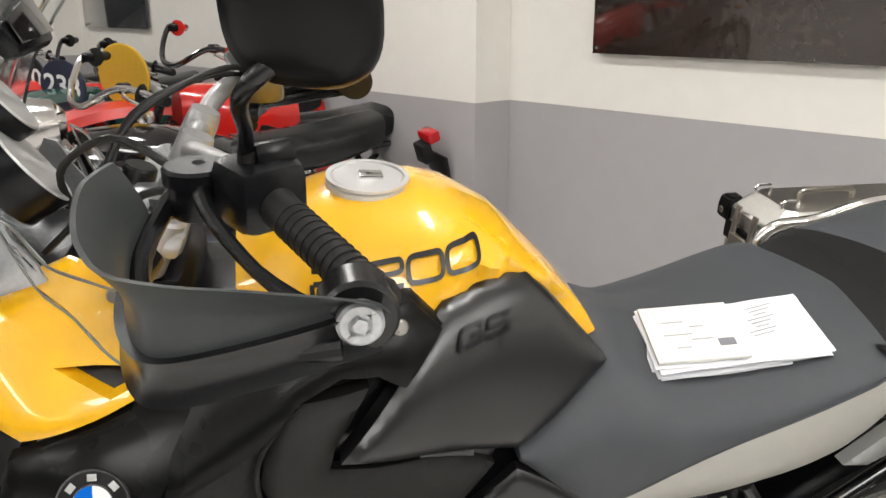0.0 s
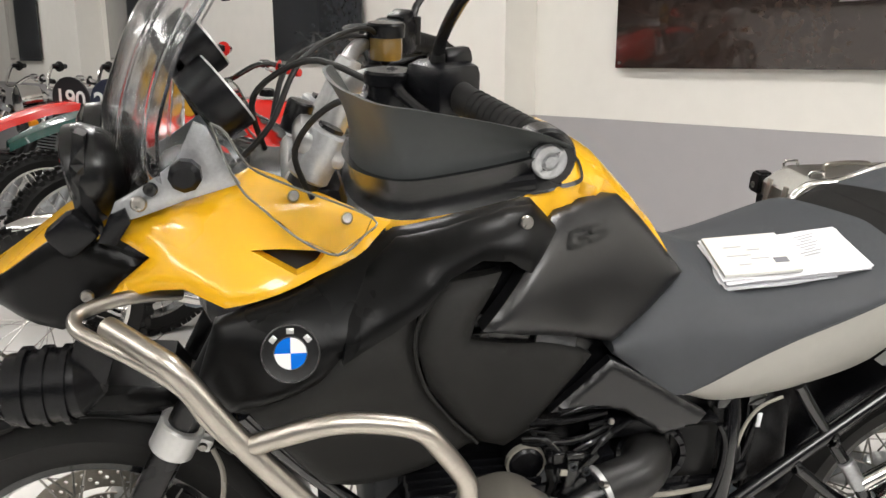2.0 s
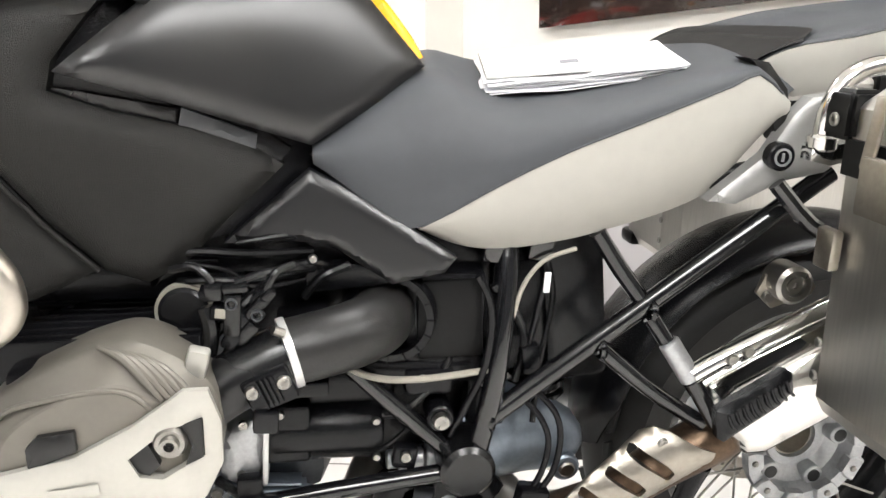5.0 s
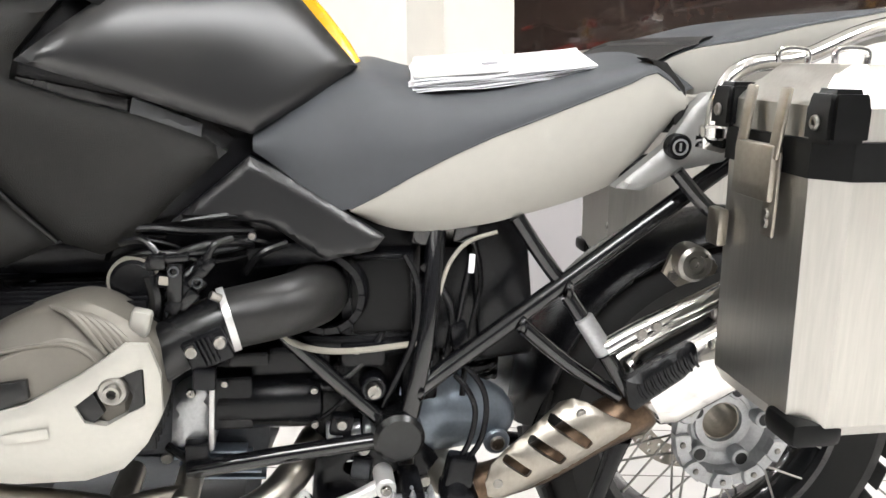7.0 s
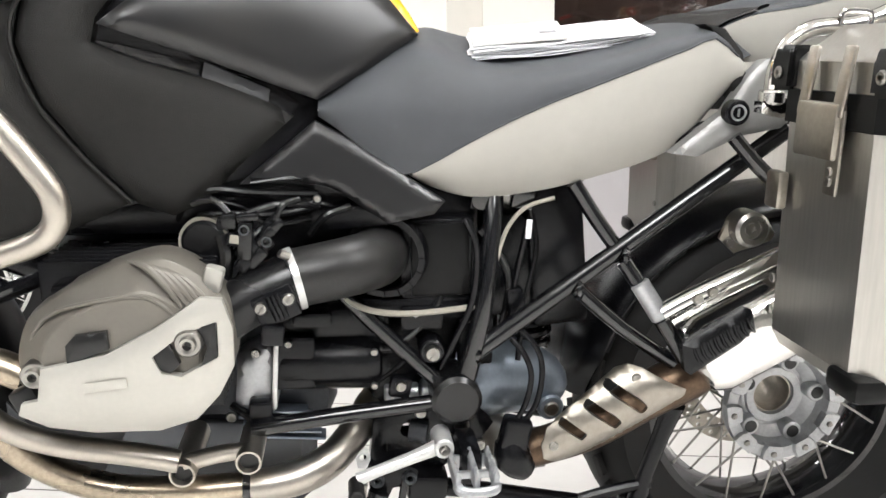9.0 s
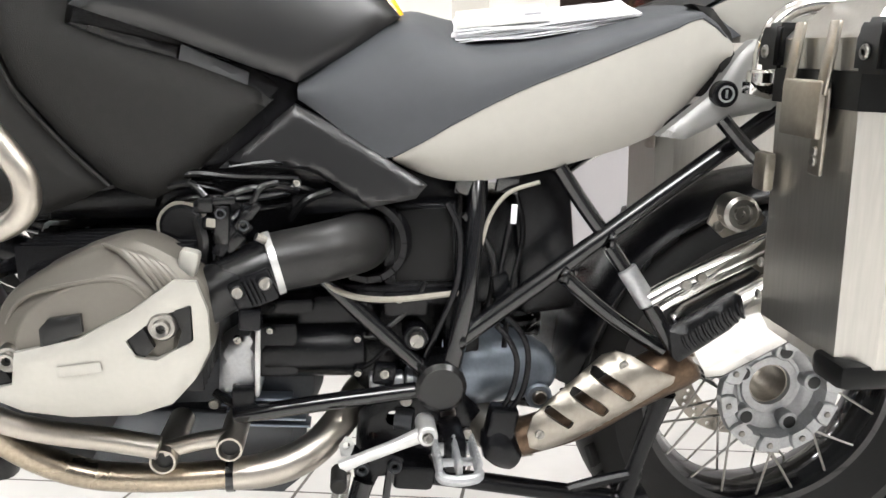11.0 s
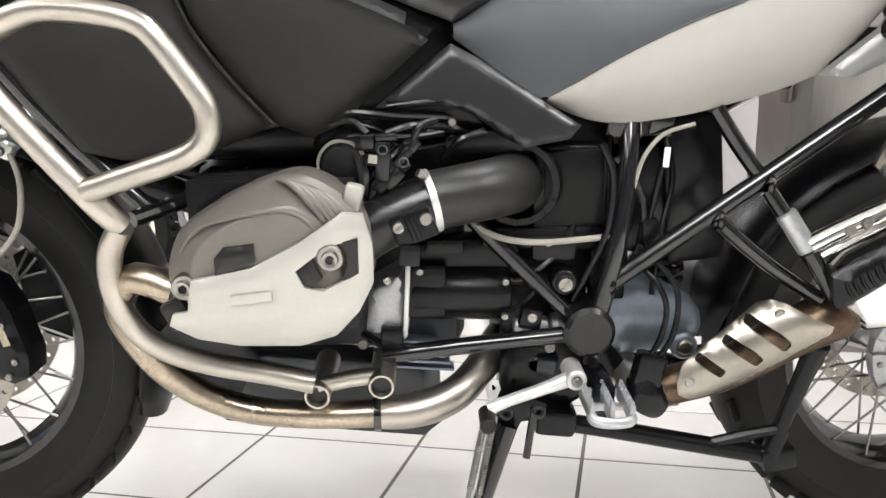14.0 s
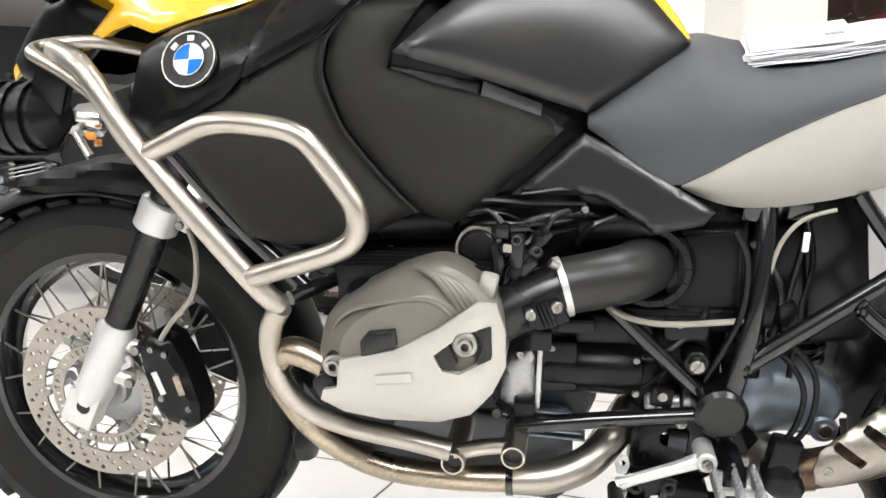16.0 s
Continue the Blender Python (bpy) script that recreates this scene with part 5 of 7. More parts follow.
# silencer
A0, A1 = Vector((.535, -.205, .452)), Vector((.99, -.205, .69))
ax = (A1 - A0).normalized()
nz = Vector((-ax.z, 0, ax.x))
secs = []
for t, k in ((0, .55), (.02, .85), (.06, 1), (.5, 1), (.94, 1), (1, .8)):
    c = A0.lerp(A1, t)
    secs.append([c + nz * (.056 * k * math.copysign(abs(math.sin(a)) ** .75, math.sin(a))) + Vector((0, .048 * k * math.copysign(abs(math.cos(a)) ** .75, math.cos(a)), 0)) for a in (2 * math.pi * j / 32 for j in range(32))])
can = part("silencer", strips(secs, closed=True, caps=True), M_CHROME, bike, "polished steel silencer")
c = A0.lerp(A1, .13) - nz * .002
bm = sheet([(.496, .500), (.578, .548), (.588, .545), (.594, .520), (.576, .500), (.512, .458), (.503, .463)], plane(-.262), .012, .006, .008, .010)
hp = part("heel_guard", bm, M_DARKBOX, can, "black ribbed heel guard")
for i in range(9):
    p = Vector((.510 + .0085 * i, -.268, .496 + .0052 * i))
    part("guard_rib", tube(bmesh.new(), [p, p + Vector((.005, -.002, -.012)), p + Vector((.013, 0, -.020))], .0022, 6, 2), M_DARKBOX, can)
part("can_band", tube(bmesh.new(), [A0.lerp(A1, .395) - nz * .0, A0.lerp(A1, .41)], .0595, 32, 1), M_HOSE, can)
rail = part("rack_rail", tube(bmesh.new(), [(.478, -.228, .532), (.52, -.228, .555), (.60, -.228, .592), (.72, -.228, .648)], .0125, 14, 3), M_CHROME, bike, "polished steel rack rail")
part("rail_lower", tube(bmesh.new(), [(.485, -.226, .512), (.56, -.226, .555), (.70, -.226, .62)], .006, 10, 2), M_CHROME, rail)
part("silencer_bracket", sheet([(.60, .585), (.66, .615), (.72, .640), (.74, .62), (.73, .58), (.69, .585), (.66, .575), (.655, .56), (.63, .565)], plane(-.225), .005, 0, .01, .014), M_SHIELD, rail)
for p in ((.521, -.241, .556), (.541, -.241, .565)):
    part("rail_screw", bolt(bmesh.new(), p, .006), M_BOLT, rail)
kb = part("rubber_mount_bracket", sheet([(.553, .632), (.562, .655), (.585, .662), (.612, .660), (.630, .638), (.625, .628), (.575, .612)], plane(-.222), .006, .002, .004, .012), M_SHIELD, bike, "steel bracket with round knob")
part("mount_knob", lathe(bmesh.new(), [(0, -.020), (.004, -.020), (.004, -.024), (.009, -.024), (.009, -.020), (.013, -.020), (.013, -.026), (.019, -.026), (.0235, -.022), (.0235, .01), (0, .01)], (.586, -.222, .648), 32, closed=False), M_BOLT, kb)
for p in ((.566, -.224, .628), (.615, -.224, .645)):
    part("bracket_screw", bolt(bmesh.new(), p, .006), M_BOLT, kb)
# pegs, levers, stands
bm = bmesh.new()
for x in (.198, .2225, .247):
    block(bm, (x, -.270, .340), (.007, .076, .020), (0, 0, 0), .002)
for y, h in ((-.236, .018), (-.272, .010)):
    block(bm, (.2225, y, .336), (.052, .007, h), (0, 0, 0), .002)
tube(bm, [(.198, -.304, .338), (.202, -.313, .336), (.2225, -.317, .335), (.243, -.313, .336), (.247, -.304, .338)], .0068, 10, 3)
peg = part("foot_peg", bm, M_CAST, bike, "grey serrated foot peg")
tooth = None
for x in (.198, .2225, .247):
    for k in range(7):
        m = pose(x, -.240 - .0108 * k, .349)
        if tooth is None:
            tooth = part("peg_tooth", cyl(bmesh.new(), (0, 0, 0), (0, 0, .009), .0048, .0018, 8), M_CAST, peg)
            tooth.matrix_basis = m
        else:
            shared("peg_tooth", tooth, m, peg)
part("peg_bracket", block(bmesh.new(), (.225, -.21, .33), (.03, .08, .05), (0, 0, 0), .008), M_DARKBOX, peg)
lv = part("gear_lever", tube(bmesh.new(), [(.188, -.235, .361), (.15, -.24, .348), (.10, -.243, .331), (.075, -.245, .322)], [.0115, .0085, .0078, .0095], 14, 3), M_SILVER, bike, "silver gear shift lever")
part("lever_boss", cyl(bmesh.new(), (.188, -.25, .361), (.188, -.2, .361), .0135, chamfer=.002), M_SILVER, lv)
part("lever_screw", bolt(bmesh.new(), (.188, -.251, .361), .006), M_BOLT, lv)
part("toe_peg", cyl(bmesh.new(), (.073, -.282, .314), (.073, -.238, .314), .0105, chamfer=.002), M_RUBBER, lv)
link = part("spring_link", sheet([(.073, .340), (.082, .352), (.090, .350), (.093, .338), (.088, .325), (.076, .325)], plane(-.222), .004, 0, .01, .01, holes=[circle((.083, .340), .005, 10)]), M_SILVER, bike)
plate = part("stand_bracket", sheet([(.085, .322), (.10, .305), (.135, .312), (.160, .30), (.155, .278), (.125, .275), (.112, .245), (.095, .248), (.092, .285)], plane(-.19), .025, .003, .006, .012), M_DARKBOX, bike, "black stand bracket")
for p in ((.103, -.195, .290), (.148, -.195, .292)):
    part("bracket_bush", lathe(bmesh.new(), [(.0045, .002), (.0045, -.004), (.007, -.006), (.0095, -.004), (.0105, .006), (.0045, .006)], p, 24), M_CRANK, plate)
GROUND_Y = -.30
stand = part("side_stand", tube(bmesh.new(), [(.105, -.2, .275), (.075, -.222, .19), (.045, -.25, .11), (.015, -.285, .012)], [.015, .013, .0125, .012], 14, 3), M_FRAME, bike, "black side stand, folded out")
part("stand_foot", block(bmesh.new(), (.01, -.29, -.030), (.07, .045, .010), (8, 0, 0), .003), M_FRAME, stand)
part("stand_ankle", cyl(bmesh.new(), (.015, -.285, .02), (.011, -.289, -.03), .012, segs=12), M_FRAME, stand)
for (a, b) in (((.072, -.235, .303), (.052, -.245, .205)), ((.083, -.232, .298), (.064, -.243, .195))):
    a, b = Vector(a), Vector(b)
    bm = bmesh.new()
    d = (b - a).normalized()
    u = d.orthogonal().normalized()
    v = d.cross(u)
    tube(bm, [a + (b - a) * (q / 200) + (u * math.cos(q * .9) + v * math.sin(q * .9)) * .0042 for q in range(201)], .0014, 5, 1)
    cyl(bm, a - d * .008, a, .0045, segs=8)
    cyl(bm, b, b + d * .014, .0035, segs=8)
    part("stand_spring", bm, M_BOLT, stand)
bm = tube(bmesh.new(), [(.165, -.16, .262), (.26, -.165, .248), (.39, -.165, .222), (.48, -.165, .205)], .0135, 12, 3)
cs = part("centre_stand", bm, M_DARKBOX, bike, "black centre stand, folded up")
part("stand_leg", tube(bmesh.new(), [(.39, -.165, .222), (.45, -.17, .24), (.505, -.175, .252)], .009, 10, 3), M_DARKBOX, cs)
part("stand_lever", tube(bmesh.new(), [(.485, -.17, .205), (.50, -.172, .27), (.515, -.178, .33), (.525, -.19, .385)], [.016, .012, .013, .017], 12, 3), M_DARKBOX, cs)
part("stand_foot", block(bmesh.new(), (.495, -.16, .205), (.05, .05, .035), (0, -10, 0), .008), M_DARKBOX, cs)
part("cross_tube", cyl(bmesh.new(), (.18, -.165, .262), (.18, .165, .262), .014), M_DARKBOX, cs)
part("stand_leg", tube(bmesh.new(), [(.165, .16, .262), (.26, .165, .248), (.39, .165, .222), (.48, .165, .205)], .0135, 12, 3), M_DARKBOX, cs)
part("stand_block", block(bmesh.new(), (.175, -.16, .265), (.06, .05, .04), (0, 6, 0), .01), M_DARKBOX, cs)
part("brake_rod", cyl(bmesh.new(), (.142, -.19, .29), (.132, -.20, .225), .0055, segs=10), M_FRAME, bike)
# skid plate
secs = []
for x, z, w in ((-.40, .36, .11), (-.34, .29, .12), (-.295, .246, .13), (-.15, .234, .135), (-.01, .221, .135), (.016, .240, .13)):
    secs.append([(x, -w, z + .03), (x, -w, z + .006), (x, -w + .012, z), (x, w - .012, z), (x, w, z + .006), (x, w, z + .03), (x, w - .004, z + .03), (x, w - .006, z + .006), (x, -w + .006, z + .006), (x, -w + .004, z + .03)])
part("skid_plate", strips(secs, closed=True, caps=True), M_CRANK, bike, "dull grey engine skid plate")

# ---- badge ----
B0 = Vector((-.437, skin(-.437, .888) - .0075, .888))
bn = Vector((skin(-.40, .888) - skin(-.47, .888), -.07, skin(-.437, .92) - skin(-.437, .856))).normalized()
BM = Matrix.Translation(B0) @ Vector((0, -1, 0)).rotation_difference(bn).to_matrix().to_4x4()
bm = lathe(bmesh.new(), [(0, .004), (.034, .004), (.0355, 0), (.034, -.003), (.032, -.0025), (0, -.002)], (0, 0, 0), 48, closed=False)
badge = part("badge", bm, M_LETTER, bike, "round roundel badge in blue, white and black")
badge.matrix_basis = BM
part("badge_rim", lathe(bmesh.new(), [(.0335, -.003), (.0355, -.003), (.0355, -.0045), (.0335, -.0045)], (0, 0, 0), 48), M_CHROME, badge)
part("badge_rim", lathe(bmesh.new(), [(.0192, -.002), (.0205, -.002), (.0205, -.0038), (.0192, -.0038)], (0, 0, 0), 40), M_CHROME, badge)
for q in range(4):
    pts = [(0, 0)] + [(.0193 * math.cos(a), .0193 * math.sin(a)) for a in (math.pi / 2 * (q + k / 8) for k in range(9))]
    part("badge_quarter", sheet(pts, plane(-.0032), .001, 0, .01, .02), M_BLUE if q % 2 else M_WHITE, badge)
for a in (140, 90, 40):
    part("badge_mark", block(bmesh.new(), (.0268 * math.cos(radians(a)), -.0030, .0268 * math.sin(radians(a))), (.009, .0012, .007), (0, 90 - a, 0), .0004), M_SILVER, badge)

# ---- handlebar ----
bar_o = part("handlebar", tube(bmesh.new(), [(-.165, -.445, 1.166), (-.22, -.36, 1.188), (-.28, -.25, 1.205), (-.325, -.14, 1.190), (-.338, -.06, 1.168), (-.338, .06, 1.168), (-.315, .14, 1.190), (-.255, .25, 1.200), (-.19, .33, 1.182), (-.125, .41, 1.160)], .0125, 14, 5), M_DARKALLOY, bike, "silver grey tapered handlebar")
for s in (-1, 1):
    part("bar_riser", tube(bmesh.new(), [(-.372, s * .055, 1.10), (-.355, s * .055, 1.135), (-.338, s * .055, 1.168), (-.330, s * .055, 1.186)], [.022, .020, .021, .018], 16, 2), M_DARKALLOY, bike, "silver grey handlebar riser")
    part("fork_top_cap", cyl(bmesh.new(), F(1.05, s * .105), F(1.115, s * .105), .030, chamfer=.004), M_CAST, bike)
    part("cap_nut", cyl(bmesh.new(), F(1.113, s * .105), F(1.12, s * .105), .018, segs=6), M_SATIN, bike)
bm = bmesh.new()
block(bm, (-.385, 0, 1.092), (.075, .26, .035), (0, 27, 0), .012)
block(bm, (-.41, 0, 1.04), (.06, .22, .03), (0, 27, 0), .01)
part("top_yoke", bm, M_DARKALLOY, bike, "silver grey top fork yoke")
part("ignition_lock", cyl(bmesh.new(), (-.42, 0, 1.09), (-.405, 0, 1.135), .02, chamfer=.003), M_SATIN, bike)
GL0, GL1 = Vector((-.168, -.447, 1.166)), Vector((-.245, -.315, 1.198))
GR0, GR1 = Vector((-.118, .418, 1.158)), Vector((-.215, .30, 1.190))
for a, b in ((GL0, GL1), (GR0, GR1)):
    d = (b - a)
    g = part("grip", tube(bmesh.new(), [a, a + d * .05, a + d * .1, a + d * .9, b], [.017, .019, .0168, .0168, .019], 18, 1), M_RUBBER, bike, "black rubber handlebar grip")
    for k in range(12):
        q = a + d * (.14 + .06 * k)
        part("grip_ring", tube(bmesh.new(), [q, q + d * .022], .0177, 16, 1), M_RUBBER, g)
    part("switch_housing", block(bmesh.new(), tuple(b + d * .16), (.066, .066, .062), (0, 0, math.degrees(math.atan2(d.y, d.x))), .014), M_DARKBOX, bike, "black handlebar switch housing")
    part("switch_block", block(bmesh.new(), tuple(b + d * .20 + Vector((.012, 0, .030))), (.036, .040, .022), (0, 20, math.degrees(math.atan2(d.y, d.x))), .007), M_DARKBOX, bike)
    part("lever", tube(bmesh.new(), [b + d * .45 + Vector((-.03, 0, 0)), b + Vector((-.055, 0, -.004)), a + d * .4 + Vector((-.06, 0, -.006)), a + Vector((-.045, 0, -.006))], [.010, .007, .006, .008], 10, 4), M_DARKBOX, bike, "black hand lever")
res = part("clutch_reservoir", lathe(bmesh.new(), [(0, 0), (.024, 0), (.026, .004), (.026, .030), (.030, .032), (.030, .044), (.027, .047), (0, .047)], (-.312, -.262, 1.172), 28, "z", closed=False), M_DARKBOX, bike, "black clutch fluid reservoir")
res = part("brake_reservoir", lathe(bmesh.new(), [(0, 0), (.026, 0), (.028, .004), (.028, .038), (0, .038)], (-.262, .17, 1.170), 28, "z", closed=False), M_FLUID, bike, "amber brake fluid reservoir with black cap")
part("reservoir_cap", lathe(bmesh.new(), [(0, .036), (.031, .036), (.032, .04), (.032, .055), (.029, .059), (0, .059)], (-.262, .17, 1.170), 28, "z", closed=False), M_DARKBOX, res)
part("reservoir_bracket", block(bmesh.new(), (-.285, .16, 1.155), (.03, .05, .02), bevel=.004), M_DARKBOX, res)
part("red_switch", block(bmesh.new(), (-.205, .30, 1.222), (.014, .014, .012), (0, 0, 20), .003), M_RED, bike)
# hand guards
GX = [(-.174, -.453), (-.205, -.460), (-.26, -.470), (-.318, -.474), (-.340, -.448), (-.356, -.395), (-.362, -.335), (-.352, -.278)]
G_TOP = [1.178, 1.194, 1.209, 1.222, 1.225, 1.226, 1.230, 1.226]
G_SEAM = [1.172, 1.168, 1.160, 1.153, 1.148, 1.142, 1.142, 1.146]
G_LOW = [1.138, 1.134, 1.124, 1.116, 1.110, 1.108, 1.115, 1.126]


def guard_shell(lo, hi, thick, s, bulge=.010):
    path = smooth_path([(x, y, 0) for x, y in GX], 5)
    f = np.linspace(0, 7, len(path))
    secs = []
    for i, p in enumerate(path):
        t = (path[min(i + 1, len(path) - 1)] - path[max(i - 1, 0)]).normalized()
        n = Vector((-t.y, t.x, 0)) * -1
        z0, z1 = float(np.interp(f[i], range(8), lo)), float(np.interp(f[i], range(8), hi))
        row = [p + n * (bulge * math.sin(math.pi * k / 6)) + Vector((0, 0, z0 + (z1 - z0) * k / 6)) + n * (-.026 * k / 6 if bulge > .004 and hi is G_TOP else 0) for k in range(7)]
        row = row + [q - n * thick for q in reversed(row)]
        secs.append([(q.x, q.y * -s, q.z) for q in row])
    return strips(secs, closed=True, caps=True)


for s in (-1, 1):
    up = part("hand_guard", guard_shell(G_SEAM, G_TOP, .004, s), M_GUARDG, bike, "grey and black plastic hand guard")
    up.matrix_basis = pose(0, 0, 0) if s < 0 else pose(.07, -.03, -.025)
    part("guard_rail", guard_shell(G_LOW, G_SEAM, .012, s, .006), M_SATIN, up, "black guard rail")
    c = Vector((-.187, s * .460, 1.164))
    part("guard_end", tube(bmesh.new(), [c + Vector((0, -s * .03, 0)), c, c + Vector((0, s * .004, 0))], [.030, .030, .027], 28, 1), M_SATIN, up)
    part("bar_end_weight", tube(bmesh.new(), [c, c + Vector((0, s * .010, 0)), c + Vector((0, s * .012, 0)), c + Vector((0, s * .012, 0)), c + Vector((0, s * .009, 0))], [.0175, .0175, .015, .009, .008], 32, 1), M_CAST, up, "round silver bar end")
    part("end_screw", cyl(bmesh.new(), c + Vector((0, s * .009, 0)), c + Vector((0, s * .0135, 0)), .006, segs=6), M_CAST, up)
    part("guard_arm", tube(bmesh.new(), [(-.20, s * .468, 1.145), (-.27, s * .455, 1.135), (-.33, s * .42, 1.135), (-.355, s * .33, 1.16), (-.33, s * .22, 1.19)], .009, 10, 4), M_DARKBOX, up)
# mirrors
for s, c, foot in ((-1, Vector((-.222, -.428, 1.374)), Vector((-.268, -.305, 1.215))), (1, Vector((-.085, .375, 1.36)), Vector((-.195, .285, 1.20)))):
    bm = bmesh.new()
    secs = []
    for t, k in ((-.026, .25), (-.022, .55), (-.012, .85), (.004, .98), (.012, 1), (.016, .97)):
        secs.append([c + Vector((t, k * .057 * math.copysign(abs(math.cos(a)) ** .7, math.cos(a)), k * .056 * math.copysign(abs(math.sin(a)) ** .75, math.sin(a)))) for a in (2 * math.pi * j / 36 for j in range(36))])
    mir = part("mirror", strips(secs, closed=True, caps=True, bm=bm), M_BLACK, bike, "black rear-view mirror")
    mir.matrix_basis = Matrix.Translation(c) @ pose(0, 0, 0, 0, -8, 62 if s < 0 else -35) @ Matrix.Translation(-c)
    g = part("mirror_glass", strips([[c + Vector((t, k * .051 * math.copysign(abs(math.cos(a)) ** .7, math.cos(a)), k * .049 * math.copysign(abs(math.sin(a)) ** .75, math.sin(a)))) for a in (2 * math.pi * j / 36 for j in range(36))] for t, k in ((.0165, 1), (.0175, 1))], closed=True, caps=True), M_CHROME, mir)
    part("mirror_stem", tube(bmesh.new(), [c + Vector((-.01, 0, -.03)), c + Vector((-.038, -s * .008, -.058)), foot + Vector((.004, s * .012, .045)), foot], [.008, .0065, .0065, .008], 12, 4), M_SATIN, bike, "black mirror stem")
    part("stem_boot", cyl(bmesh.new(), foot + Vector((0, 0, -.02)), foot + Vector((.003, 0, .028)), .0105, .008, 14), M_RUBBER, bike)
# cables round the bars
for pts in ([(-.33, -.23, 1.20), (-.40, -.16, 1.215), (-.47, -.10, 1.16), (-.46, -.06, 1.08)], [(-.25, .20, 1.19), (-.33, .14, 1.21), (-.42, .06, 1.18), (-.45, 0, 1.10)], [(-.28, -.26, 1.19), (-.37, -.2, 1.17), (-.42, -.15, 1.10), (-.40, -.14, 1.03)], [(-.26, .19, 1.175), (-.30, .12, 1.225), (-.40, -.02, 1.20), (-.45, -.09, 1.12), (-.50, -.1, 1.07)]):
    part("control_cable", tube(bmesh.new(), pts, .0042, 8), M_RUBBER, bike)
bm = bmesh.new()
block(bm, (-.43, 0, 1.0), (.16, .25, .09), bevel=.03)
block(bm, (-.55, 0, 1.02), (.14, .18, .08), bevel=.03)
part("cockpit_cover", bm, M_DARKBOX, bike)

# ---- instruments, headlamp, screen ----
for c, r, dep in ((Vector((-.505, -.07, 1.165)), .056, .05), (Vector((-.530, -.035, 1.228)), .046, .05)):
    d = Vector((.78, .20, .58)).normalized()
    can_g = part("gauge", tube(bmesh.new(), [c - d * dep, c - d * dep * .9, c - d * .01, c, c, c - d * .004], [r * .5, r * .92, r, r, r * .93, r * .90], 36, 1), M_DARKBOX, bike, "round black instrument gauge")
    part("dial", tube(bmesh.new(), [c - d * .005, c - d * .004], r * .90, 32, 1), M_LETTER, can_g)
    part("bezel", tube(bmesh.new(), [c + d * .0005, c + d * .003, c + d * .003, c + d * .0005], [r * .99, r * .97, r * .88, r * .86], 36, 1, caps=False), M_SILVER, can_g)
part("gauge_bracket", tube(bmesh.new(), [(-.54, -.05, 1.13), (-.58, -.03, 1.20), (-.60, -.02, 1.26), (-.60, 0, 1.33)], .010, 10), M_DARKBOX, bike)
part("navigation_mount", block(bmesh.new(), (-.505, -.06, 1.318), (.026, .085, .085), (0, -28, -10), .010), M_DARKBOX, bike, "black device holder")
part("navigation_screen", block(bmesh.new(), (-.4915, -.062, 1.325), (.003, .07, .065), (0, -28, -10), .001), M_GLOSSBLACK, bike)
for s in (-1, 1):
    c = Vector((-.672, s * .072, 1.058))
    hl = part("headlamp", tube(bmesh.new(), [c + Vector((.03, 0, .006)), c + Vector((.015, 0, .004)), c + Vector((-.01, 0, 0)), c + Vector((-.026, 0, -.004)), c + Vector((-.030, 0, -.005))], [.03, .052, .066, .068, .062], 32, 1), M_SATIN, bike, "black round headlamp shell")
    part("headlamp_lens", tube(bmesh.new(), [c + Vector((-.029, 0, -.005)), c + Vector((-.036, 0, -.006)), c + Vector((-.039, 0, -.006))], [.062, .045, .02], 28, 1), M_CHROME, hl)
part("lamp_shroud", sheet([(-.668, .985), (-.698, 1.02), (-.700, 1.07), (-.688, 1.125), (-.676, 1.12), (-.682, 1.06), (-.665, 1.0)], plane(-.135), .03, .006, .008, .012), M_SATIN, bike)
both_sides("screen_bracket", lambda: sheet([(-.66, 1.005), (-.648, 1.035), (-.612, 1.055), (-.57, 1.085), (-.545, 1.135), (-.53, 1.13), (-.515, 1.095), (-.49, 1.055), (-.56, 1.035), (-.62, 1.015)], lambda x, z: -.142 + .1 * (z - 1.03), .004, .004, .01, .012), M_CAST, bike, "grey screen bracket")
part("screen_knob", tube(bmesh.new(), [(-.557, -.135, 1.073), (-.557, -.150, 1.073), (-.557, -.166, 1.073), (-.557, -.172, 1.073)], [.016, .021, .021, .014], 9, 1), M_DARKBOX, bike, "black screen adjuster knob")
part("bracket_bolt", bolt(bmesh.new(), (-.618, -.149, 1.035), .0085), M_BOLT, bike)
part("bracket_bolt", bolt(bmesh.new(), (-.602, -.147, 1.053), .0075), M_SATIN, bike)
part("screen_clip", sheet([(-.672, .985), (-.655, 1.02), (-.635, 1.03), (-.63, 1.01), (-.65, .98)], plane(-.152), .012, .004, .008, .01), M_DARKBOX, bike)
# the clear screen, bowed to both sides, and its side deflectors
secs = []
for i in range(15):
    v = i / 14
    zc, xc = 1.02 + .41 * v, float(np.interp(v, [0, .3, .55, .75, 1], [-.695, -.675, -.632, -.575, -.478]))
    w = float(np.interp(v, [0, .15, .5, .85, 1], [.115, .155, .165, .150, .095]))
    row = []
    for k in range(21):
        u = -1 + k / 10
        row.append(Vector((xc + .105 * (1 - .4 * v) * u * u + .012 * math.cos(u * 9) * (.5 if abs(u) > .5 else 0), w * u, zc - .035 * u * u * v)))
    secs.append(row + [p + Vector((.0045, 0, -.0015)) for p in reversed(row)])
part("windscreen", strips(secs, closed=True, caps=True), M_GLASSP, bike, "clear curved windscreen")
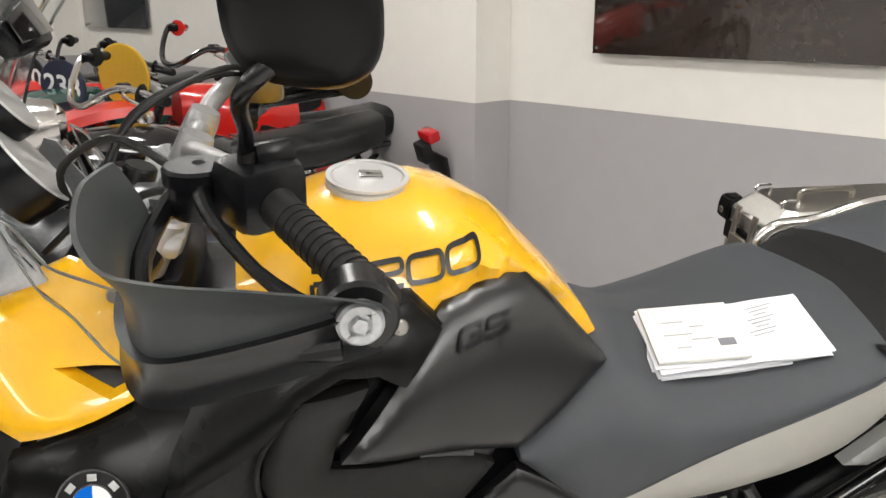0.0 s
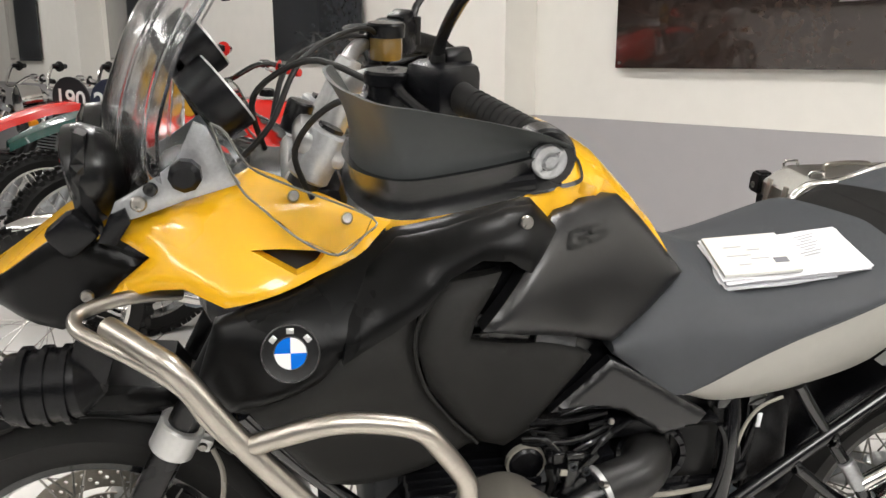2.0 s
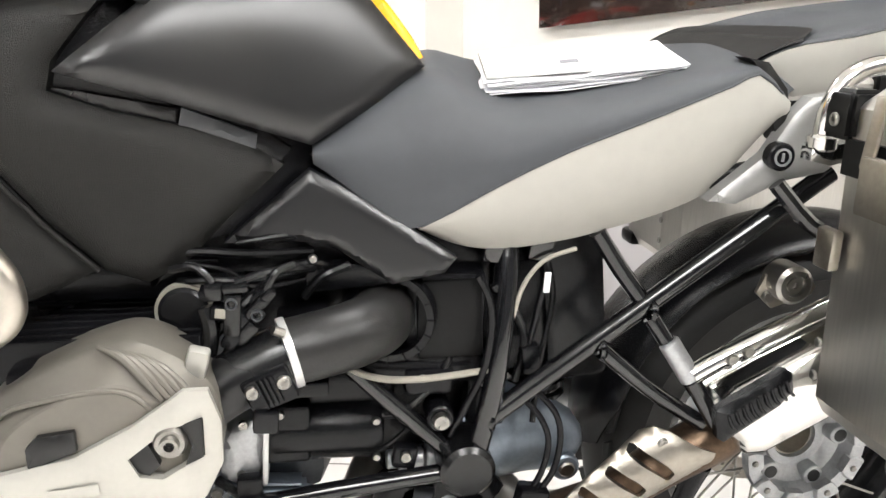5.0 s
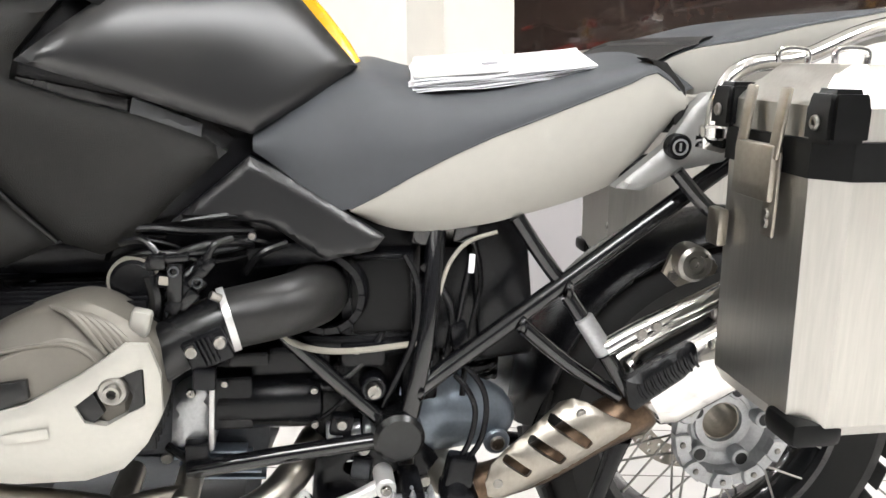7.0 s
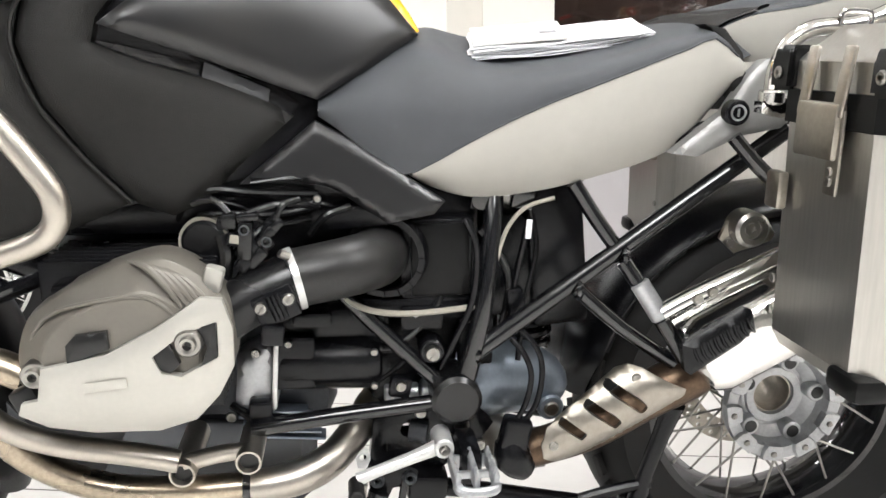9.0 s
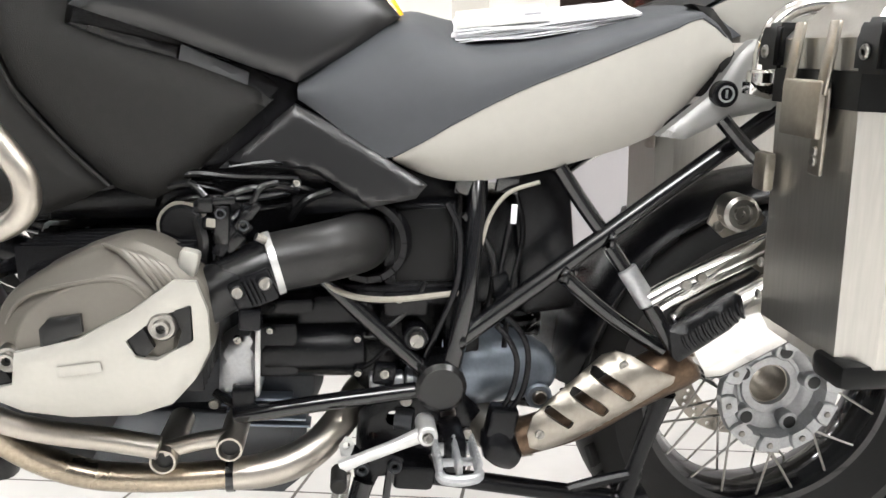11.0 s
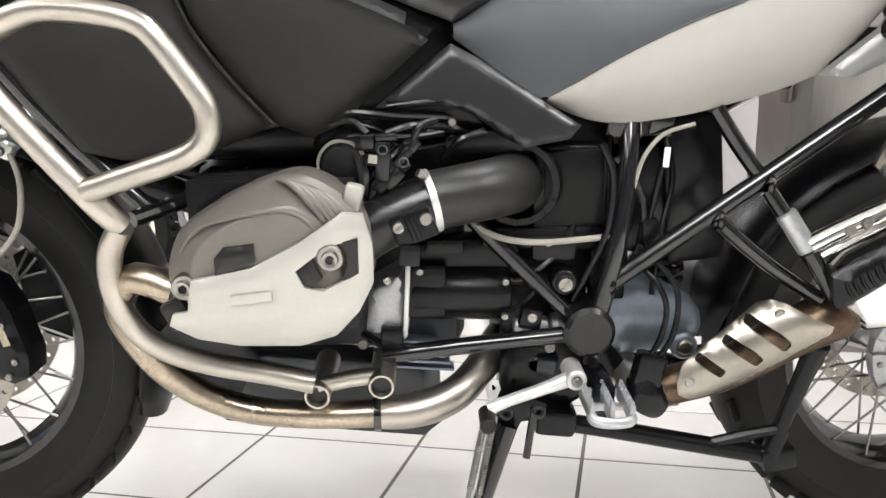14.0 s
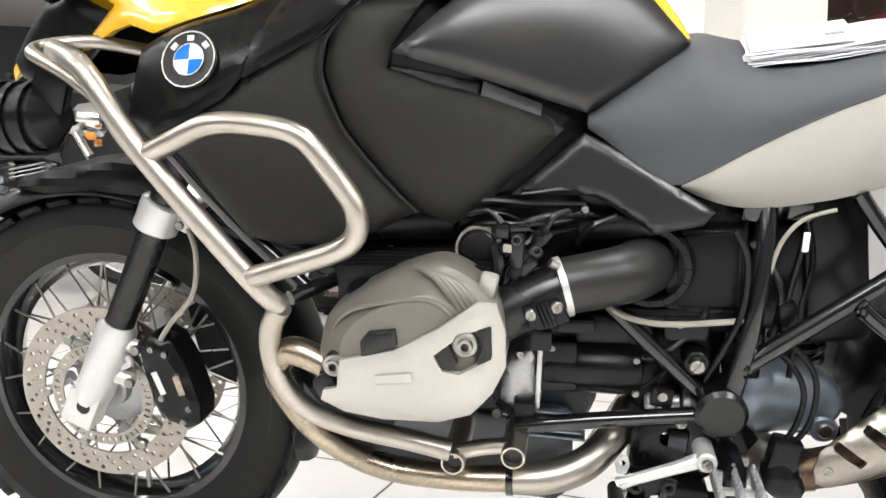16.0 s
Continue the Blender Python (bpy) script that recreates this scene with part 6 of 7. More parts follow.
# clear rods added along the screen's bent ridges to draw bright streaks
for k in (1, 4, 16, 19):
    part("ridge_streak_rod", tube(bmesh.new(), [secs[i][k] + Vector((-.002, 0, 0)) for i in range(1, 15, 2)], .0035, 8, 4), M_GLASSP, bike)
DEFLECT = [(-.521, 1.141), (-.503, 1.128), (-.478, 1.085), (-.425, 1.057), (-.325, 1.018), (-.338, 1.004), (-.374, .989), (-.42, 1.003), (-.461, 1.027), (-.493, 1.062)]


def deflect_y(x, z):
    return -.170 - 1.8 * max(0, 1.030 - z)


M_EDGE = mat("clear_plastic_edge", (0.34, 0.34, 0.31), 0.12, 0, 0.05, 30, trans=0.55, ior=1.3)
both_sides("wind_deflector", lambda: sheet(DEFLECT, deflect_y, .004, .004, .02, .012), M_GLASSP, bike, "clear wind deflector")
both_sides("deflector_edge", lambda: tube(bmesh.new(), [(x, deflect_y(x, z) + .001, z) for x, z in DEFLECT + DEFLECT[:1]], .0016, 8, 4), M_EDGE, bike)
for x, z in ((-.425, 1.036), (-.357, 1.009)):
    part("deflector_bolt", bolt(bmesh.new(), (x, skin(x, z) - .004, z), .0062, (.1, -1, .5), .006), M_BOLT, bike)
part("indicator", block(bmesh.new(), (-.70, -.155, 1.0), (.055, .03, .05), (0, -40, 0), .012), M_DARKBOX, bike)

# ---- tail ----
both_sides("tail_panel", lambda: sheet([(.485, .742), (.552, .796), (.58, .842), (.60, .862), (.66, .870), (.69, .85), (.66, .80), (.63, .775), (.577, .765), (.52, .738)], plane(-.205), .02, .006, .012, .007), M_TAIL, bike, "silver grey tail panel")
lock = part("seat_lock", cyl(bmesh.new(), (.562, -.222, .796), (.562, -.205, .796), .0165, chamfer=.002, segs=28), M_DARKBOX, bike, "round seat lock")
part("lock_ring", lathe(bmesh.new(), [(.008, -.2235), (.0105, -.2235), (.0105, -.2215), (.008, -.2215)], (.562, 0, .796), 28), M_CAST, lock)
part("key_slot", block(bmesh.new(), (.562, -.2228, .796), (.0025, .002, .010), bevel=0), M_CAST, lock)
for s in (-1, 1):
    part("rack_tube", tube(bmesh.new(), [(.592, s * .245, .822), (.592, s * .248, .850), (.605, s * .25, .882), (.635, s * .25, .900), (.70, s * .245, .908), (.80, s * .23, .945), (.95, s * .2, .97)], .011, 14, 4), M_CHROME, bike, "polished luggage rack tube")
    part("rack_foot", cyl(bmesh.new(), (.592, s * .245, .808), (.592, s * .245, .826), .017, chamfer=.003), M_CHROME, bike)
    part("rack_plate", sheet([(.575, .812), (.625, .818), (.632, .800), (.60, .792), (.575, .798)], plane(s * .245 - .01), .02, .003, .006, .01), M_CHROME, bike)
    part("rack_arm", tube(bmesh.new(), [(.56, s * .22, .765), (.60, s * .235, .72), (.64, s * .25, .70)], .010, 10, 3), M_FRAME, bike)
part("far_rail", tube(bmesh.new(), [(.40, .21, .60), (.50, .215, .655), (.62, .22, .72)], .012, 12, 3), M_CHROME, bike)
part("far_plate", sheet([(.42, .625), (.47, .70), (.56, .735), (.60, .70), (.52, .66)], plane(.225), .004, 0, .01, .014), M_ALU, bike)
part("peg_spring", tube(bmesh.new(), [(.40 + .004 * (q / 12), .19 + .008 * math.cos(q * .52), .615 + .008 * math.sin(q * .52)) for q in range(80)], .0018, 5, 1), M_CAST, bike)

# ---- panniers ----
def pannier(s):
    p = thing("pannier", "brushed aluminium pannier with black lid band and corner caps", "pannier", LEAN_POSE if s < 0 else LEAN_POSE @ pose(.055, 0, -.03), "panniers")
    x0, x1, yo, yi = (.585, 1.01, .487, .275) if s < 0 else (.640, 1.065, .545, .333)
    dy = 0 if s < 0 else .058
    c = .028

    def ring(z, x0, x1, yo, yi, c):
        return [(x, s * y, z) for x, y in ((x0 + c, yi), (x1 - c, yi), (x1, yi + c), (x1, yo - c), (x1 - c, yo), (x0 + c, yo), (x0, yo - c), (x0, yi + c))]

    part("box", strips([ring(.515, x0 + .02, x1, yo - .02, yi, c), ring(.535, x0 + .008, x1, yo, yi, c), ring(.792, x0, x1, yo, yi, c)], closed=True, caps=True), M_ALU, p, "brushed aluminium box", angle=20)
    part("lid_band", strips([ring(.7925, x0 - .004, x1 + .004, yo + .004, yi - .004, c), ring(.830, x0 - .004, x1 + .004, yo + .004, yi - .004, c)], closed=True, caps=True), M_BLACK, p, "black plastic band", angle=20)
    lid = part("lid", strips([ring(.8305, x0, x1, yo, yi, c), ring(.862, x0, x1, yo, yi, c), ring(.898, x0 + .035, x1 - .035, yo - .035, yi + .03, c * .7), ring(.902, x0 + .04, x1 - .04, yo - .04, yi + .035, c * .6)], closed=True, caps=True), M_ALU, p, "chamfered aluminium lid", angle=20)
    for cx, cy in ((x0 + .012, yo - .012), (x0 + .012, yi + .012), (x1 - .012, yo - .012), (x1 - .012, yi + .012)):
        bm = strips([[(cx + a * k, s * (cy + b * k), z) for a, b in ((-.022, -.022), (.022, -.022), (.022, .022), (-.022, .022))] for z, k in ((.828, 1), (.866, 1), (.880, .8))], closed=True, caps=True)
        bmesh.ops.bevel(bm, geom=bm.edges[:], offset=.005, segments=2, affect="EDGES")
        cap_o = part("corner_cap", bm, M_BLACK, lid)
        part("cap_rivet", bolt(bmesh.new(), (cx - .023 if cx < .8 else cx + .023, s * cy, .848), .006, (-1 if cx < .8 else 1, 0, 0), .003), M_BOLT, lid)
    for y in (.35, .415):
        part("latch_arm", block(bmesh.new(), (x0 - .010, s * (y + dy), .842), (.006, .018, .075), (0, 6, 0), .003), M_SHIELD, p)
    lt = part("latch", block(bmesh.new(), (x0 - .012, s * (.383 + dy), .79), (.014, .075, .060), (0, 0, 0), .004), M_SHIELD, p, "steel box latch")
    part("latch_strap", block(bmesh.new(), (x0 - .010, s * (.413 + dy), .768), (.005, .024, .090), (0, 0, 0), .003), M_SHIELD, lt)
    for z in (.738, .748, .81):
        part("latch_rivet", bolt(bmesh.new(), (x0 - .0125, s * (.413 + dy), z), .0045, (-1, 0, 0), .003), M_BOLT, lt)
    part("lid_handle", tube(bmesh.new(), [(.74, s * (.375 + dy), .902), (.745, s * (.375 + dy), .920), (.80, s * (.375 + dy), .924), (.855, s * (.375 + dy), .920), (.86, s * (.375 + dy), .902)], .006, 8, 4), M_SHIELD, p)
    for q in ((x0 + .05, .33 + dy), (x1 - .05, .33 + dy), (x0 + .05, .43 + dy), (x1 - .05, .43 + dy)):
        part("lashing_eye", tube(bmesh.new(), [(q[0] - .018, s * q[1], .903), (q[0] - .015, s * q[1], .916), (q[0] + .015, s * q[1], .916), (q[0] + .018, s * q[1], .903)], .0035, 8, 4), M_CHROME, p)
    for z in (.56, .60):
        part("box_rivet", bolt(bmesh.new(), (x0 + .004, s * (.30 + dy), z), .005, (-1, 0, 0), .003), M_BOLT, p)
    part("mount_hook", block(bmesh.new(), (x0 - .008, s * (.305 + dy), .712), (.014, .030, .045), (0, 0, 0), .004), M_SHIELD, p, "steel mounting hook")
    part("bottom_cap", block(bmesh.new(), (x0 + .03, s * (yo - .03), .525), (.06, .06, .03), (0, 0, 0), .010), M_BLACK, p)
    return p


pannier(-1)
pannier(1)

# ---- papers on the seat ----
stack = thing("paper_stack", "stack of white documents and a cream booklet lying on the seat", "papers", LEAN_POSE @ pose(.354, -.080, .8775, 10.5, -6, -5))
rnd = random.Random(7)
for i in range(7):
    w, h = .240 - .008 * rnd.random(), .124 - .005 * rnd.random()
    bm = bmesh.new()
    nx = 12
    th = .0012
    rows = []
    for k in range(nx + 1):
        x = (k / nx - .5) * w
        z = .0022 * i + .004 * (x / .11) ** 2 * (1 if x > 0 else .25) + .0012 * math.sin(k + i)
        rows.append([(x, -h / 2, z), (x, h / 2, z), (x, h / 2, z + th), (x, -h / 2, z + th)])
    o = part("paper_sheet", strips(rows, closed=True, caps=True, bm=bm), M_PAPER, stack, "white folded document")
    o.matrix_basis = pose(rnd.uniform(-.004, .006), rnd.uniform(-.004, .004), 0, 0, 0, rnd.uniform(-4, 4))
bk = part("booklet", block(bmesh.new(), (-.05, .0, .0200), (.125, .112, .006), (0, 0, -3), .001), M_PAPER2, stack, "cream printed booklet")
for i in range(5):
    part("print_bar", block(bmesh.new(), (-.072 + .03 * (i % 2), -.030 + .013 * i, .0232), (.02 + .010 * (i % 3), .0022, .0006), (0, 0, -3), 0), M_PRINT, bk)
part("print_block", block(bmesh.new(), (-.012, -.028, .0233), (.022, .014, .0008), (0, 0, -3), 0), M_INK, bk)
for i in range(8):
    part("print_bar", block(bmesh.new(), (.060 - .002 * i, .040 - .008 * i, .0182), (.040 - .01 * (i % 3), .0016, .0006), (0, -3, 8), 0), M_PRINT, stack)
part("blue_mark", block(bmesh.new(), (-.088, -.0495, .0195), (.010, .004, .0006), (0, 0, 0), 0), M_BLUEINK, stack)

# ---- other motorcycles in the row ----
def plain_wheel(b, name, c, R, rim_r, width, knobs, rim_m, spokes=28):
    w = new(name)
    w.parent = b
    w.matrix_basis = pose(*c)
    h = width / 2
    prof = [(rim_r, -h * .6), (rim_r + .02, -h * .85), (R - .035, -h), (R - .012, -h * .75), (R - .004, 0)]
    part("tyre", lathe(bmesh.new(), prof + [(r, -o) for r, o in reversed(prof[:-1])], (0, 0, 0), 56), M_RUBBER, w)
    if knobs:
        first = None
        for i in range(44):
            for k, (y, dr) in enumerate(((-h * .80, -.012), (-h * .30, 0.002), (h * .30, .002), (h * .80, -.012))):
                a = 2 * math.pi * (i + .5 * (k % 2)) / 44
                m = Matrix.Rotation(-a, 4, "Y") @ pose(R + dr, y, 0)
                if first is None:
                    first = part("knob", block(bmesh.new(), (0, 0, 0), (.022, h * .40, .022), bevel=0), M_RUBBER, w)
                    first.matrix_basis = m
                else:
                    shared("knob", first, m, w)
    part("rim", lathe(bmesh.new(), [(rim_r + .006, -h * .62), (rim_r - .012, -h * .5), (rim_r - .014, h * .5), (rim_r + .006, h * .62), (rim_r - .006, h * .3), (rim_r - .006, -h * .3)], (0, 0, 0), 56), rim_m, w)
    part("hub", lathe(bmesh.new(), [(.0, -.06), (.025, -.06), (.06, -.045), (.06, .045), (.025, .06), (0, .06)], (0, 0, 0), 28, closed=False), M_CAST, w)
    base = []
    for i in range(spokes):
        s, da = (1 if i % 2 else -1), (.5 if (i // 2) % 2 else -.5)
        m = Matrix.Rotation(-2 * math.pi * i / spokes, 4, "Y")
        if i < 4:
            base.append(part("spoke", cyl(bmesh.new(), (.055 * math.cos(da), s * .04, .055 * math.sin(da)), (rim_r - .008, s * .012, 0), .0022, .0022, 5), M_CHROME, w))
            base[-1].matrix_basis = m
        else:
            shared("spoke", base[i % 4], m, w)
    return w


def arc_fender(b, c, R, w, a0, a1, material, label):
    return part("fender", mudguard(c, R, w, a0, a1, 18), material, b, label)


def other_bike(label, where, heading, tank_m, fender_m, seat_m, dirt, number="", knobs=None, plate_m=None, lamp=False, lean=7, rear_m=None, grip_m=M_RUBBER, tank_z=0.0, low_tank=False):
    b = thing("motorcycle", label, "motorcycle", pose(where[0], where[1], 0, 0, 0, heading) @ pose(0, 0, 0, lean, 0, 0), "motorcycles along the wall")
    FR, RR = (.345 if dirt else .325), (.325 if dirt else .32)
    f, r = (0, 0, FR + (.008 if dirt else 0)), (1.42, 0, RR + (.008 if dirt else 0))
    plain_wheel(b, "front_wheel", f, FR, FR - .075, .095, dirt if knobs is None else knobs, M_CHROME)
    plain_wheel(b, "rear_wheel", r, RR, RR - .085, .12, dirt if knobs is None else knobs, M_CHROME)
    top = (.30, (.95 if dirt else .90) + tank_z)
    for s in (-1, 1):
        part("fork_leg", cyl(bmesh.new(), (0, s * .085, FR - .02), (.14, s * .085, .62), .026, .026, 14), M_CAST, b)
        part("fork_tube", cyl(bmesh.new(), (.14, s * .085, .60), (top[0], s * .085, top[1]), .019, .019, 14), M_CHROME if not dirt else M_FRAME, b)
        part("fork_gaiter", cyl(bmesh.new(), (.135, s * .085, .60), (.20, s * .085, .74), .030, .026, 14), M_RUBBER, b)
        part("shock", cyl(bmesh.new(), (1.36, s * .12, .36), (1.20, s * .12, .68), .026, .026, 12), M_CHROME, b)
        part("swingarm", tube(bmesh.new(), [(.86, s * .09, .38), (1.15, s * .10, .35), (1.42, s * .10, RR)], .018, 8, 2), M_FRAME, b)
    part("yoke", block(bmesh.new(), (top[0] - .02, 0, top[1] - .02), (.06, .22, .03), (0, 25, 0), .006), M_CAST, b)
    hb = part("handlebar", tube(bmesh.new(), [(px, py, pz + tank_z) for px, py, pz in ((.52, -.40, 1.10), (.42, -.28, 1.12), (.34, -.10, 1.03), (.34, .10, 1.03), (.42, .28, 1.12), (.52, .40, 1.10))], .011, 10, 4), M_FRAME if dirt else M_CHROME, b)
    for s in (-1, 1):
        g = part("grip", tube(bmesh.new(), [(.525, s * .41, 1.10 + tank_z), (.52, s * .40, 1.10 + tank_z), (.475, s * .335, 1.107 + tank_z), (.47, s * .33, 1.108 + tank_z)], [.015, .017, .016, .034], 14, 1), grip_m, b)
        part("lever", tube(bmesh.new(), [(.44, s * .27, 1.115 + tank_z), (.42, s * .33, 1.105 + tank_z), (.45, s * .41, 1.095 + tank_z)], .006, 6, 2), M_CHROME, b)
        part("perch", block(bmesh.new(), (.435, s * .27, 1.118 + tank_z), (.04, .03, .03), bevel=.006), M_DARKBOX, b)
    # tank
    secs = []
    for i in range(17):
        t = i / 16
        x = .36 + .50 * t
        w = (.135 if not low_tank else .12) * math.sin(math.pi * min(max(.10 + .82 * t, 0), 1)) ** .45
        zt, zb = .93 + tank_z + .03 * math.sin(math.pi * t) - .07 * t, .70
        secs.append([(x, w * math.copysign(abs(math.cos(a)) ** .8, math.cos(a)), (zt + zb) / 2 + (zt - zb) / 2 * math.copysign(abs(math.sin(a)) ** .75, math.sin(a))) for a in (2 * math.pi * j / 28 for j in range(28))])
    tk = part("tank", strips(secs, closed=True, caps=True), tank_m, b)
    part("filler_cap", lathe(bmesh.new(), [(0, .03), (.03, .03), (.033, .02), (.033, 0), (0, 0)], (.55, 0, .945 + tank_z), 20, "z", closed=False), M_DARKBOX if dirt else M_CHROME, tk)
    part("knee_pad", sheet([(.60, .74), (.58, .84), (.66, .88), (.78, .83), (.80, .76)], plane(-.128), .01, .006, .02, .03), M_RUBBER, tk)
    # seat
    secs = []
    for i in range(17):
        t = i / 16
        x = .82 + .62 * t
        z = .80 - .03 * math.sin(math.pi * t) + .06 * t
        w = .12 * (1 - .25 * (2 * t - 1) ** 4)
        h = .062 + .012 * math.sin(math.pi * t)
        secs.append([(x, w * math.copysign(abs(math.cos(a)) ** .6, math.cos(a)), z + h * math.copysign(abs(math.sin(a)) ** .6, math.sin(a))) for a in (2 * math.pi * j / 22 for j in range(22))])
    part("seat", strips(secs, closed=True, caps=True), seat_m, b)
    # engine and frame
    eng = part("engine", block(bmesh.new(), (.62, 0, .40), (.40, .26, .26), bevel=.05), M_BLUECAST if not dirt else M_DARKBOX, b)
    for i in range(8):
        part("cooling_fin", block(bmesh.new(), (.52, 0, .53 + .022 * i), (.18, .20, .007), (0, 12, 0), .002), M_CAST if not dirt else M_DARKBOX, b)
    part("cylinder", block(bmesh.new(), (.52, 0, .61), (.13, .14, .20), (0, 12, 0), .02), M_DARKBOX, b)
    part("carburettor", block(bmesh.new(), (.70, -.03, .60), (.10, .10, .09), (0, 0, 0), .02), M_BLUECAST, b)
    for pts in ([(.32, 0, .88), (.40, 0, .60), (.42, 0, .30), (.85, 0, .28)], [(.32, .02, .88), (.60, .03, .72), (.85, .06, .68), (1.40, .10, .74)], [(.32, -.02, .88), (.60, -.03, .72), (.85, -.06, .68), (1.40, -.10, .74)], [(.85, .06, .68), (.86, .07, .40)], [(.85, -.06, .68), (.86, -.07, .40)]):
        part("frame_tube", tube(bmesh.new(), pts, .014, 8, 3), M_FRAME, b)
    ex = part("exhaust", tube(bmesh.new(), [(.46, -.08, .60), (.36, -.13, .52), (.40, -.16, .36), (.70, -.17, .33), (1.05, -.18, .40), (1.5, -.18, .52)], [.02, .021, .022, .024, .036, .032], 14, 4), M_CHROME, b)
    part("side_panel", sheet([(.86, .56), (.84, .74), (1.08, .76), (1.06, .60)], plane(-.125), .02, .01, .03, .04), tank_m, b)
    part("foot_peg", cyl(bmesh.new(), (.80, -.26, .34), (.80, -.14, .34), .013, segs=10), M_RUBBER, b)
    # fenders
    if dirt:
        secs = []
        for i in range(15):
            t = i / 14
            x, z = -.30 + .62 * t, .875 + .09 * math.sin(math.pi * min(t * .62, 1)) - .05 * (1 - t) ** 3
            w = .035 + .055 * min(t * 3, 1) * (1 - .2 * t)
            secs.append([(x, -w, z - .035), (x, -w * .8, z), (x, 0, z + .012), (x, w * .8, z), (x, w, z - .035), (x, w * .75, z - .006), (x, 0, z + .006), (x, -w * .75, z - .006)])
        part("fender", strips(secs, closed=True, caps=True), fender_m, b, "high front fender")
        secs = []
        for i in range(13):
            t = i / 12
            x, z, w = 1.30 + .62 * t, .80 + .12 * t, .09 * (1 - .35 * t)
            secs.append([(x, -w, z - .04), (x, -w * .8, z), (x, 0, z + .012), (x, w * .8, z), (x, w, z - .04), (x, w * .75, z - .006), (x, 0, z + .006), (x, -w * .75, z - .006)])
        part("fender", strips(secs, closed=True, caps=True), rear_m or fender_m, b, "high rear fender")
    else:
        arc_fender(b, f, FR + .022, .042, 72, 112, fender_m, "short front fender")
        arc_fender(b, r, RR + .05, .075, 15, 125, rear_m or fender_m, "rear fender")
        tl = part("tail_light", block(bmesh.new(), (1.70, 0, .80), (.06, .10, .05), (0, -20, 0), .012), M_REDLENS, b, "red tail lamp")
        part("lamp_bracket", block(bmesh.new(), (1.68, 0, .73), (.05, .08, .09), (0, -20, 0), .01), M_RUBBER, b)
        part("number_plate", block(bmesh.new(), (1.76, 0, .66), (.012, .16, .12), (0, -15, 0), .003), M_LETTER, b)
    if lamp:
        lm = part("headlamp", tube(bmesh.new(), [(.30, 0, .96), (.27, 0, .96), (.20, 0, .955), (.15, 0, .95), (.142, 0, .95)], [.04, .075, .092, .098, .09], 28, 1), M_CHROME, b, "chrome headlamp")
        part("lens", tube(bmesh.new(), [(.143, 0, .95), (.125, 0, .95), (.118, 0, .95)], [.09, .06, .02], 28, 1), M_CHROME, lm)
        for s in (-1, 1):
            part("indicator", tube(bmesh.new(), [(.20, s * .10, .84), (.20, s * .13, .84), (.17, s * .135, .84)], [.01, .024, .02], 12, 1), M_AMBER, b)
    if number or plate_m:
        c = Vector((.165, 0, .98 + tank_z))
        pl = part("race_plate", tube(bmesh.new(), [c + Vector((.012, 0, 0)), c, c + Vector((-.004, 0, 0))], [.118, .122, .118], 30, 1), plate_m or M_WHITE, b, "oval racing number plate")
        pl.matrix_basis = Matrix.Translation(c) @ pose(0, 0, 0, 0, 0, 36) @ Matrix.Translation(-c)
        if number:
            part("race_number", text_mesh(number, .13, Matrix.Translation(c + Vector((-.006, 0, 0))) @ Euler((radians(90), 0, radians(-90))).to_matrix().to_4x4(), .0006, .002), M_WHITE, pl)
    part("side_stand", tube(bmesh.new(), [(.75, -.12, .28), (.80, -.25, .10), (.82, -.30, -.030)], .012, 8, 2), M_FRAME, b)
    return b


M_PLATE = mat("dark_race_plate", (0.012, 0.012, 0.014), 0.35, 0, 0.1, 20)
M_PLATEY = mat("yellow_race_plate", (0.55, 0.33, 0.02), 0.35, 0, 0.1, 20)
M_NAVY = mat("navy_race_plate", (0.02, 0.025, 0.05), 0.35, 0, 0.1, 20)
other_bike("black classic motorcycle with chrome headlamp and silver fenders", (-1.27, 1.66), 22, M_GLOSSBLACK, M_CHROME, M_SATIN, False, knobs=True, lamp=True, rear_m=M_CHROME)
other_bike("red off-road motorcycle with red tank and red grips", (-1.05, 2.24), 22, M_RED, M_RED, M_SATIN, True, plate_m=M_PLATEY, grip_m=M_RED, tank_z=.09)
other_bike("red and green trials motorcycle with a dark number plate", (-1.43, 2.84), 27, M_GREEN, M_GREEN, M_SATIN, True, number="238", plate_m=M_NAVY, rear_m=M_RED)
other_bike("red scrambler motorcycle with a black number plate", (-1.75, 3.44), 27, M_RED, M_RED, M_SATIN, True, number="190", plate_m=M_PLATE)
other_bike("black roadster motorcycle with a round headlamp", (-2.16, 4.0), 27, M_GLOSSBLACK, M_GLOSSBLACK, M_SATIN, False, lamp=True)
other_bike("black roadster motorcycle with chrome exhaust", (-2.6, 4.7), 27, M_GLOSSBLACK, M_RED, M_SATIN, False, lamp=True)
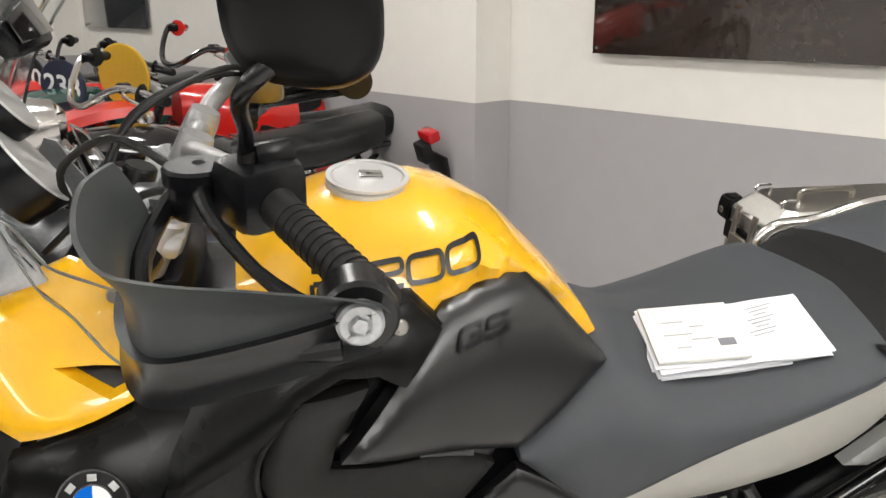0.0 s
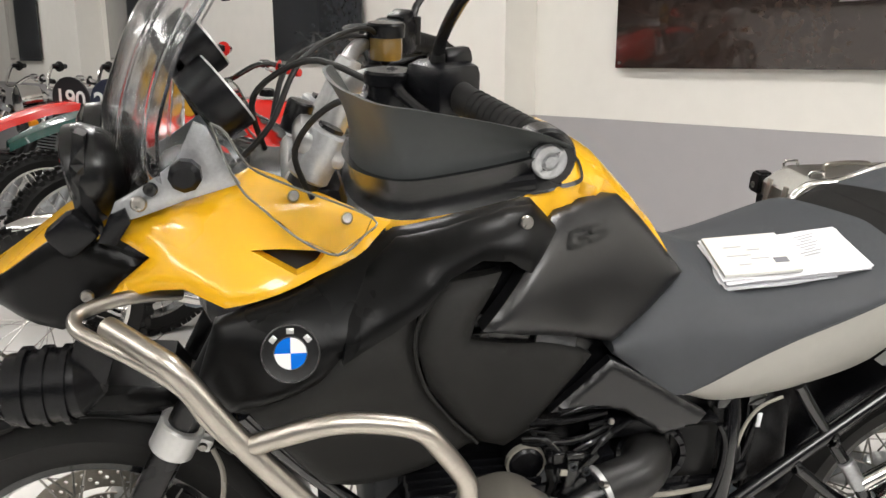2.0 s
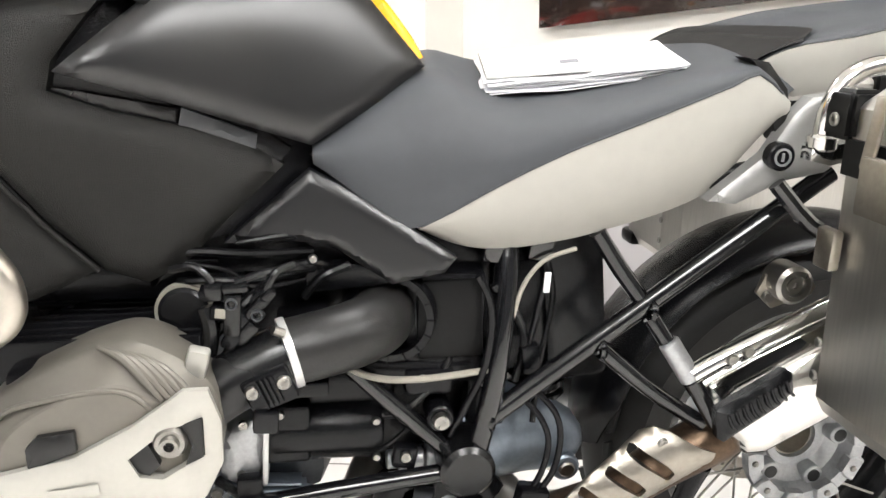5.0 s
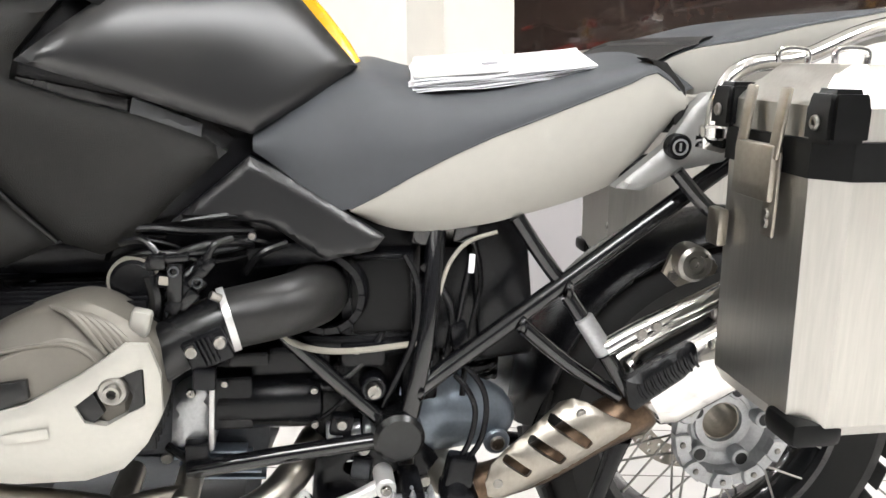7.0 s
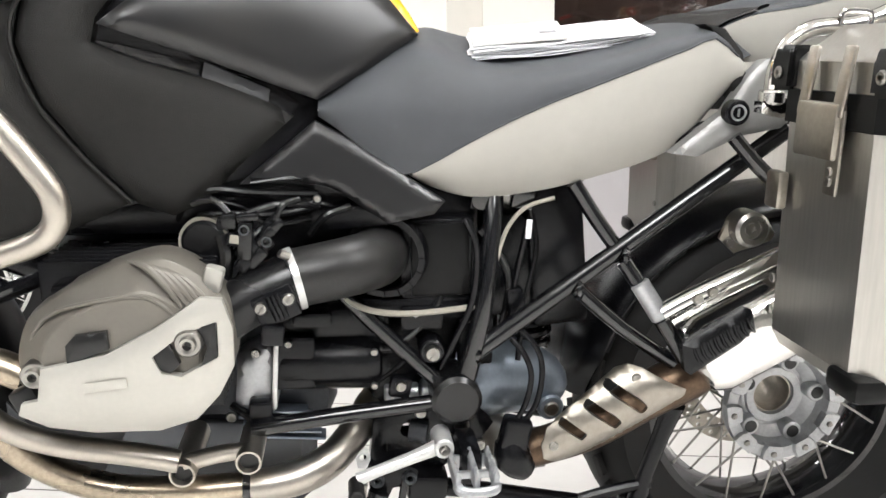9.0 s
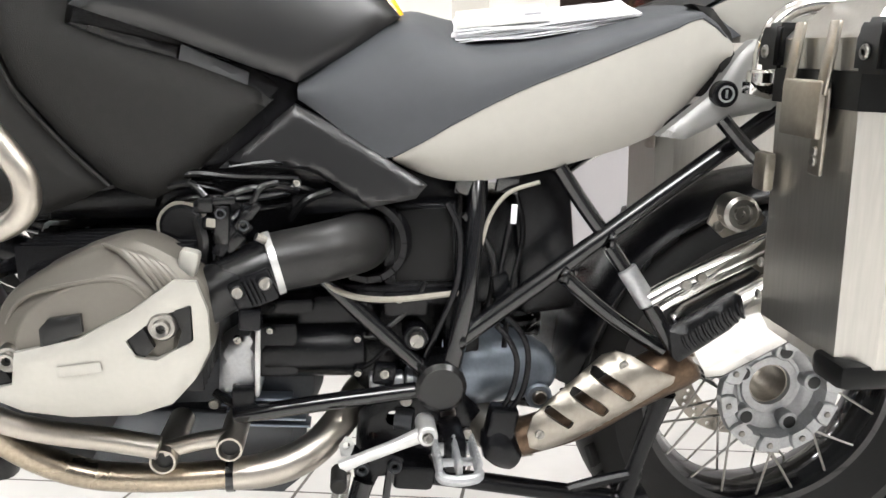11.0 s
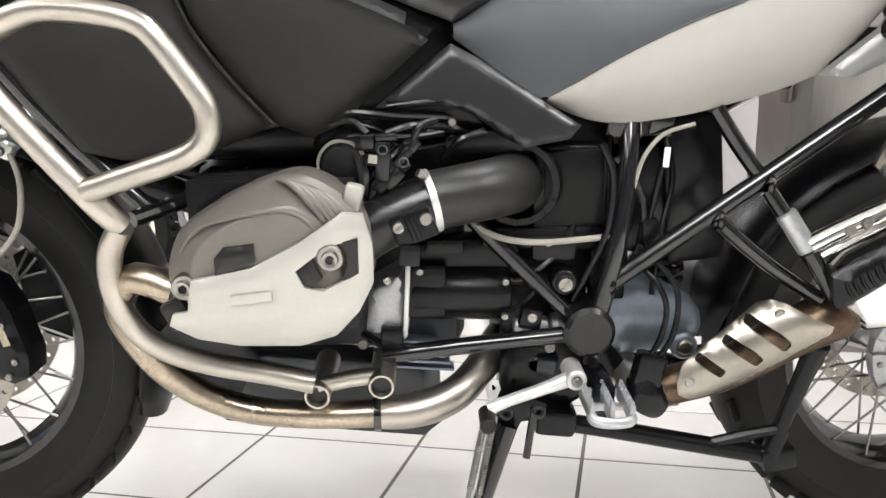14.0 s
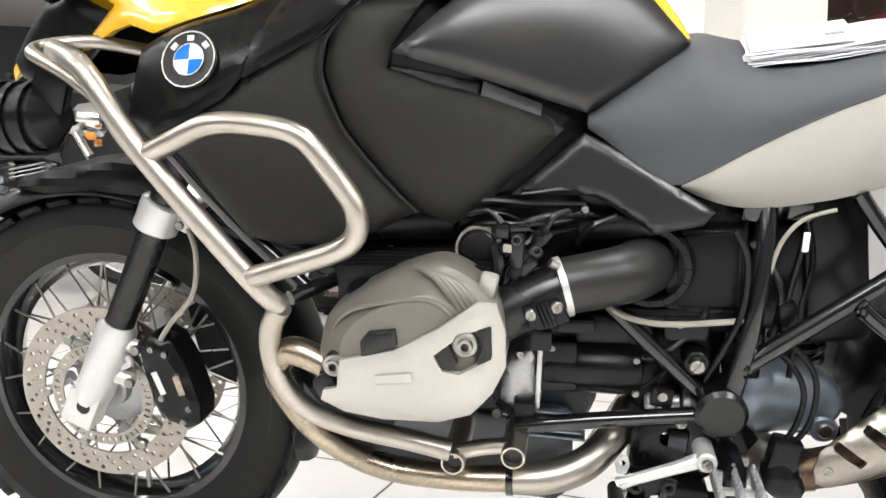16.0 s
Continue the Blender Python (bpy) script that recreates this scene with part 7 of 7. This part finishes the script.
other_bike("black classic motorcycle with chrome headlamp facing the row", (-2.42, 2.83), 205, M_GLOSSBLACK, M_GLOSSBLACK, M_SATIN, False, lamp=True)

# ---- floor tiles ----
TILE, GAP = .343, .007
TURN_T = pose(-.364, .417, 0, 0, 0, -13.4)
INV, INV_ROOM = TURN_T.inverted(), ROOM.inverted()
bm = bmesh.new()
rect(bm, X0, X1, YB, WALL_Y, -.06, -.0005)
floor = setting("floor", bm, M_GROUT, "white glossy square floor tiles laid diagonally", "floor")


def tile_bm(i, j, bm):
    x, y, h, c = i * TILE, j * TILE, (TILE - GAP) / 2, .0006
    lo = [bm.verts.new((x + sx * h, y + sy * h, -.002)) for sx, sy in ((-1, -1), (1, -1), (1, 1), (-1, 1))]
    md = [bm.verts.new((x + sx * h, y + sy * h, -c)) for sx, sy in ((-1, -1), (1, -1), (1, 1), (-1, 1))]
    hi = [bm.verts.new((x + sx * (h - c), y + sy * (h - c), 0)) for sx, sy in ((-1, -1), (1, -1), (1, 1), (-1, 1))]
    for a, b in ((lo, md), (md, hi)):
        for k in range(4):
            bm.faces.new((a[k], a[(k + 1) % 4], b[(k + 1) % 4], b[k]))
    bm.faces.new(hi)
    return bm


bm = tile_bm(0, 0, bmesh.new())
first = None
rest = bmesh.new()
for i in range(-40, 41):
    for j in range(-40, 41):
        cx, cy = (i + .5) * TILE, (j + .5) * TILE
        p = TURN_T @ Vector((cx, cy, 0))
        r = INV_ROOM @ p
        if not (X0 + .05 < r.x < X1 - .05 and YB + .05 < r.y < WALL_Y + .12):
            continue
        if (p.x + .5) ** 2 + (p.y - 1.2) ** 2 < 3.1 ** 2:
            if first is None:
                first = part("tile", bm, M_TILE, floor, flat=True)
                first.matrix_basis = INV_ROOM @ TURN_T @ pose(cx, cy, 0)
            else:
                shared("tile", first, INV_ROOM @ TURN_T @ pose(cx, cy, 0), floor)
        else:
            tile_bm(i + .5, j + .5, rest)
far = part("far_tiles", rest, M_TILE, floor, flat=True)
far.matrix_basis = INV_ROOM @ TURN_T
tagged(far, kind="stuff")
